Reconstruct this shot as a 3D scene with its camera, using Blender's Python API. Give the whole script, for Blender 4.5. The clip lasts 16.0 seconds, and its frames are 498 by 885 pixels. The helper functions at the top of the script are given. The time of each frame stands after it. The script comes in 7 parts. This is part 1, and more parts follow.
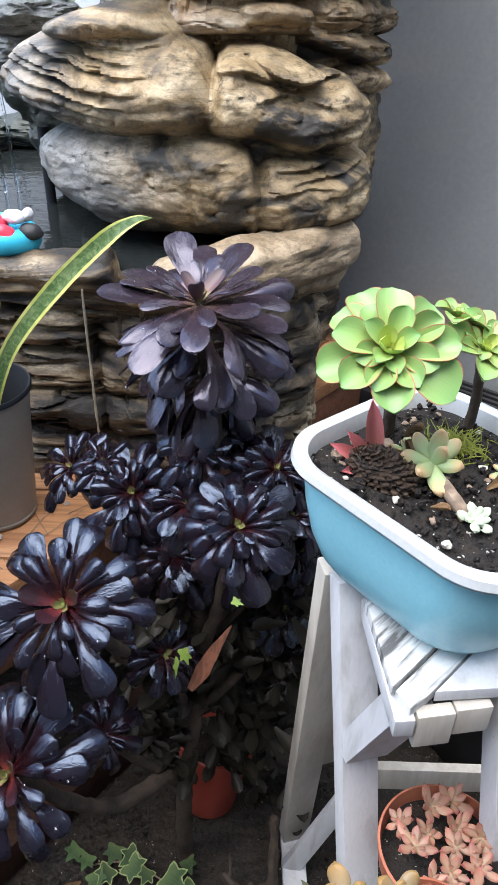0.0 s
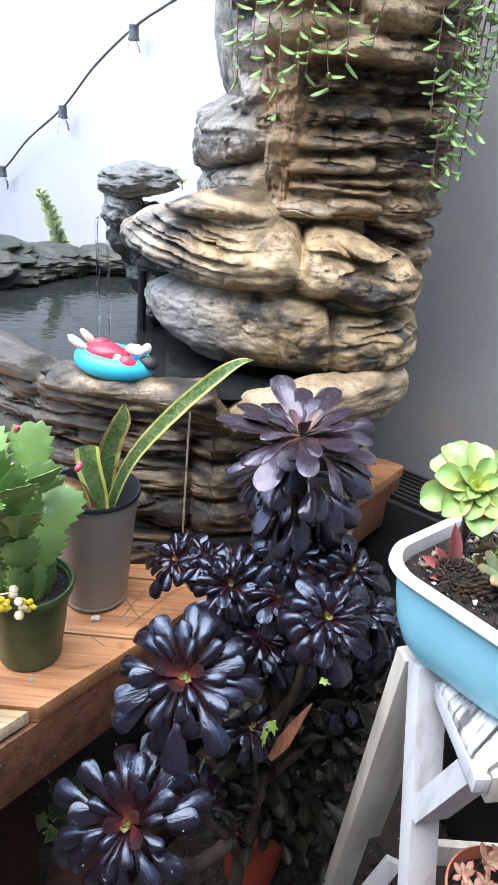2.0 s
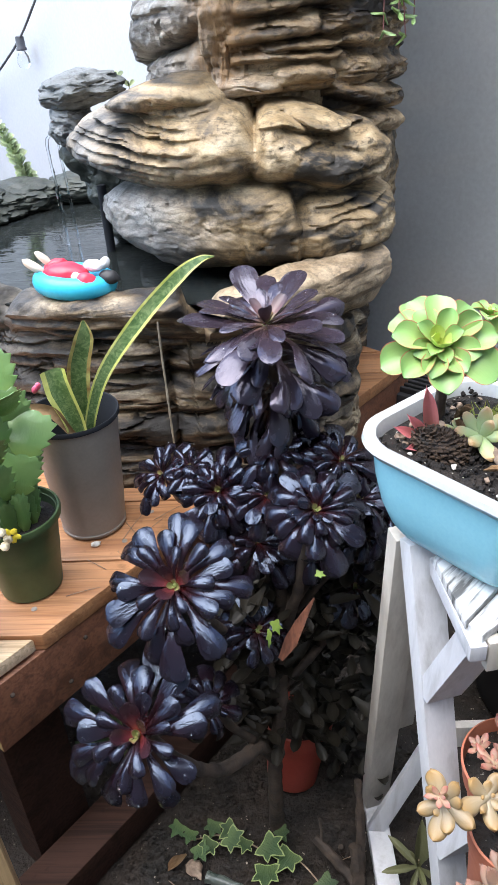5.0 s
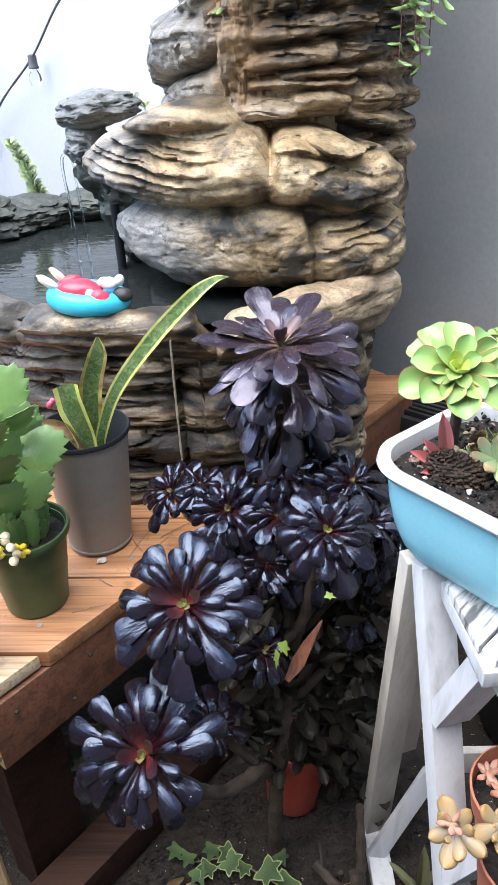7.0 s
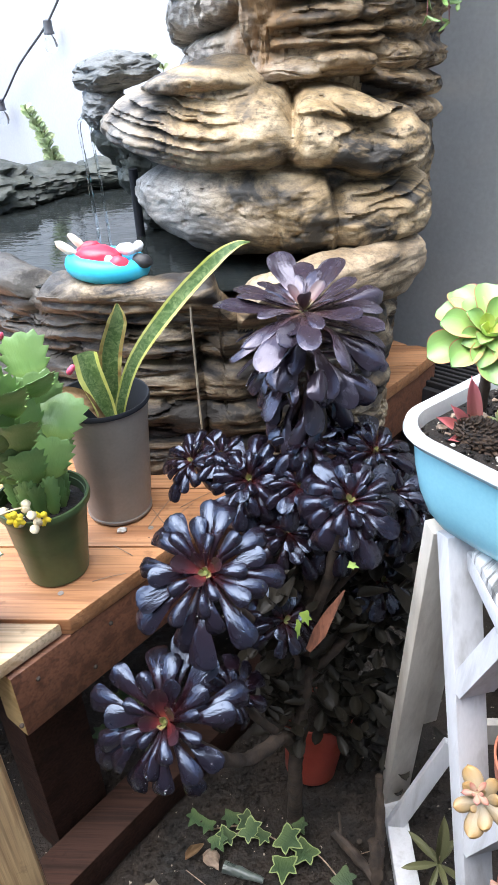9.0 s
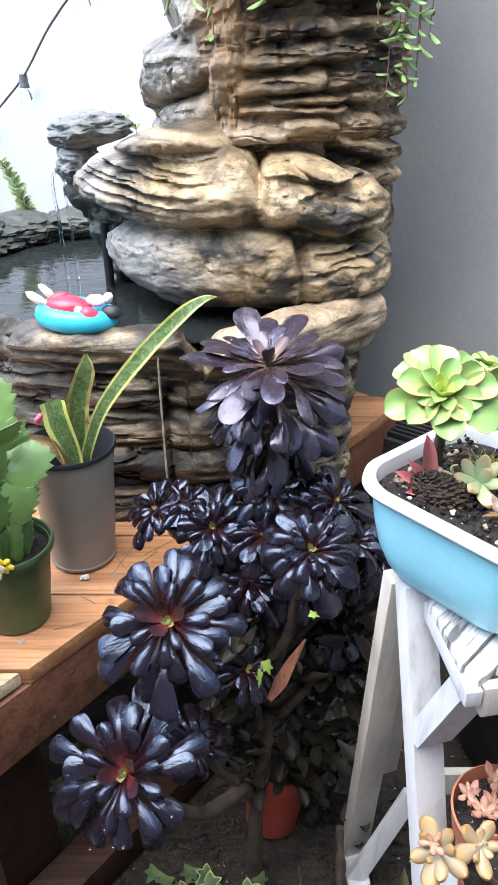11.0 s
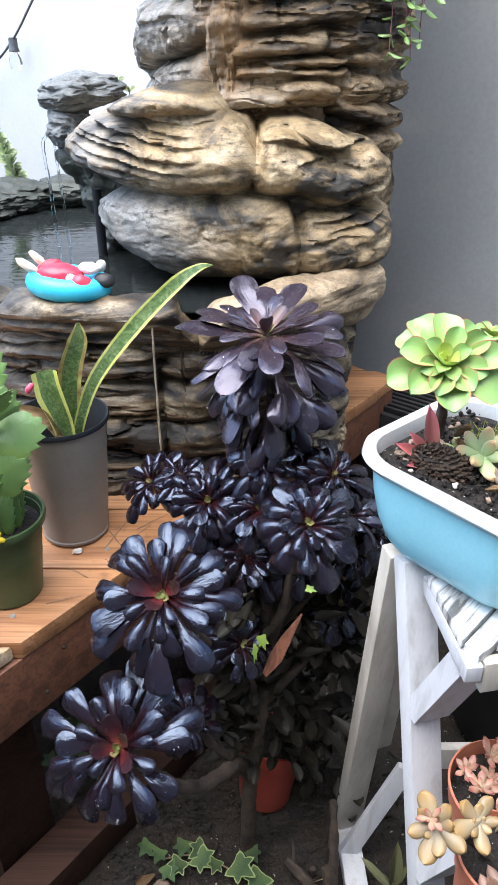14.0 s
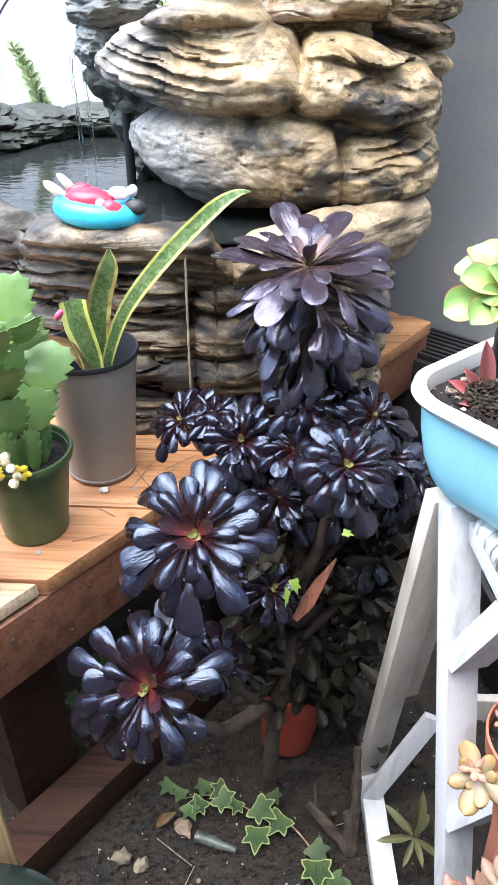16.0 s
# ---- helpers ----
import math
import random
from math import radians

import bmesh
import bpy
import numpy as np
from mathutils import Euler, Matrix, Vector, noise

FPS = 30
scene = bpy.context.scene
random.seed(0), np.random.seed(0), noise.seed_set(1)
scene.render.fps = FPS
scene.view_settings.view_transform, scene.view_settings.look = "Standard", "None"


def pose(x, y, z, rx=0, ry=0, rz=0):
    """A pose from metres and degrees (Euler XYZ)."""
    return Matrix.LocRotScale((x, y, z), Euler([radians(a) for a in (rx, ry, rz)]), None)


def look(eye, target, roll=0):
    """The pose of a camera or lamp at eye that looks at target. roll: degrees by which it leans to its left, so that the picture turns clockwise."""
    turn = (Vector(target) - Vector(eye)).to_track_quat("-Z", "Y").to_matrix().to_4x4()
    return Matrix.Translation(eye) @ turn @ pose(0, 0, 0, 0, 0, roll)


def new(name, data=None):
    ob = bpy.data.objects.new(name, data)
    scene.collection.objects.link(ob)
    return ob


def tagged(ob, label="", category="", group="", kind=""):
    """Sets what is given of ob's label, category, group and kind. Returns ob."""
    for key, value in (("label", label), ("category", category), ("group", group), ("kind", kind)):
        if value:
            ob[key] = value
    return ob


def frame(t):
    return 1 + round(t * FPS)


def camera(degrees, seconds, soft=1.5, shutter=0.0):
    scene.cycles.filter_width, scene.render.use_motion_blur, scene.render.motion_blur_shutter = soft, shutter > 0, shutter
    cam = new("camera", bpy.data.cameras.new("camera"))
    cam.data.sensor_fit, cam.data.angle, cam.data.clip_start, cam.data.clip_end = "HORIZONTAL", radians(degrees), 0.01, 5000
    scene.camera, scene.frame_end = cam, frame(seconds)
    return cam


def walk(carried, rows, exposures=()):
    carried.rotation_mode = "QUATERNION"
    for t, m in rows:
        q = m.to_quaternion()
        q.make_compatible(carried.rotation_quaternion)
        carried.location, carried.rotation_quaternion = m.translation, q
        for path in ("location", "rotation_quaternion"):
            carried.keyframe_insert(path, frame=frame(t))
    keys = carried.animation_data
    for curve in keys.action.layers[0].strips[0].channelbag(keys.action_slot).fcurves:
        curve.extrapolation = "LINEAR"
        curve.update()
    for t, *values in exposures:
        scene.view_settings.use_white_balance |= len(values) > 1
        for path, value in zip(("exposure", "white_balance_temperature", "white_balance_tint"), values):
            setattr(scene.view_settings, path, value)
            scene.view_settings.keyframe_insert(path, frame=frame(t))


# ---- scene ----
cam = camera(37.9, 16.0)
PATH = [
    (0, (0.069, 0.036, 1.506), (0.014, 1.705, 0.406), 1.4),
    (0.5, (0.015, -0.038, 1.54), (0.024, 1.643, 0.456), 3.5),
    (1, (-0.037, -0.112, 1.583), (-0.036, 1.625, 0.591), 4.3),
    (1.5, (-0.086, -0.143, 1.605), (-0.13, 1.619, 0.662), 5.3),
    (2, (-0.128, -0.165, 1.644), (-0.122, 1.634, 0.769), 5.6),
    (2.5, (-0.112, -0.141, 1.612), (-0.152, 1.609, 0.645), 0.4),
    (3, (-0.047, -0.106, 1.558), (-0.242, 1.591, 0.518), -5.3),
    (3.5, (-0.004, -0.134, 1.561), (-0.159, 1.574, 0.532), -6.2),
    (4, (0.004, -0.144, 1.563), (-0.135, 1.556, 0.519), -5.4),
    (6.5, (-0.023, -0.124, 1.562), (-0.133, 1.604, 0.561), -3.3),
    (7, (-0.031, -0.14, 1.569), (-0.13, 1.594, 0.576), -2.6),
    (7.5, (-0.034, -0.134, 1.568), (-0.093, 1.605, 0.581), -1.9),
    (8, (-0.023, -0.131, 1.56), (-0.127, 1.592, 0.55), -3.2),
    (8.5, (-0.032, -0.124, 1.558), (-0.154, 1.594, 0.541), -2.8),
    (9, (-0.043, -0.132, 1.549), (-0.185, 1.566, 0.502), -3.2),
    (9.5, (-0.037, -0.152, 1.577), (-0.153, 1.578, 0.58), -2.3),
    (12, (-0.04, -0.148, 1.569), (-0.076, 1.62, 0.634), -0.9),
    (12.5, (-0.038, -0.185, 1.584), (-0.063, 1.594, 0.67), -0.5),
    (13, (-0.059, -0.185, 1.592), (-0.025, 1.611, 0.713), 1.4),
    (13.5, (-0.043, -0.134, 1.567), (-0.029, 1.64, 0.644), 0.8),
    (14, (-0.047, -0.131, 1.551), (-0.072, 1.601, 0.551), -0.2),
    (14.5, (-0.042, -0.138, 1.497), (-0.127, 1.503, 0.355), -1.8),
    (15, (-0.042, -0.14, 1.468), (-0.126, 1.44, 0.244), -3.1),
    (15.5, (-0.066, -0.126, 1.484), (-0.11, 1.493, 0.311), -0.7),
    (16, (-0.08, -0.1, 1.502), (-0.146, 1.563, 0.393), 0.5),
]
walk(cam, [(t, look(eye, target, roll)) for t, eye, target, roll in PATH],
     [(0.0, 2.04), (0.5, 2.33), (2.5, 2.33), (3.5, 2.21), (7.0, 2.34), (9.5, 2.53), (12.5, 2.49), (14.5, 2.32), (15.0, 2.56), (15.5, 2.76), (16.0, 2.80)])

# ---- world, sun, exposure ----
world = bpy.data.worlds.new("sky_world")
scene.world = world
world.use_nodes = True
wn = world.node_tree.nodes
sky = wn.new("ShaderNodeTexSky")
sky.sky_type = "NISHITA"
sky.sun_disc = False
SUN_EL, SUN_ROT = radians(72), radians(-120)
sky.sun_elevation, sky.sun_rotation = SUN_EL, SUN_ROT
world.node_tree.links.new(sky.outputs[0], wn["Background"].inputs[0])
wn["Background"].inputs[1].default_value = 0.15
sun = new("sun", bpy.data.lights.new("sun", "SUN"))
sun.data.energy, sun.data.angle, sun.data.color = 1.6, radians(66), (0.92, 0.96, 1.0)
sun.matrix_world = look((-2.0, -0.2, 7.5), (0, 1, 0.5))
scene.view_settings.use_white_balance = True
scene.view_settings.white_balance_temperature, scene.view_settings.white_balance_tint = 7000, 10


# ---- materials ----
def graph(name):
    m = bpy.data.materials.new(name)
    m.use_nodes = True
    nt = m.node_tree
    return m, nt, nt.nodes["Principled BSDF"]


def node(nt, kind, **values):
    n = nt.nodes.new(kind)
    for k, v in values.items():
        n.inputs[k.replace("_", " ")].default_value = v
    return n


def coords(nt, stretch=(1, 1, 1)):
    tc = nt.nodes.new("ShaderNodeTexCoord")
    mp = nt.nodes.new("ShaderNodeMapping")
    mp.inputs["Scale"].default_value = stretch
    nt.links.new(tc.outputs["Object"], mp.inputs["Vector"])
    return mp.outputs[0]


def noise_of(nt, vec, scale, detail=5, rough=0.55, distort=0.0):
    n = node(nt, "ShaderNodeTexNoise", Scale=scale, Detail=detail, Roughness=rough, Distortion=distort)
    nt.links.new(vec, n.inputs["Vector"])
    return n.outputs["Fac"]


def ramp(nt, fac, stops):
    r = nt.nodes.new("ShaderNodeValToRGB")
    el = r.color_ramp.elements
    while len(el) < len(stops):
        el.new(0.5)
    for e, (p, c) in zip(el, stops):
        e.position, e.color = p, (*c, 1)
    nt.links.new(fac, r.inputs[0])
    return r.outputs[0]


def mixed(nt, fac, a, b, mode="MIX"):
    m = nt.nodes.new("ShaderNodeMix")
    m.data_type, m.blend_type = "RGBA", mode
    for sock, v in ((m.inputs[0], fac), (m.inputs[6], a), (m.inputs[7], b)):
        if isinstance(v, (int, float)):
            sock.default_value = v
        elif isinstance(v, tuple):
            sock.default_value = (*v, 1)
        else:
            nt.links.new(v, sock)
    return m.outputs[2]


def mapped(nt, fac, lo, hi, a=0.0, b=1.0):
    m = node(nt, "ShaderNodeMapRange")
    for k, v in zip((1, 2, 3, 4), (a, b, lo, hi)):
        m.inputs[k].default_value = v
    nt.links.new(fac, m.inputs[0])
    return m.outputs[0]


def bumped(nt, bsdf, height, strength, dist=0.01):
    b = node(nt, "ShaderNodeBump", Strength=strength, Distance=dist)
    nt.links.new(height, b.inputs["Height"])
    nt.links.new(b.outputs[0], bsdf.inputs["Normal"])


def plain(name, c1, c2, scale=12.0, rough=0.5, bump=0.15, bscale=120.0, stretch=(1, 1, 1), spec=0.5, rvar=0.15, lo=0.35, hi=0.65, dist=0.002, speck=None, rand=0.0):
    """Two-tone surface with fine grain, broad patches and fine relief."""
    m, nt, b = graph(name)
    v = coords(nt, stretch)
    big = noise_of(nt, v, scale)
    fine = noise_of(nt, v, bscale, 4)
    col = ramp(nt, big, [(lo, c1), (hi, c2)])
    col = mixed(nt, 0.35, col, ramp(nt, fine, [(0.3, (0.45, 0.45, 0.45)), (0.7, (0.6, 0.6, 0.6))]), "OVERLAY")
    if speck:
        sp = noise_of(nt, v, speck[0], 2)
        col = mixed(nt, mapped(nt, sp, 0, 1, speck[2], speck[2] + 0.04), col, speck[1])
    if rand:
        oi = nt.nodes.new("ShaderNodeObjectInfo")
        hs = nt.nodes.new("ShaderNodeHueSaturation")
        nt.links.new(mapped(nt, oi.outputs["Random"], 1 - rand, 1 + rand), hs.inputs["Value"])
        nt.links.new(col, hs.inputs["Color"])
        col = hs.outputs[0]
    nt.links.new(col, b.inputs["Base Color"])
    nt.links.new(mapped(nt, big, rough - rvar, rough + rvar), b.inputs["Roughness"])
    b.inputs["Specular IOR Level"].default_value = spec
    bumped(nt, b, fine, bump, dist)
    return m


def rock_material(name, tan, pale, grey, dark, grey_at, scale=1.0, tiers=(), streak=None, bedding=3.2, relief=2.0, stain=0.0):
    """Painted stone: tan and grey beds, dark stain bands along the bedding, pits."""
    m, nt, b = graph(name)
    v = coords(nt)
    bed = coords(nt, (1.0, 1.0, bedding))
    broad = noise_of(nt, v, 5 * scale, 4)
    bands = noise_of(nt, bed, 4 * scale, 7, 0.6, 1.5)
    pits = noise_of(nt, v, 70 * scale, 5, 0.7)
    col = ramp(nt, bands, [(0.40 + stain, dark), (0.50 + stain, tan), (0.64 + stain, pale)])
    sep = nt.nodes.new("ShaderNodeSeparateXYZ")
    nt.links.new(v, sep.inputs[0])
    shade = nt.nodes.new("ShaderNodeMath")
    shade.operation = "MULTIPLY_ADD"
    nt.links.new(broad, shade.inputs[0])
    shade.inputs[1].default_value = 0.55
    nt.links.new(sep.outputs[0], shade.inputs[2])
    tone = shade.outputs[0]
    if tiers:
        steps = ramp(nt, mapped(nt, sep.outputs[2], 0, 1, 0, 1.4), [(h / 1.4, (0.5 + o,) * 3) for h, o in tiers])
        extra = nt.nodes.new("ShaderNodeMath")
        nt.links.new(tone, extra.inputs[0])
        nt.links.new(steps, extra.inputs[1])
        tone = extra.outputs[0]
        grey_at += 0.5
    greyed = ramp(nt, bands, [(0.32, (dark[0] * 0.9, dark[1], dark[2] * 1.2)), (0.5, grey), (0.68, tuple(1.5 * c for c in grey))])
    col = mixed(nt, mapped(nt, tone, 1, 0, grey_at - 0.14, grey_at + 0.14), col, greyed)
    patchy = nt.nodes.new("ShaderNodeMath")
    patchy.operation = "MULTIPLY"
    nt.links.new(mapped(nt, pits, 0.8, 0, 0.36, 0.50), patchy.inputs[0])
    nt.links.new(mapped(nt, noise_of(nt, bed, 7 * scale, 3), 0.25, 1, 0.45, 0.60), patchy.inputs[1])
    col = mixed(nt, patchy.outputs[0], col, tuple(0.5 * c for c in dark))
    wash = noise_of(nt, coords(nt, (1.0, 1.0, 1.8)), 3.2 * scale, 5, 0.6, 0.8)
    col = mixed(nt, mapped(nt, wash, 0, 0.75, 0.50, 0.70), col, tuple(1.3 * c for c in dark))
    lines = noise_of(nt, coords(nt, (1.0, 1.0, 6.0)), 4.5 * scale, 7, 0.62, 1.0)
    thin = ramp(nt, lines, [(0.475, (0, 0, 0)), (0.497, (0.38, 0.38, 0.38)), (0.503, (0.38, 0.38, 0.38)), (0.53, (0, 0, 0))])
    col = mixed(nt, thin, col, tuple(1.2 * c for c in dark))
    grain = noise_of(nt, v, 240 * scale, 3)
    col = mixed(nt, 0.5, col, ramp(nt, grain, [(0.3, (0.35, 0.35, 0.35)), (0.7, (0.65, 0.65, 0.65))]), "OVERLAY")
    if streak:
        off = nt.nodes.new("ShaderNodeMath")
        off.operation = "MULTIPLY_ADD"
        nt.links.new(noise_of(nt, v, 9, 6, 0.65), off.inputs[0])
        off.inputs[1].default_value = 0.12
        nt.links.new(sep.outputs[0], off.inputs[2])
        far = nt.nodes.new("ShaderNodeMath")
        near = mapped(nt, off.outputs[0], 0, 1, streak[0] - streak[1], streak[0])
        gone = mapped(nt, off.outputs[0], 1, 0, streak[0], streak[0] + streak[1])
        high = mapped(nt, sep.outputs[2], 0, 1.0, streak[2], streak[2] + 0.06)
        for sock, v in ((0, near), (1, gone)):
            nt.links.new(v, far.inputs[sock])
        far.operation = "MULTIPLY"
        both = nt.nodes.new("ShaderNodeMath")
        both.operation = "MULTIPLY"
        nt.links.new(far.outputs[0], both.inputs[0])
        nt.links.new(high, both.inputs[1])
        ragged = nt.nodes.new("ShaderNodeMath")
        ragged.operation = "MULTIPLY"
        nt.links.new(both.outputs[0], ragged.inputs[0])
        nt.links.new(mapped(nt, noise_of(nt, coords(nt, (3.0, 3.0, 1.0)), 9.0, 6, 0.65, 0.6), 0.1, 1.0, 0.34, 0.60), ragged.inputs[1])
        rust = ramp(nt, noise_of(nt, coords(nt, (5.0, 5.0, 0.7)), 16.0, 6, 0.7, 0.5), [(0.30, tuple(0.45 * c for c in streak[3])), (0.50, streak[3]), (0.72, tuple(1.2 * c for c in streak[3]))])
        col = mixed(nt, mapped(nt, ragged.outputs[0], 0, 0.9, 0.05, 0.55), col, rust)
    nt.links.new(col, b.inputs["Base Color"])
    nt.links.new(mapped(nt, broad, 0.35, 0.7), b.inputs["Roughness"])
    add = nt.nodes.new("ShaderNodeMath")
    add.operation = "MULTIPLY_ADD"
    nt.links.new(bands, add.inputs[0])
    add.inputs[1].default_value = relief
    nt.links.new(pits, add.inputs[2])
    bumped(nt, b, add.outputs[0], 0.8, 0.004)
    return m


def wood(name, light, deep, along=0, scale=1.0, rough=0.6, wet=0.0, rand=0.12):
    """Sawn timber with grain along one axis, darker rings and fine fibres."""
    m, nt, b = graph(name)
    st = [26.0 * scale] * 3
    st[along] = 1.6 * scale
    v = coords(nt, tuple(st))
    rings = noise_of(nt, v, 1.0, 6, 0.6, 0.6)
    st2 = [160.0] * 3
    st2[along] = 4.0
    fibre = noise_of(nt, coords(nt, tuple(st2)), 1.0, 3)
    patch = noise_of(nt, coords(nt), 7.0, 4)
    col = ramp(nt, rings, [(0.38, deep), (0.47, tuple((p + q) / 2 for p, q in zip(light, deep))), (0.52, light), (0.60, tuple(0.7 * p + 0.3 * q for p, q in zip(light, deep)))])
    col = mixed(nt, mapped(nt, fibre, 0, 0.6, 0.48, 0.66), col, tuple(0.6 * c for c in deep))
    blotch = noise_of(nt, coords(nt), 22.0, 5, 0.65)
    col = mixed(nt, mapped(nt, blotch, 0, 0.6, 0.60, 0.72), col, tuple(0.45 * c for c in deep))
    col = mixed(nt, mapped(nt, patch, 0, 0.5, 0.52, 0.75), col, tuple(0.55 * c for c in light))
    oi = nt.nodes.new("ShaderNodeObjectInfo")
    hs = nt.nodes.new("ShaderNodeHueSaturation")
    nt.links.new(mapped(nt, oi.outputs["Random"], 1 - rand, 1 + rand), hs.inputs["Value"])
    nt.links.new(col, hs.inputs["Color"])
    nt.links.new(hs.outputs[0], b.inputs["Base Color"])
    nt.links.new(mapped(nt, patch, rough + 0.1, rough - 0.2 - wet), b.inputs["Roughness"])
    bumped(nt, b, fibre, 0.6, 0.002)
    return m


def leafy(name, stops, rough=0.35, spec=0.5, coat=0.0, vein=0.25, sss=0.0, rand=0.15, span=1.0, sheen=(1.0, 1.0, 1.0), wet=0.0):
    """Leaf whose tone runs from its base (0) to its tip (1) along its own length."""
    m, nt, b = graph(name)
    v = coords(nt)
    sep = nt.nodes.new("ShaderNodeSeparateXYZ")
    nt.links.new(v, sep.inputs[0])
    n = noise_of(nt, v, 5.0, 5)
    a = nt.nodes.new("ShaderNodeMath")
    a.operation = "MULTIPLY_ADD"
    nt.links.new(n, a.inputs[0])
    a.inputs[1].default_value = 0.25
    nt.links.new(sep.outputs[1], a.inputs[2])
    col = ramp(nt, mapped(nt, a.outputs[0], 0, 1, 0.12, span + 0.12), stops)
    oi = nt.nodes.new("ShaderNodeObjectInfo")
    hs = nt.nodes.new("ShaderNodeHueSaturation")
    nt.links.new(mapped(nt, oi.outputs["Random"], 1 - rand, 1 + rand), hs.inputs["Value"])
    nt.links.new(col, hs.inputs["Color"])
    nt.links.new(hs.outputs[0], b.inputs["Base Color"])
    fine = noise_of(nt, coords(nt, (30, 3, 30)), 1.0, 4)
    nt.links.new(mapped(nt, n, rough - 0.1, rough + 0.12), b.inputs["Roughness"])
    b.inputs["Specular IOR Level"].default_value = spec
    b.inputs["Specular Tint"].default_value = (*sheen, 1)
    b.inputs["Coat Weight"].default_value = coat
    b.inputs["Coat Roughness"].default_value = 0.14
    b.inputs["Subsurface Weight"].default_value = sss
    b.inputs["Subsurface Radius"].default_value = (0.01, 0.012, 0.004)
    if wet:
        # uneven waxy skin: broad dents and a patchy gloss
        dents = noise_of(nt, coords(nt, (1.5, 0.8, 1.5)), 2.4, 0)
        patch = noise_of(nt, coords(nt, (1.6, 1, 1.6)), 3.2, 3)
        nt.links.new(mapped(nt, patch, rough - 0.05, rough + 0.28, 0.40, 0.68), b.inputs["Roughness"])
        dent = node(nt, "ShaderNodeBump", Strength=wet, Distance=0.02)
        nt.links.new(dents, dent.inputs["Height"])
        vn = node(nt, "ShaderNodeBump", Strength=vein, Distance=0.02)
        nt.links.new(fine, vn.inputs["Height"])
        nt.links.new(dent.outputs[0], vn.inputs["Normal"])
        nt.links.new(vn.outputs[0], b.inputs["Normal"])
        return m
    bumped(nt, b, fine, vein, 0.02)
    return m


M_ROCK = rock_material("fountain_stone", (0.33, 0.23, 0.12), (0.60, 0.47, 0.30), (0.24, 0.235, 0.225), (0.035, 0.029, 0.022), 0.18, tiers=((0.0, -0.07), (0.58, -0.06), (0.62, 0.12), (0.80, 0.12)), bedding=1.7, relief=1.2)
M_COLUMN = rock_material("column_stone", (0.27, 0.18, 0.095), (0.56, 0.41, 0.245), (0.27, 0.27, 0.26), (0.026, 0.019, 0.014), 0.325, bedding=2.6, relief=1.2, streak=(0.155, 0.085, 0.735, (0.32, 0.19, 0.092)))
M_BASIN = rock_material("basin_stone", (0.17, 0.12, 0.07), (0.50, 0.405, 0.275), (0.13, 0.12, 0.105), (0.016, 0.012, 0.009), -0.05, bedding=5.0, stain=0.03)
M_CAP = rock_material("pale_cap_stone", (0.26, 0.185, 0.11), (0.44, 0.335, 0.22), (0.3, 0.28, 0.25), (0.05, 0.04, 0.03), -0.4, bedding=4.0, stain=-0.07)
M_SLATE = rock_material("wet_slate", (0.20, 0.20, 0.19), (0.36, 0.37, 0.37), (0.18, 0.19, 0.195), (0.035, 0.04, 0.035), 0.4)
M_WETROCK = rock_material("mossy_wet_rock", (0.060, 0.064, 0.052), (0.13, 0.135, 0.12), (0.045, 0.052, 0.043), (0.012, 0.015, 0.010), 0.4)
M_WALL_W = plain("white_wall_paint", (0.47, 0.49, 0.52), (0.54, 0.555, 0.58), 1.2, 0.6, 0.12, 90, lo=0.3, hi=0.7)
M_WALL_G = plain("grey_wall_paint", (0.35, 0.368, 0.373), (0.43, 0.448, 0.453), 1.6, 0.24, 0.05, 80, lo=0.3, hi=0.7, spec=1.0, rvar=0.04, speck=(38.0, (0.45, 0.45, 0.45), 0.80))
M_WALL_G.node_tree.nodes["Principled BSDF"].inputs["Coat Weight"].default_value = 1.0
M_WALL_G.node_tree.nodes["Principled BSDF"].inputs["Coat IOR"].default_value = 2.0
M_WALL_G.node_tree.nodes["Principled BSDF"].inputs["Coat Roughness"].default_value = 0.2
M_BLOCKER = plain("unseen_blocker_wall", (0.20, 0.19, 0.18), (0.27, 0.26, 0.25), 2.0, 0.8)
# Damp soil, its base lowered to carry shade under bench and plants.
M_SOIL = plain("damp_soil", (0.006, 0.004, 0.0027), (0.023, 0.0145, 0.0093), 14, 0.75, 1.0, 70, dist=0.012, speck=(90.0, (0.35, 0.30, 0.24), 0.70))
M_DECK = wood("cedar_deck", (0.54, 0.265, 0.125), (0.36, 0.155, 0.068), 0, 1.0, 0.55, 0.1)
M_DECK_PALE = wood("raw_sawn_pine", (0.72, 0.56, 0.38), (0.50, 0.33, 0.18), 0, 1.0, 0.7)
M_FASCIA = wood("stained_redwood", (0.25, 0.105, 0.058), (0.13, 0.052, 0.031), 0, 1.0, 0.55)
M_ENDGRAIN = plain("sawn_end_grain", (0.30, 0.19, 0.07), (0.45, 0.30, 0.13), 30, 0.8, 0.4, 200, (1, 1, 4))
M_STAND = plain("whitewashed_pine", (0.37, 0.37, 0.375), (0.55, 0.56, 0.585), 9, 0.6, 0.25, 60, (4, 4, 0.7), lo=0.25, hi=0.5, speck=(30.0, (0.30, 0.26, 0.22), 0.78))
# Whitewash toned beige: shade on rear legs and rails put into the colour.
M_STAND_SHADE = plain("shade_toned_whitewash", (0.40, 0.36, 0.31), (0.55, 0.51, 0.45), 9, 0.65, 0.25, 60, (4, 4, 0.7), lo=0.3, hi=0.6)
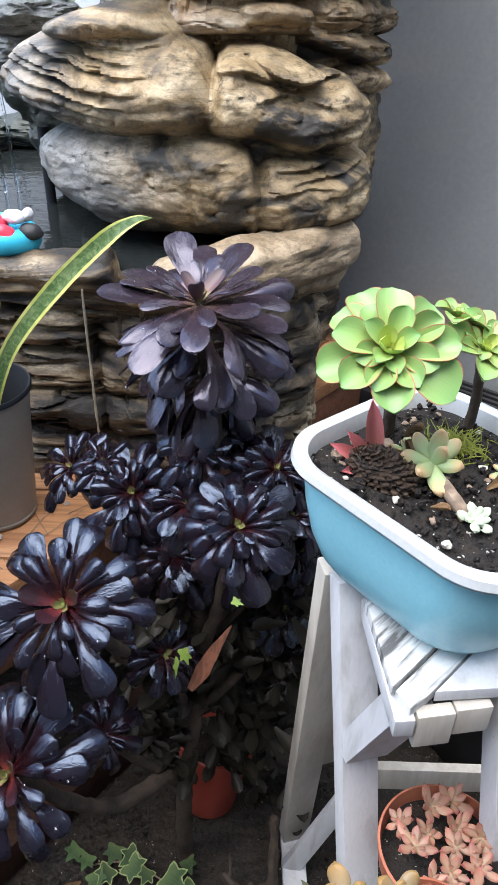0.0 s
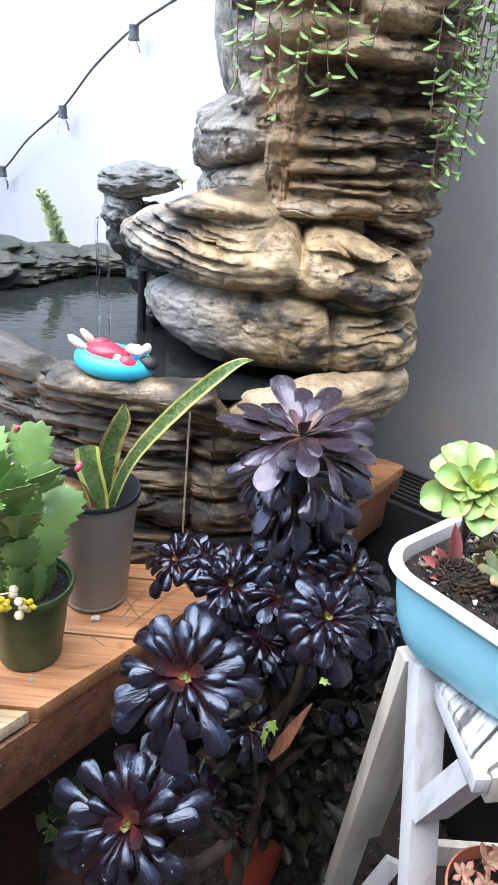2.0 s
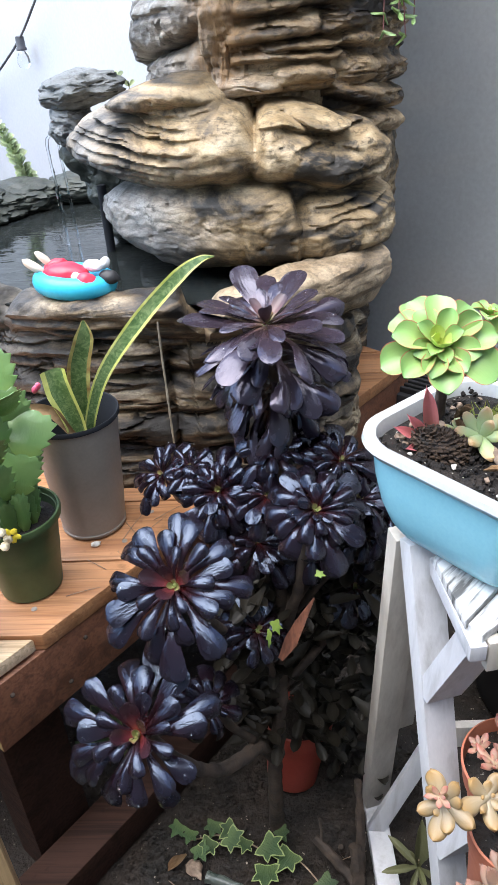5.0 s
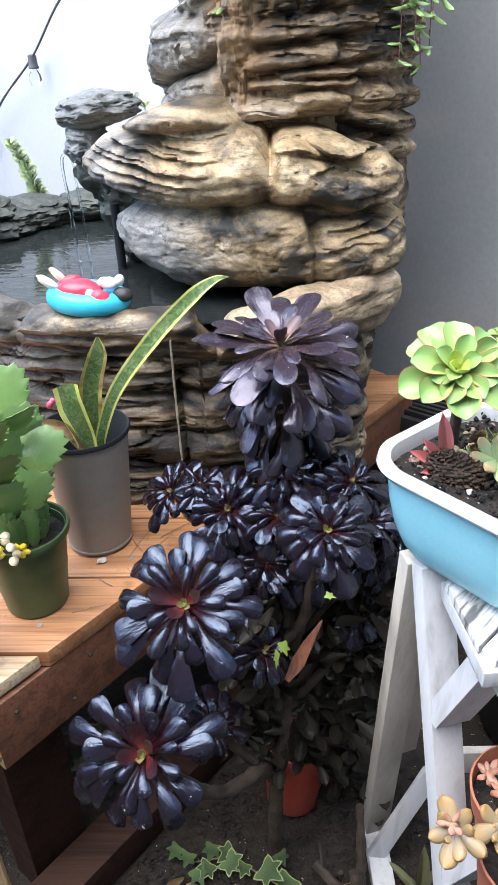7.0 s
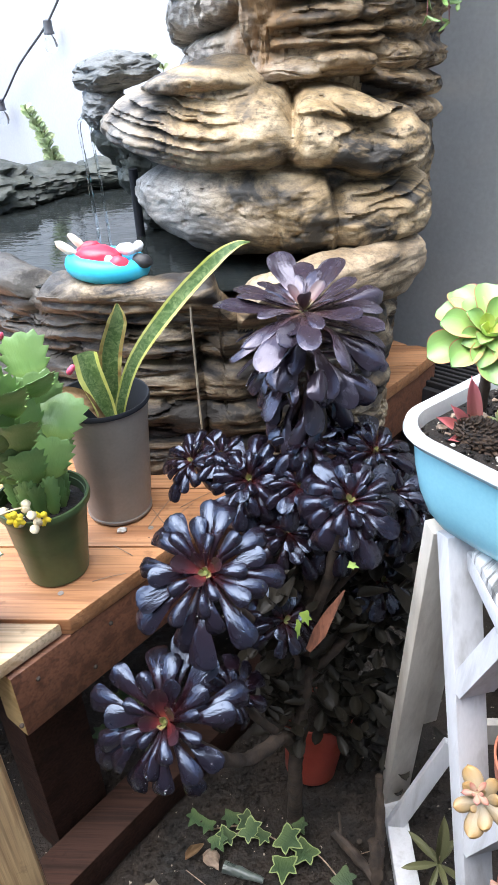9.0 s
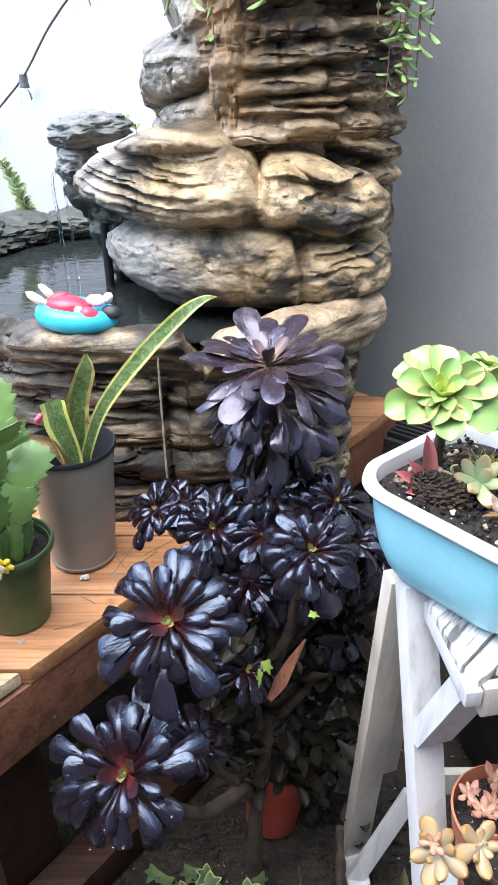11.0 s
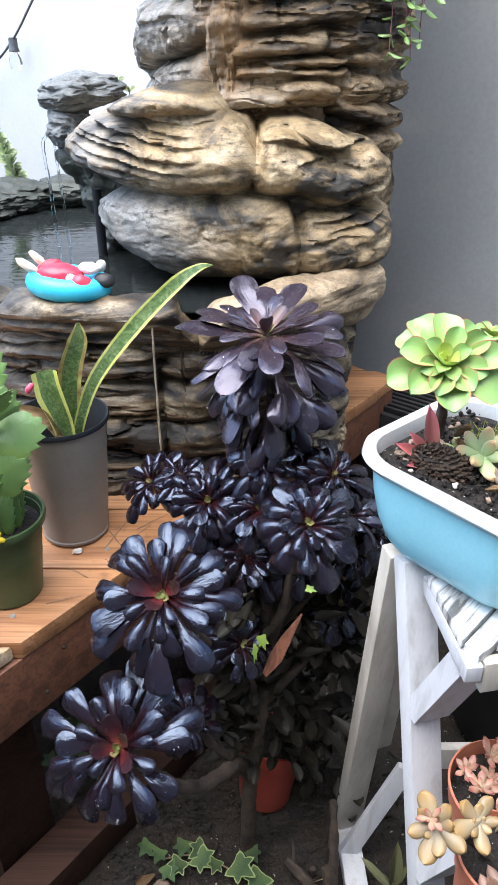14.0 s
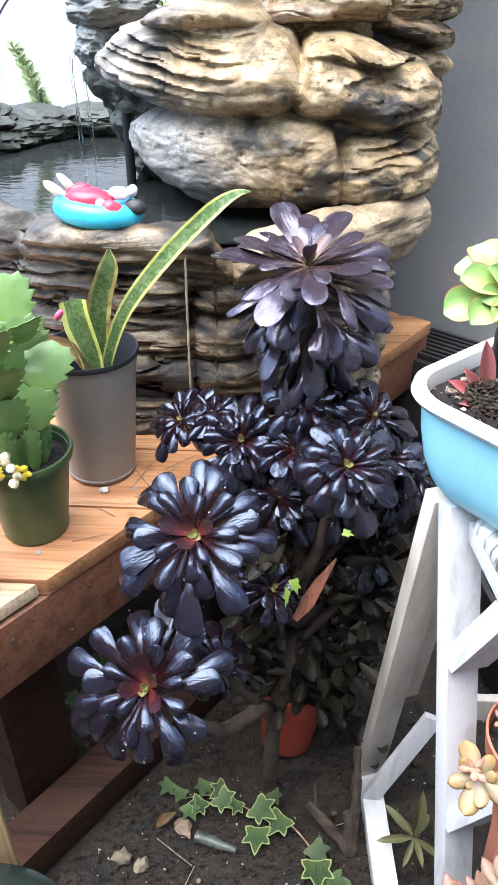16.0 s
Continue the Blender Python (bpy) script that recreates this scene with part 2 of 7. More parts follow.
# Red-brown timber with the shade under the bench put into its colour.
M_SILL = wood("underbench_shade_timber", (0.040, 0.018, 0.012), (0.020, 0.009, 0.006), 0, 1.0, 0.85)
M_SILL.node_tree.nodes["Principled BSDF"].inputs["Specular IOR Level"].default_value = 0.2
M_SLAT = plain("grimy_whitewashed_slat", (0.10, 0.10, 0.10), (0.66, 0.66, 0.65), 14, 0.65, 0.35, 60, (1, 1, 1), lo=0.34, hi=0.50)
for n in M_SLAT.node_tree.nodes:
    if n.bl_idname == "ShaderNodeMapping":
        n.vector_type = "TEXTURE"
        n.inputs["Rotation"].default_value = (0, 0, radians(47))
        n.inputs["Scale"].default_value = (1.4, 0.16, 1)
M_DISH_W = plain("white_enamel", (0.52, 0.54, 0.555), (0.58, 0.60, 0.61), 5, 0.2, 0.02, 200, rvar=0.05)
M_DISH_B = plain("turquoise_enamel", (0.25, 0.60, 0.72), (0.30, 0.65, 0.76), 4, 0.25, 0.02, 200, rvar=0.06)
M_POT_GREY = plain("taupe_plastic", (0.22, 0.20, 0.175), (0.265, 0.24, 0.21), 9, 0.45, 0.08, 150)
M_POT_DARK = plain("charcoal_plastic", (0.010, 0.012, 0.016), (0.018, 0.021, 0.027), 9, 0.8, 0.05, 150, spec=0.3)
M_POT_GREEN = plain("dark_green_plastic", (0.040, 0.070, 0.026), (0.066, 0.105, 0.042), 10, 0.4, 0.05, 150)
M_TERRA = plain("terracotta", (0.33, 0.092, 0.050), (0.45, 0.155, 0.088), 14, 0.7, 0.2, 140)
M_REDPOT = plain("orange_red_plastic", (0.30, 0.045, 0.03), (0.40, 0.075, 0.05), 8, 0.45, 0.05, 150)
M_MIX = plain("potting_mix", (0.004, 0.003, 0.0025), (0.022, 0.015, 0.011), 60, 0.8, 1.0, 160, dist=0.008, speck=(150.0, (0.55, 0.52, 0.46), 0.68))
M_BLACK = leafy("black_aeonium_leaf", [(0.0, (0.075, 0.010, 0.010)), (0.3, (0.022, 0.006, 0.008)), (0.6, (0.010, 0.005, 0.008)), (1.0, (0.008, 0.007, 0.012))], 0.13, 0.80, 0.0, 0.12, sheen=(0.58, 0.73, 1.0), wet=0.55)
M_CUP = leafy("burgundy_cup_leaf", [(0.0, (0.34, 0.07, 0.05)), (0.28, (0.10, 0.018, 0.022)), (0.6, (0.032, 0.010, 0.014)), (1.0, (0.030, 0.014, 0.020))], 0.24, 0.5, 0.0, 0.05)
M_BLACK_DULL = leafy("purple_aeonium_leaf", [(0.0, (0.22, 0.14, 0.10)), (0.25, (0.072, 0.038, 0.042)), (0.5, (0.033, 0.023, 0.031)), (1.0, (0.026, 0.021, 0.032))], 0.15, 0.78, 0.0, 0.08, sheen=(0.85, 0.82, 1.0), wet=0.40)
M_CORE = leafy("aeonium_heart_leaf", [(0.0, (0.24, 0.28, 0.10)), (0.6, (0.24, 0.23, 0.09)), (1.0, (0.18, 0.08, 0.05))], 0.35, 0.5, 0.3, 0.1)
M_STEM = plain("aeonium_bark", (0.024, 0.017, 0.013), (0.075, 0.052, 0.038), 30, 0.8, 0.8, 90, dist=0.004)
M_PEBBLE_GREY = plain("dull_steel", (0.22, 0.20, 0.18), (0.32, 0.30, 0.28), 90, 0.5)


def water_material(name, tint, rough, alpha):
    m, nt, b = graph(name)
    b.inputs["Base Color"].default_value = (*tint, 1)
    b.inputs["Roughness"].default_value = rough
    b.inputs["IOR"].default_value = 1.33
    b.inputs["Transmission Weight"].default_value = alpha
    w = noise_of(nt, coords(nt, (1, 2.2, 1)), 16, 3, 0.5, 0.5)
    bumped(nt, b, w, 0.25, 0.006)
    return m


M_POND = water_material("pond_water", (0.015, 0.018, 0.018), 0.04, 0.0)
# Bowl water: the sky's reflection is painted in as a pale blue-grey base.
M_SKY_WATER = water_material("sky_tinted_water", (0.46, 0.52, 0.62), 0.05, 0.0)
M_STREAM = water_material("falling_water", (0.9, 0.95, 1.0), 0.02, 1.0)

def mottled(name):
    m, nt, b = graph(name)
    n = noise_of(nt, coords(nt), 120.0, 4, 0.6, 1.2)
    big = noise_of(nt, coords(nt), 30.0, 3)
    col = ramp(nt, n, [(0.36, (0.050, 0.105, 0.032)), (0.5, (0.095, 0.165, 0.055)), (0.64, (0.19, 0.26, 0.11))])
    col = mixed(nt, mapped(nt, big, 0, 0.3, 0.52, 0.7), col, (0.24, 0.31, 0.14))
    nt.links.new(col, b.inputs["Base Color"])
    nt.links.new(mapped(nt, big, 0.2, 0.45), b.inputs["Roughness"])
    bumped(nt, b, n, 0.1, 0.002)
    return m


M_SNAKE = mottled("mottled_snake_plant_green")
M_SNAKE_EDGE = plain("snake_plant_yellow_margin", (0.42, 0.45, 0.10), (0.60, 0.60, 0.20), 30, 0.35)
M_BROWN_EDGE = plain("browned_leaf_margin", (0.30, 0.17, 0.06), (0.52, 0.48, 0.16), 45, 0.5)
M_PAD = leafy("holiday_cactus_green", [(0.0, (0.20, 0.29, 0.07)), (0.35, (0.125, 0.235, 0.066)), (0.7, (0.155, 0.265, 0.085)), (1.0, (0.12, 0.22, 0.07))], 0.34, 0.6, 0.0, 0.10, rand=0.35)
M_LIME = leafy("lime_aeonium_leaf", [(0.0, (0.44, 0.54, 0.17)), (0.45, (0.30, 0.43, 0.13)), (1.0, (0.22, 0.42, 0.14))], 0.38, 0.45, 0.05, 0.05, sss=0.1, rand=0.12)
M_LIME_HEART = leafy("lime_heart_leaf", [(0.0, (0.56, 0.60, 0.18)), (1.0, (0.40, 0.53, 0.13))], 0.38, 0.5, 0.05, 0.05, sss=0.1)
M_PINK_EDGE = plain("rosy_leaf_margin", (0.42, 0.10, 0.07), (0.48, 0.20, 0.10), 40, 0.45)
M_RED_LEAF = leafy("crimson_leaf", [(0.0, (0.34, 0.24, 0.14)), (0.4, (0.55, 0.19, 0.16)), (1.0, (0.74, 0.20, 0.22))], 0.4, 0.5, 0.1, 0.2)
M_JELLY = leafy("plump_green_leaf", [(0.0, (0.32, 0.42, 0.20)), (0.6, (0.38, 0.46, 0.24)), (1.0, (0.58, 0.38, 0.20))], 0.4, 0.5, 0.1, 0.1, sss=0.15)
M_BLUSH = leafy("pink_succulent_leaf", [(0.0, (0.31, 0.23, 0.14)), (0.6, (0.34, 0.19, 0.13)), (1.0, (0.34, 0.12, 0.09))], 0.45, 0.5, 0.0, 0.1, sss=0.15, rand=0.2)
M_AMBER = leafy("amber_succulent_leaf", [(0.0, (0.25, 0.205, 0.14)), (0.6, (0.28, 0.205, 0.115)), (1.0, (0.32, 0.19, 0.07))], 0.42, 0.5, 0.0, 0.1, sss=0.08, rand=0.15)
M_MAUVE = leafy("mauve_succulent_leaf", [(0.0, (0.22, 0.19, 0.125)), (0.5, (0.24, 0.165, 0.115)), (1.0, (0.26, 0.135, 0.095))], 0.45, 0.5, 0.0, 0.1, sss=0.1, rand=0.2)
M_PALE = leafy("pale_echeveria_leaf", [(0.0, (0.55, 0.62, 0.40)), (0.6, (0.42, 0.52, 0.38)), (1.0, (0.50, 0.56, 0.42))], 0.5, 0.4, 0.0, 0.1, sss=0.1)
M_IVY = leafy("ivy_green", [(0.0, (0.085, 0.13, 0.045)), (0.5, (0.035, 0.070, 0.026)), (1.0, (0.055, 0.10, 0.036))], 0.4, 0.5, 0.0, 0.4, rand=0.3)
M_IVY_EDGE = plain("ivy_cream_margin", (0.18, 0.24, 0.08), (0.30, 0.35, 0.15), 40, 0.5)
M_TRAIL = leafy("trailing_bean_leaf", [(0.0, (0.20, 0.30, 0.10)), (1.0, (0.24, 0.38, 0.13))], 0.35, 0.5, 0.1, 0.1, sss=0.1, rand=0.3)
M_VINE = plain("purple_vine", (0.20, 0.06, 0.08), (0.28, 0.12, 0.10), 60, 0.6)
M_DRY = leafy("dry_leaf", [(0.0, (0.22, 0.14, 0.07)), (1.0, (0.28, 0.16, 0.08))], 0.7, 0.3, 0.0, 0.6, rand=0.4)
M_YELLOW = plain("yellow_petal", (0.75, 0.55, 0.03), (0.82, 0.66, 0.06), 60, 0.5)
M_CREAM = plain("cream_bud", (0.62, 0.52, 0.34), (0.70, 0.60, 0.42), 60, 0.5)
M_PINK = plain("pink_bud", (0.62, 0.06, 0.12), (0.75, 0.12, 0.20), 60, 0.45)
M_CONE = plain("dry_cone_scale", (0.008, 0.006, 0.005), (0.10, 0.062, 0.040), 160, 0.8, 0.7)
M_MOSS = plain("yellow_green_moss", (0.16, 0.20, 0.03), (0.28, 0.30, 0.06), 60, 0.9, 0.5)
M_PEBBLE = plain("pale_pebble", (0.15, 0.12, 0.085), (0.26, 0.22, 0.165), 50, 0.7, 0.3, rand=0.25)
M_PEBBLE_PALE = plain("white_perlite", (0.50, 0.46, 0.40), (0.68, 0.64, 0.58), 50, 0.7, 0.3, rand=0.25)
M_TWIG = plain("dead_twig", (0.16, 0.11, 0.08), (0.34, 0.25, 0.18), 60, 0.85, 0.6)
M_BRICK = plain("orange_brick", (0.34, 0.09, 0.05), (0.50, 0.20, 0.13), 30, 0.85, 0.7, 120)
M_GLAZE = plain("black_green_glaze", (0.008, 0.014, 0.012), (0.022, 0.032, 0.028), 9, 0.18, 0.05, 120, rvar=0.08)
M_GLAZE_RIM = plain("cream_glaze", (0.26, 0.20, 0.13), (0.40, 0.33, 0.22), 18, 0.4, 0.2, 90)
M_FLOAT_BLUE = plain("sky_blue_paint", (0.02, 0.42, 0.62), (0.03, 0.50, 0.70), 8, 0.35, 0.04, rvar=0.08)
M_FLOAT_RED = plain("red_paint", (0.62, 0.02, 0.05), (0.74, 0.05, 0.09), 20, 0.35, 0.04)
M_FLOAT_SKIN = plain("cream_paint", (0.74, 0.60, 0.48), (0.82, 0.70, 0.58), 20, 0.4, 0.04)
M_FLOAT_WHITE = plain("white_paint", (0.78, 0.78, 0.80), (0.84, 0.84, 0.86), 20, 0.4, 0.04)
M_RUBBER = plain("black_rubber", (0.012, 0.012, 0.013), (0.028, 0.028, 0.03), 12, 0.55, 0.1, 120)
M_CABLE = plain("black_cable", (0.05, 0.053, 0.06), (0.08, 0.084, 0.092), 40, 0.5)
# Near-black brown: the shade behind the stem sits in the leaf colour.
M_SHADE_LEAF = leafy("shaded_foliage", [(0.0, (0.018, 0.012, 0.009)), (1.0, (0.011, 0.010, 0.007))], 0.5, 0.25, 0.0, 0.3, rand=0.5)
M_GLASS = water_material("bulb_glass", (0.95, 0.97, 1.0), 0.03, 1.0)
M_HOSTA = leafy("grey_green_leaf", [(0.0, (0.055, 0.10, 0.045)), (1.0, (0.075, 0.125, 0.065))], 0.4, 0.5, 0.0, 0.5, rand=0.2)

# ---- builders ----
HOME = {}


def thing(name, loc, label, category, group="", kind=""):
    ob = new(name)
    ob.location = loc
    ob.empty_display_size = 0.05
    HOME[ob.name] = Vector(loc)
    return tagged(ob, label, category, group, kind)


def mesh_of(name, bm, mats, smooth=True):
    bmesh.ops.recalc_face_normals(bm, faces=bm.faces)
    me = bpy.data.meshes.new(name)
    bm.to_mesh(me)
    bm.free()
    for m in mats if isinstance(mats, (list, tuple)) else [mats]:
        me.materials.append(m)
    if smooth:
        me.shade_smooth()
        me.set_sharp_from_angle(angle=radians(38))
    return me


def part(name, bm, material, parent=None, label="", local=False, smooth=True):
    """Links a bmesh as one mesh object; its points are in world metres unless local."""
    if parent is not None and not local:
        bmesh.ops.translate(bm, verts=bm.verts, vec=-HOME[parent.name])
    ob = new(name, mesh_of(name, bm, material, smooth))
    if parent is not None:
        ob.parent = parent
        HOME[ob.name] = HOME[parent.name]
    return tagged(ob, label)


def solo(name, bm, material, label, category, group="", kind="", origin=None, smooth=True):
    """A thing that is one mesh."""
    if origin is not None:
        bmesh.ops.translate(bm, verts=bm.verts, vec=-Vector(origin))
    ob = new(name, mesh_of(name, bm, material, smooth))
    if origin is not None:
        ob.location = origin
    HOME[ob.name] = Vector(origin or (0, 0, 0))
    return tagged(ob, label, category, group, kind)


def prism(bm, pts, z0, z1, bevel=0.003, mat=0):
    """A slab over an outline of plan points."""
    lo = [bm.verts.new((x, y, z0)) for x, y in pts]
    hi = [bm.verts.new((x, y, z1)) for x, y in pts]
    n = len(pts)
    fs = [bm.faces.new(lo[::-1]), bm.faces.new(hi)]
    fs += [bm.faces.new((lo[i], lo[(i + 1) % n], hi[(i + 1) % n], hi[i])) for i in range(n)]
    for f in fs:
        f.material_index = mat
    if bevel:
        es = {e for f in fs for e in f.edges}
        bmesh.ops.bevel(bm, geom=list(es), offset=bevel, segments=2, affect="EDGES", profile=0.6)
    return bm


def beam(bm, a, b, width, depth, side=(0, 0, 1), bevel=0.003):
    """A squared timber from a to b; depth is measured along side."""
    a, b = Vector(a), Vector(b)
    d = (b - a).normalized()
    s = Vector(side)
    s = (s - d * s.dot(d)).normalized()
    w = d.cross(s)
    vs = []
    for p in (a, b):
        for i, j in ((-1, -1), (1, -1), (1, 1), (-1, 1)):
            vs.append(bm.verts.new(p + w * (width / 2 * i) + s * (depth / 2 * j)))
    q = [(0, 1, 2, 3), (7, 6, 5, 4), (0, 4, 5, 1), (1, 5, 6, 2), (2, 6, 7, 3), (3, 7, 4, 0)]
    fs = [bm.faces.new([vs[k] for k in f]) for f in q]
    if bevel:
        es = {e for f in fs for e in f.edges}
        bmesh.ops.bevel(bm, geom=list(es), offset=bevel, segments=2, affect="EDGES", profile=0.6)
    return bm


def lathe(bm, profile, centre=(0, 0, 0), seg=56, wobble=0.0, caps=True):
    """Turns (radius, height) points about a vertical axis."""
    rings = []
    for r, z in profile:
        ring = []
        for k in range(seg):
            a = 2 * math.pi * k / seg
            rr = r * (1 + wobble * noise.noise((math.cos(a) * 1.5, math.sin(a) * 1.5, z * 9)))
            ring.append(bm.verts.new((centre[0] + rr * math.cos(a), centre[1] + rr * math.sin(a), centre[2] + z)))
        rings.append(ring)
    for p, q in zip(rings, rings[1:]):
        for k in range(seg):
            bm.faces.new((p[k], p[(k + 1) % seg], q[(k + 1) % seg], q[k]))
    for ring in (rings[0], rings[-1]) if caps else ():
        bm.faces.new(ring)
    return bm


def spline(pts, per=6):
    """Points along a smooth line through pts."""
    p = [Vector(q) for q in pts]
    p = [p[0] * 2 - p[1]] + p + [p[-1] * 2 - p[-2]]
    out = []
    for i in range(1, len(p) - 2):
        for k in range(per):
            t = k / per
            a, b, c, d = p[i - 1:i + 3]
            out.append(0.5 * (2 * b + (c - a) * t + (2 * a - 5 * b + 4 * c - d) * t * t + (3 * b - a - 3 * c + d) * t ** 3))
    return out + [p[-2]]


def tube(bm, pts, r0, r1=None, sides=8, per=6, rough=0.0):
    line = spline(pts, per) if len(pts) > 2 else [Vector(q) for q in pts]
    r1 = r0 if r1 is None else r1
    rings, up = [], Vector((0.3, 0.2, 1)).normalized()
    for i, p in enumerate(line):
        d = (line[min(i + 1, len(line) - 1)] - line[max(i - 1, 0)]).normalized()
        x = d.cross(up)
        x = x.normalized() if x.length > 1e-4 else d.orthogonal().normalized()
        up = x.cross(d).normalized()
        r = r0 + (r1 - r0) * i / (len(line) - 1)
        ring = []
        for k in range(sides):
            a = 2 * math.pi * k / sides
            o = x * math.cos(a) + up * math.sin(a)
            rr = r * (1 + rough * noise.noise((p + o * r) * 60))
            ring.append(bm.verts.new(p + o * rr))
        rings.append(ring)
    for p, q in zip(rings, rings[1:]):
        for k in range(sides):
            bm.faces.new((p[k], p[(k + 1) % sides], q[(k + 1) % sides], q[k]))
    bm.faces.new(rings[0])
    bm.faces.new(rings[-1])
    return bm


def blob(bm, c, size, turn=None, sub=3, amp=0.0, freq=8.0, seed=0.0):
    """A rounded lump."""
    made = bmesh.ops.create_icosphere(bm, subdivisions=sub, radius=1.0)["verts"]
    rot = Euler([radians(a) for a in turn]).to_matrix() if turn else Matrix.Identity(3)
    for v in made:
        k = 1 + amp * noise.fractal(v.co * freq * 0.2 + Vector((seed, seed * 1.7, 3)), 0.8, 2.1, 4)
        v.co = Vector(c) + rot @ Vector((v.co.x * size[0] * k, v.co.y * size[1] * k, v.co.z * size[2] * k))
    return bm


def leaf_bm(width, rows=9, cols=4, thick=0.03, cup=0.12, bend=0.1, tip=0.04, edge=0, droop=0.0):
    """A fleshy leaf one unit long along y; width(s) is its half width; bend lifts the tip, droop turns it down (degrees)."""
    bm = bmesh.new()
    top, low = [], []
    py = pz = last = 0.0
    for i in range(rows + 1):
        s = 1 - (1 - i / rows) ** 1.7
        turn = radians(droop) * (0.25 - ((s + last) / 2) ** 1.6)
        py, pz, last = py + (s - last) * math.cos(turn), pz + (s - last) * math.sin(turn), s
        w = max(width(s), 0.002)
        rt, rl = [], []
        for j in range(-cols, cols + 1):
            u = j / cols
            u = math.copysign(abs(u) ** 0.45, u) if edge else u
            z = pz + bend * s * s + cup * w * u * u * 2
            t = thick * (1 - u * u) ** 0.5 * (1 - 0.6 * s) + 0.0015
            y = py + tip * max(0, s - 0.85) / 0.15 * (1 - abs(u))
            rt.append(bm.verts.new((w * u, y, z + t)))
            rl.append(bm.verts.new((w * u, y, z - t)))
        top.append(rt)
        low.append(rl)
    n = 2 * cols
    for g in (top, low):
        for a, b in zip(g, g[1:]):
            for j in range(n):
                f = bm.faces.new((a[j], a[j + 1], b[j + 1], b[j]))
                if edge and (j < edge or j >= n - edge):
                    f.material_index = 1
    for i in range(rows):
        for j in (0, n):
            f = bm.faces.new((top[i][j], top[i + 1][j], low[i + 1][j], low[i][j]))
            f.material_index = 1 if edge else 0
    for j in range(n):
        bm.faces.new((top[0][j], top[0][j + 1], low[0][j + 1], low[0][j]))
        bm.faces.new((top[rows][j], top[rows][j + 1], low[rows][j + 1], low[rows][j]))
    return bm


def spoon(peak, wide, base, wedge=0.0):
    """Half width of a spoon-shaped leaf, widest at peak, with a round tip; wedge makes its stalk longer and narrower."""
    def f(s):
        if s < peak:
            k = (s / peak) ** (1 + wedge)
            return base + (wide - base) * (k * k * (3 - 2 * k))
        k = (s - peak) / (1 - peak)
        return wide * max(0.0, 1 - k ** 2.4) ** 0.5
    return f


def frame_on(c, axis, spin=0.0):
    """A frame at c whose z runs along axis."""
    z = Vector(axis).normalized()
    x = Vector((0, 1, 0)).cross(z)
    x = x.normalized() if x.length > 1e-3 else Vector((1, 0, 0))
    y = z.cross(x)
    m = Matrix((x, y, z)).transposed().to_4x4()
    return Matrix.Translation(c) @ m @ Matrix.Rotation(spin, 4, "Z")


def rosette(plant, c, axis, size, count, outer, inner, rng, low=80, name="rosette", core=M_CORE, wide=1.0, drops=0, label="", cup=None, core_r=0.13, grow=0.78, steep=32, loose=5, wetter=0):
    """Leaves round a heart in a golden spiral: a part with one mesh a leaf."""
    bm = bmesh.new()
    blob(bm, (0, 0, -0.03 * size), (core_r * size, core_r * size, 0.12 * size), sub=2)
    heart = part(name, bm, core, plant, label, local=True)
    heart.matrix_basis = Matrix.Translation(-HOME[plant.name]) @ frame_on(c, axis, rng.random() * 6)
    spots, dew = [], random.Random(count)
    for i in range(count):
        f = (i + 0.5) / count
        length = size * (0.10 + 0.90 * f ** grow) * rng.uniform(0.88, 1.08)
        if cup and f < 0.12:
            length *= 0.5
        tilt = radians(steep + (low - steep) * f ** 0.66 + rng.uniform(-loose, loose))
        turn = i * 2.39996 + rng.uniform(-0.12, 0.12)
        base = size * 0.06 * (0.3 + f)
        m = Matrix.Rotation(turn, 4, "Z") @ Matrix.Translation((0, base, 0.05 * size * (1 - 1.6 * f)))
        m = m @ Matrix.Rotation(math.pi / 2 - tilt, 4, "X") @ Matrix.Rotation(rng.uniform(-0.2, 0.2), 4, "Y")
        m = m @ Matrix.Diagonal((length * wide * rng.uniform(0.88, 1.1), length, length, 1))
        mesh = inner[i % len(inner)] if f < (0.12 if cup else 0.2) else (cup if cup and f < 0.22 else outer)[rng.randrange(len(outer))]
        leaf = new("leaf", mesh)
        leaf.parent = heart
        leaf.matrix_basis = m
        if f > 0.3:
            for k in range(max(drops, wetter)):
                side = rng if k < drops else dew
                spots.append(m @ Vector((side.uniform(-0.12, 0.12), side.uniform(0.45, 0.92), 0.035)))
    if spots:
        bm = bmesh.new()
        for p in spots:
            r = dew.choice((0.0006, 0.0008, 0.0010, 0.0013, 0.0018))
            made = bmesh.ops.create_icosphere(bm, subdivisions=1, radius=r)["verts"]
            bmesh.ops.translate(bm, verts=made, vec=p)
        d = part("dew", bm, M_STREAM, heart, "clear water drops", local=True)
        d["kind"] = "stuff"
    return heart

# ---- setting ----
def slab_wall(name, a, b, thick, height, material, label):
    a, b = Vector(a), Vector(b)
    d = (b - a).normalized()
    n = Vector((d.y, -d.x)) * thick
    bm = prism(bmesh.new(), [tuple(a), tuple(b), tuple(b - n), tuple(a - n)], -0.05, height, 0)
    return solo(name, bm, material, label, "wall", kind="structure", smooth=False)


CORNER = (-0.15, 2.34)
slab_wall("wall_left", (-3.6, 6.26), CORNER, 0.12, 3.4, M_WALL_W, "bright white painted outside wall")
slab_wall("wall_right", CORNER, (2.65, 0.24), 0.12, 3.4, M_WALL_G, "dark grey painted outside wall")
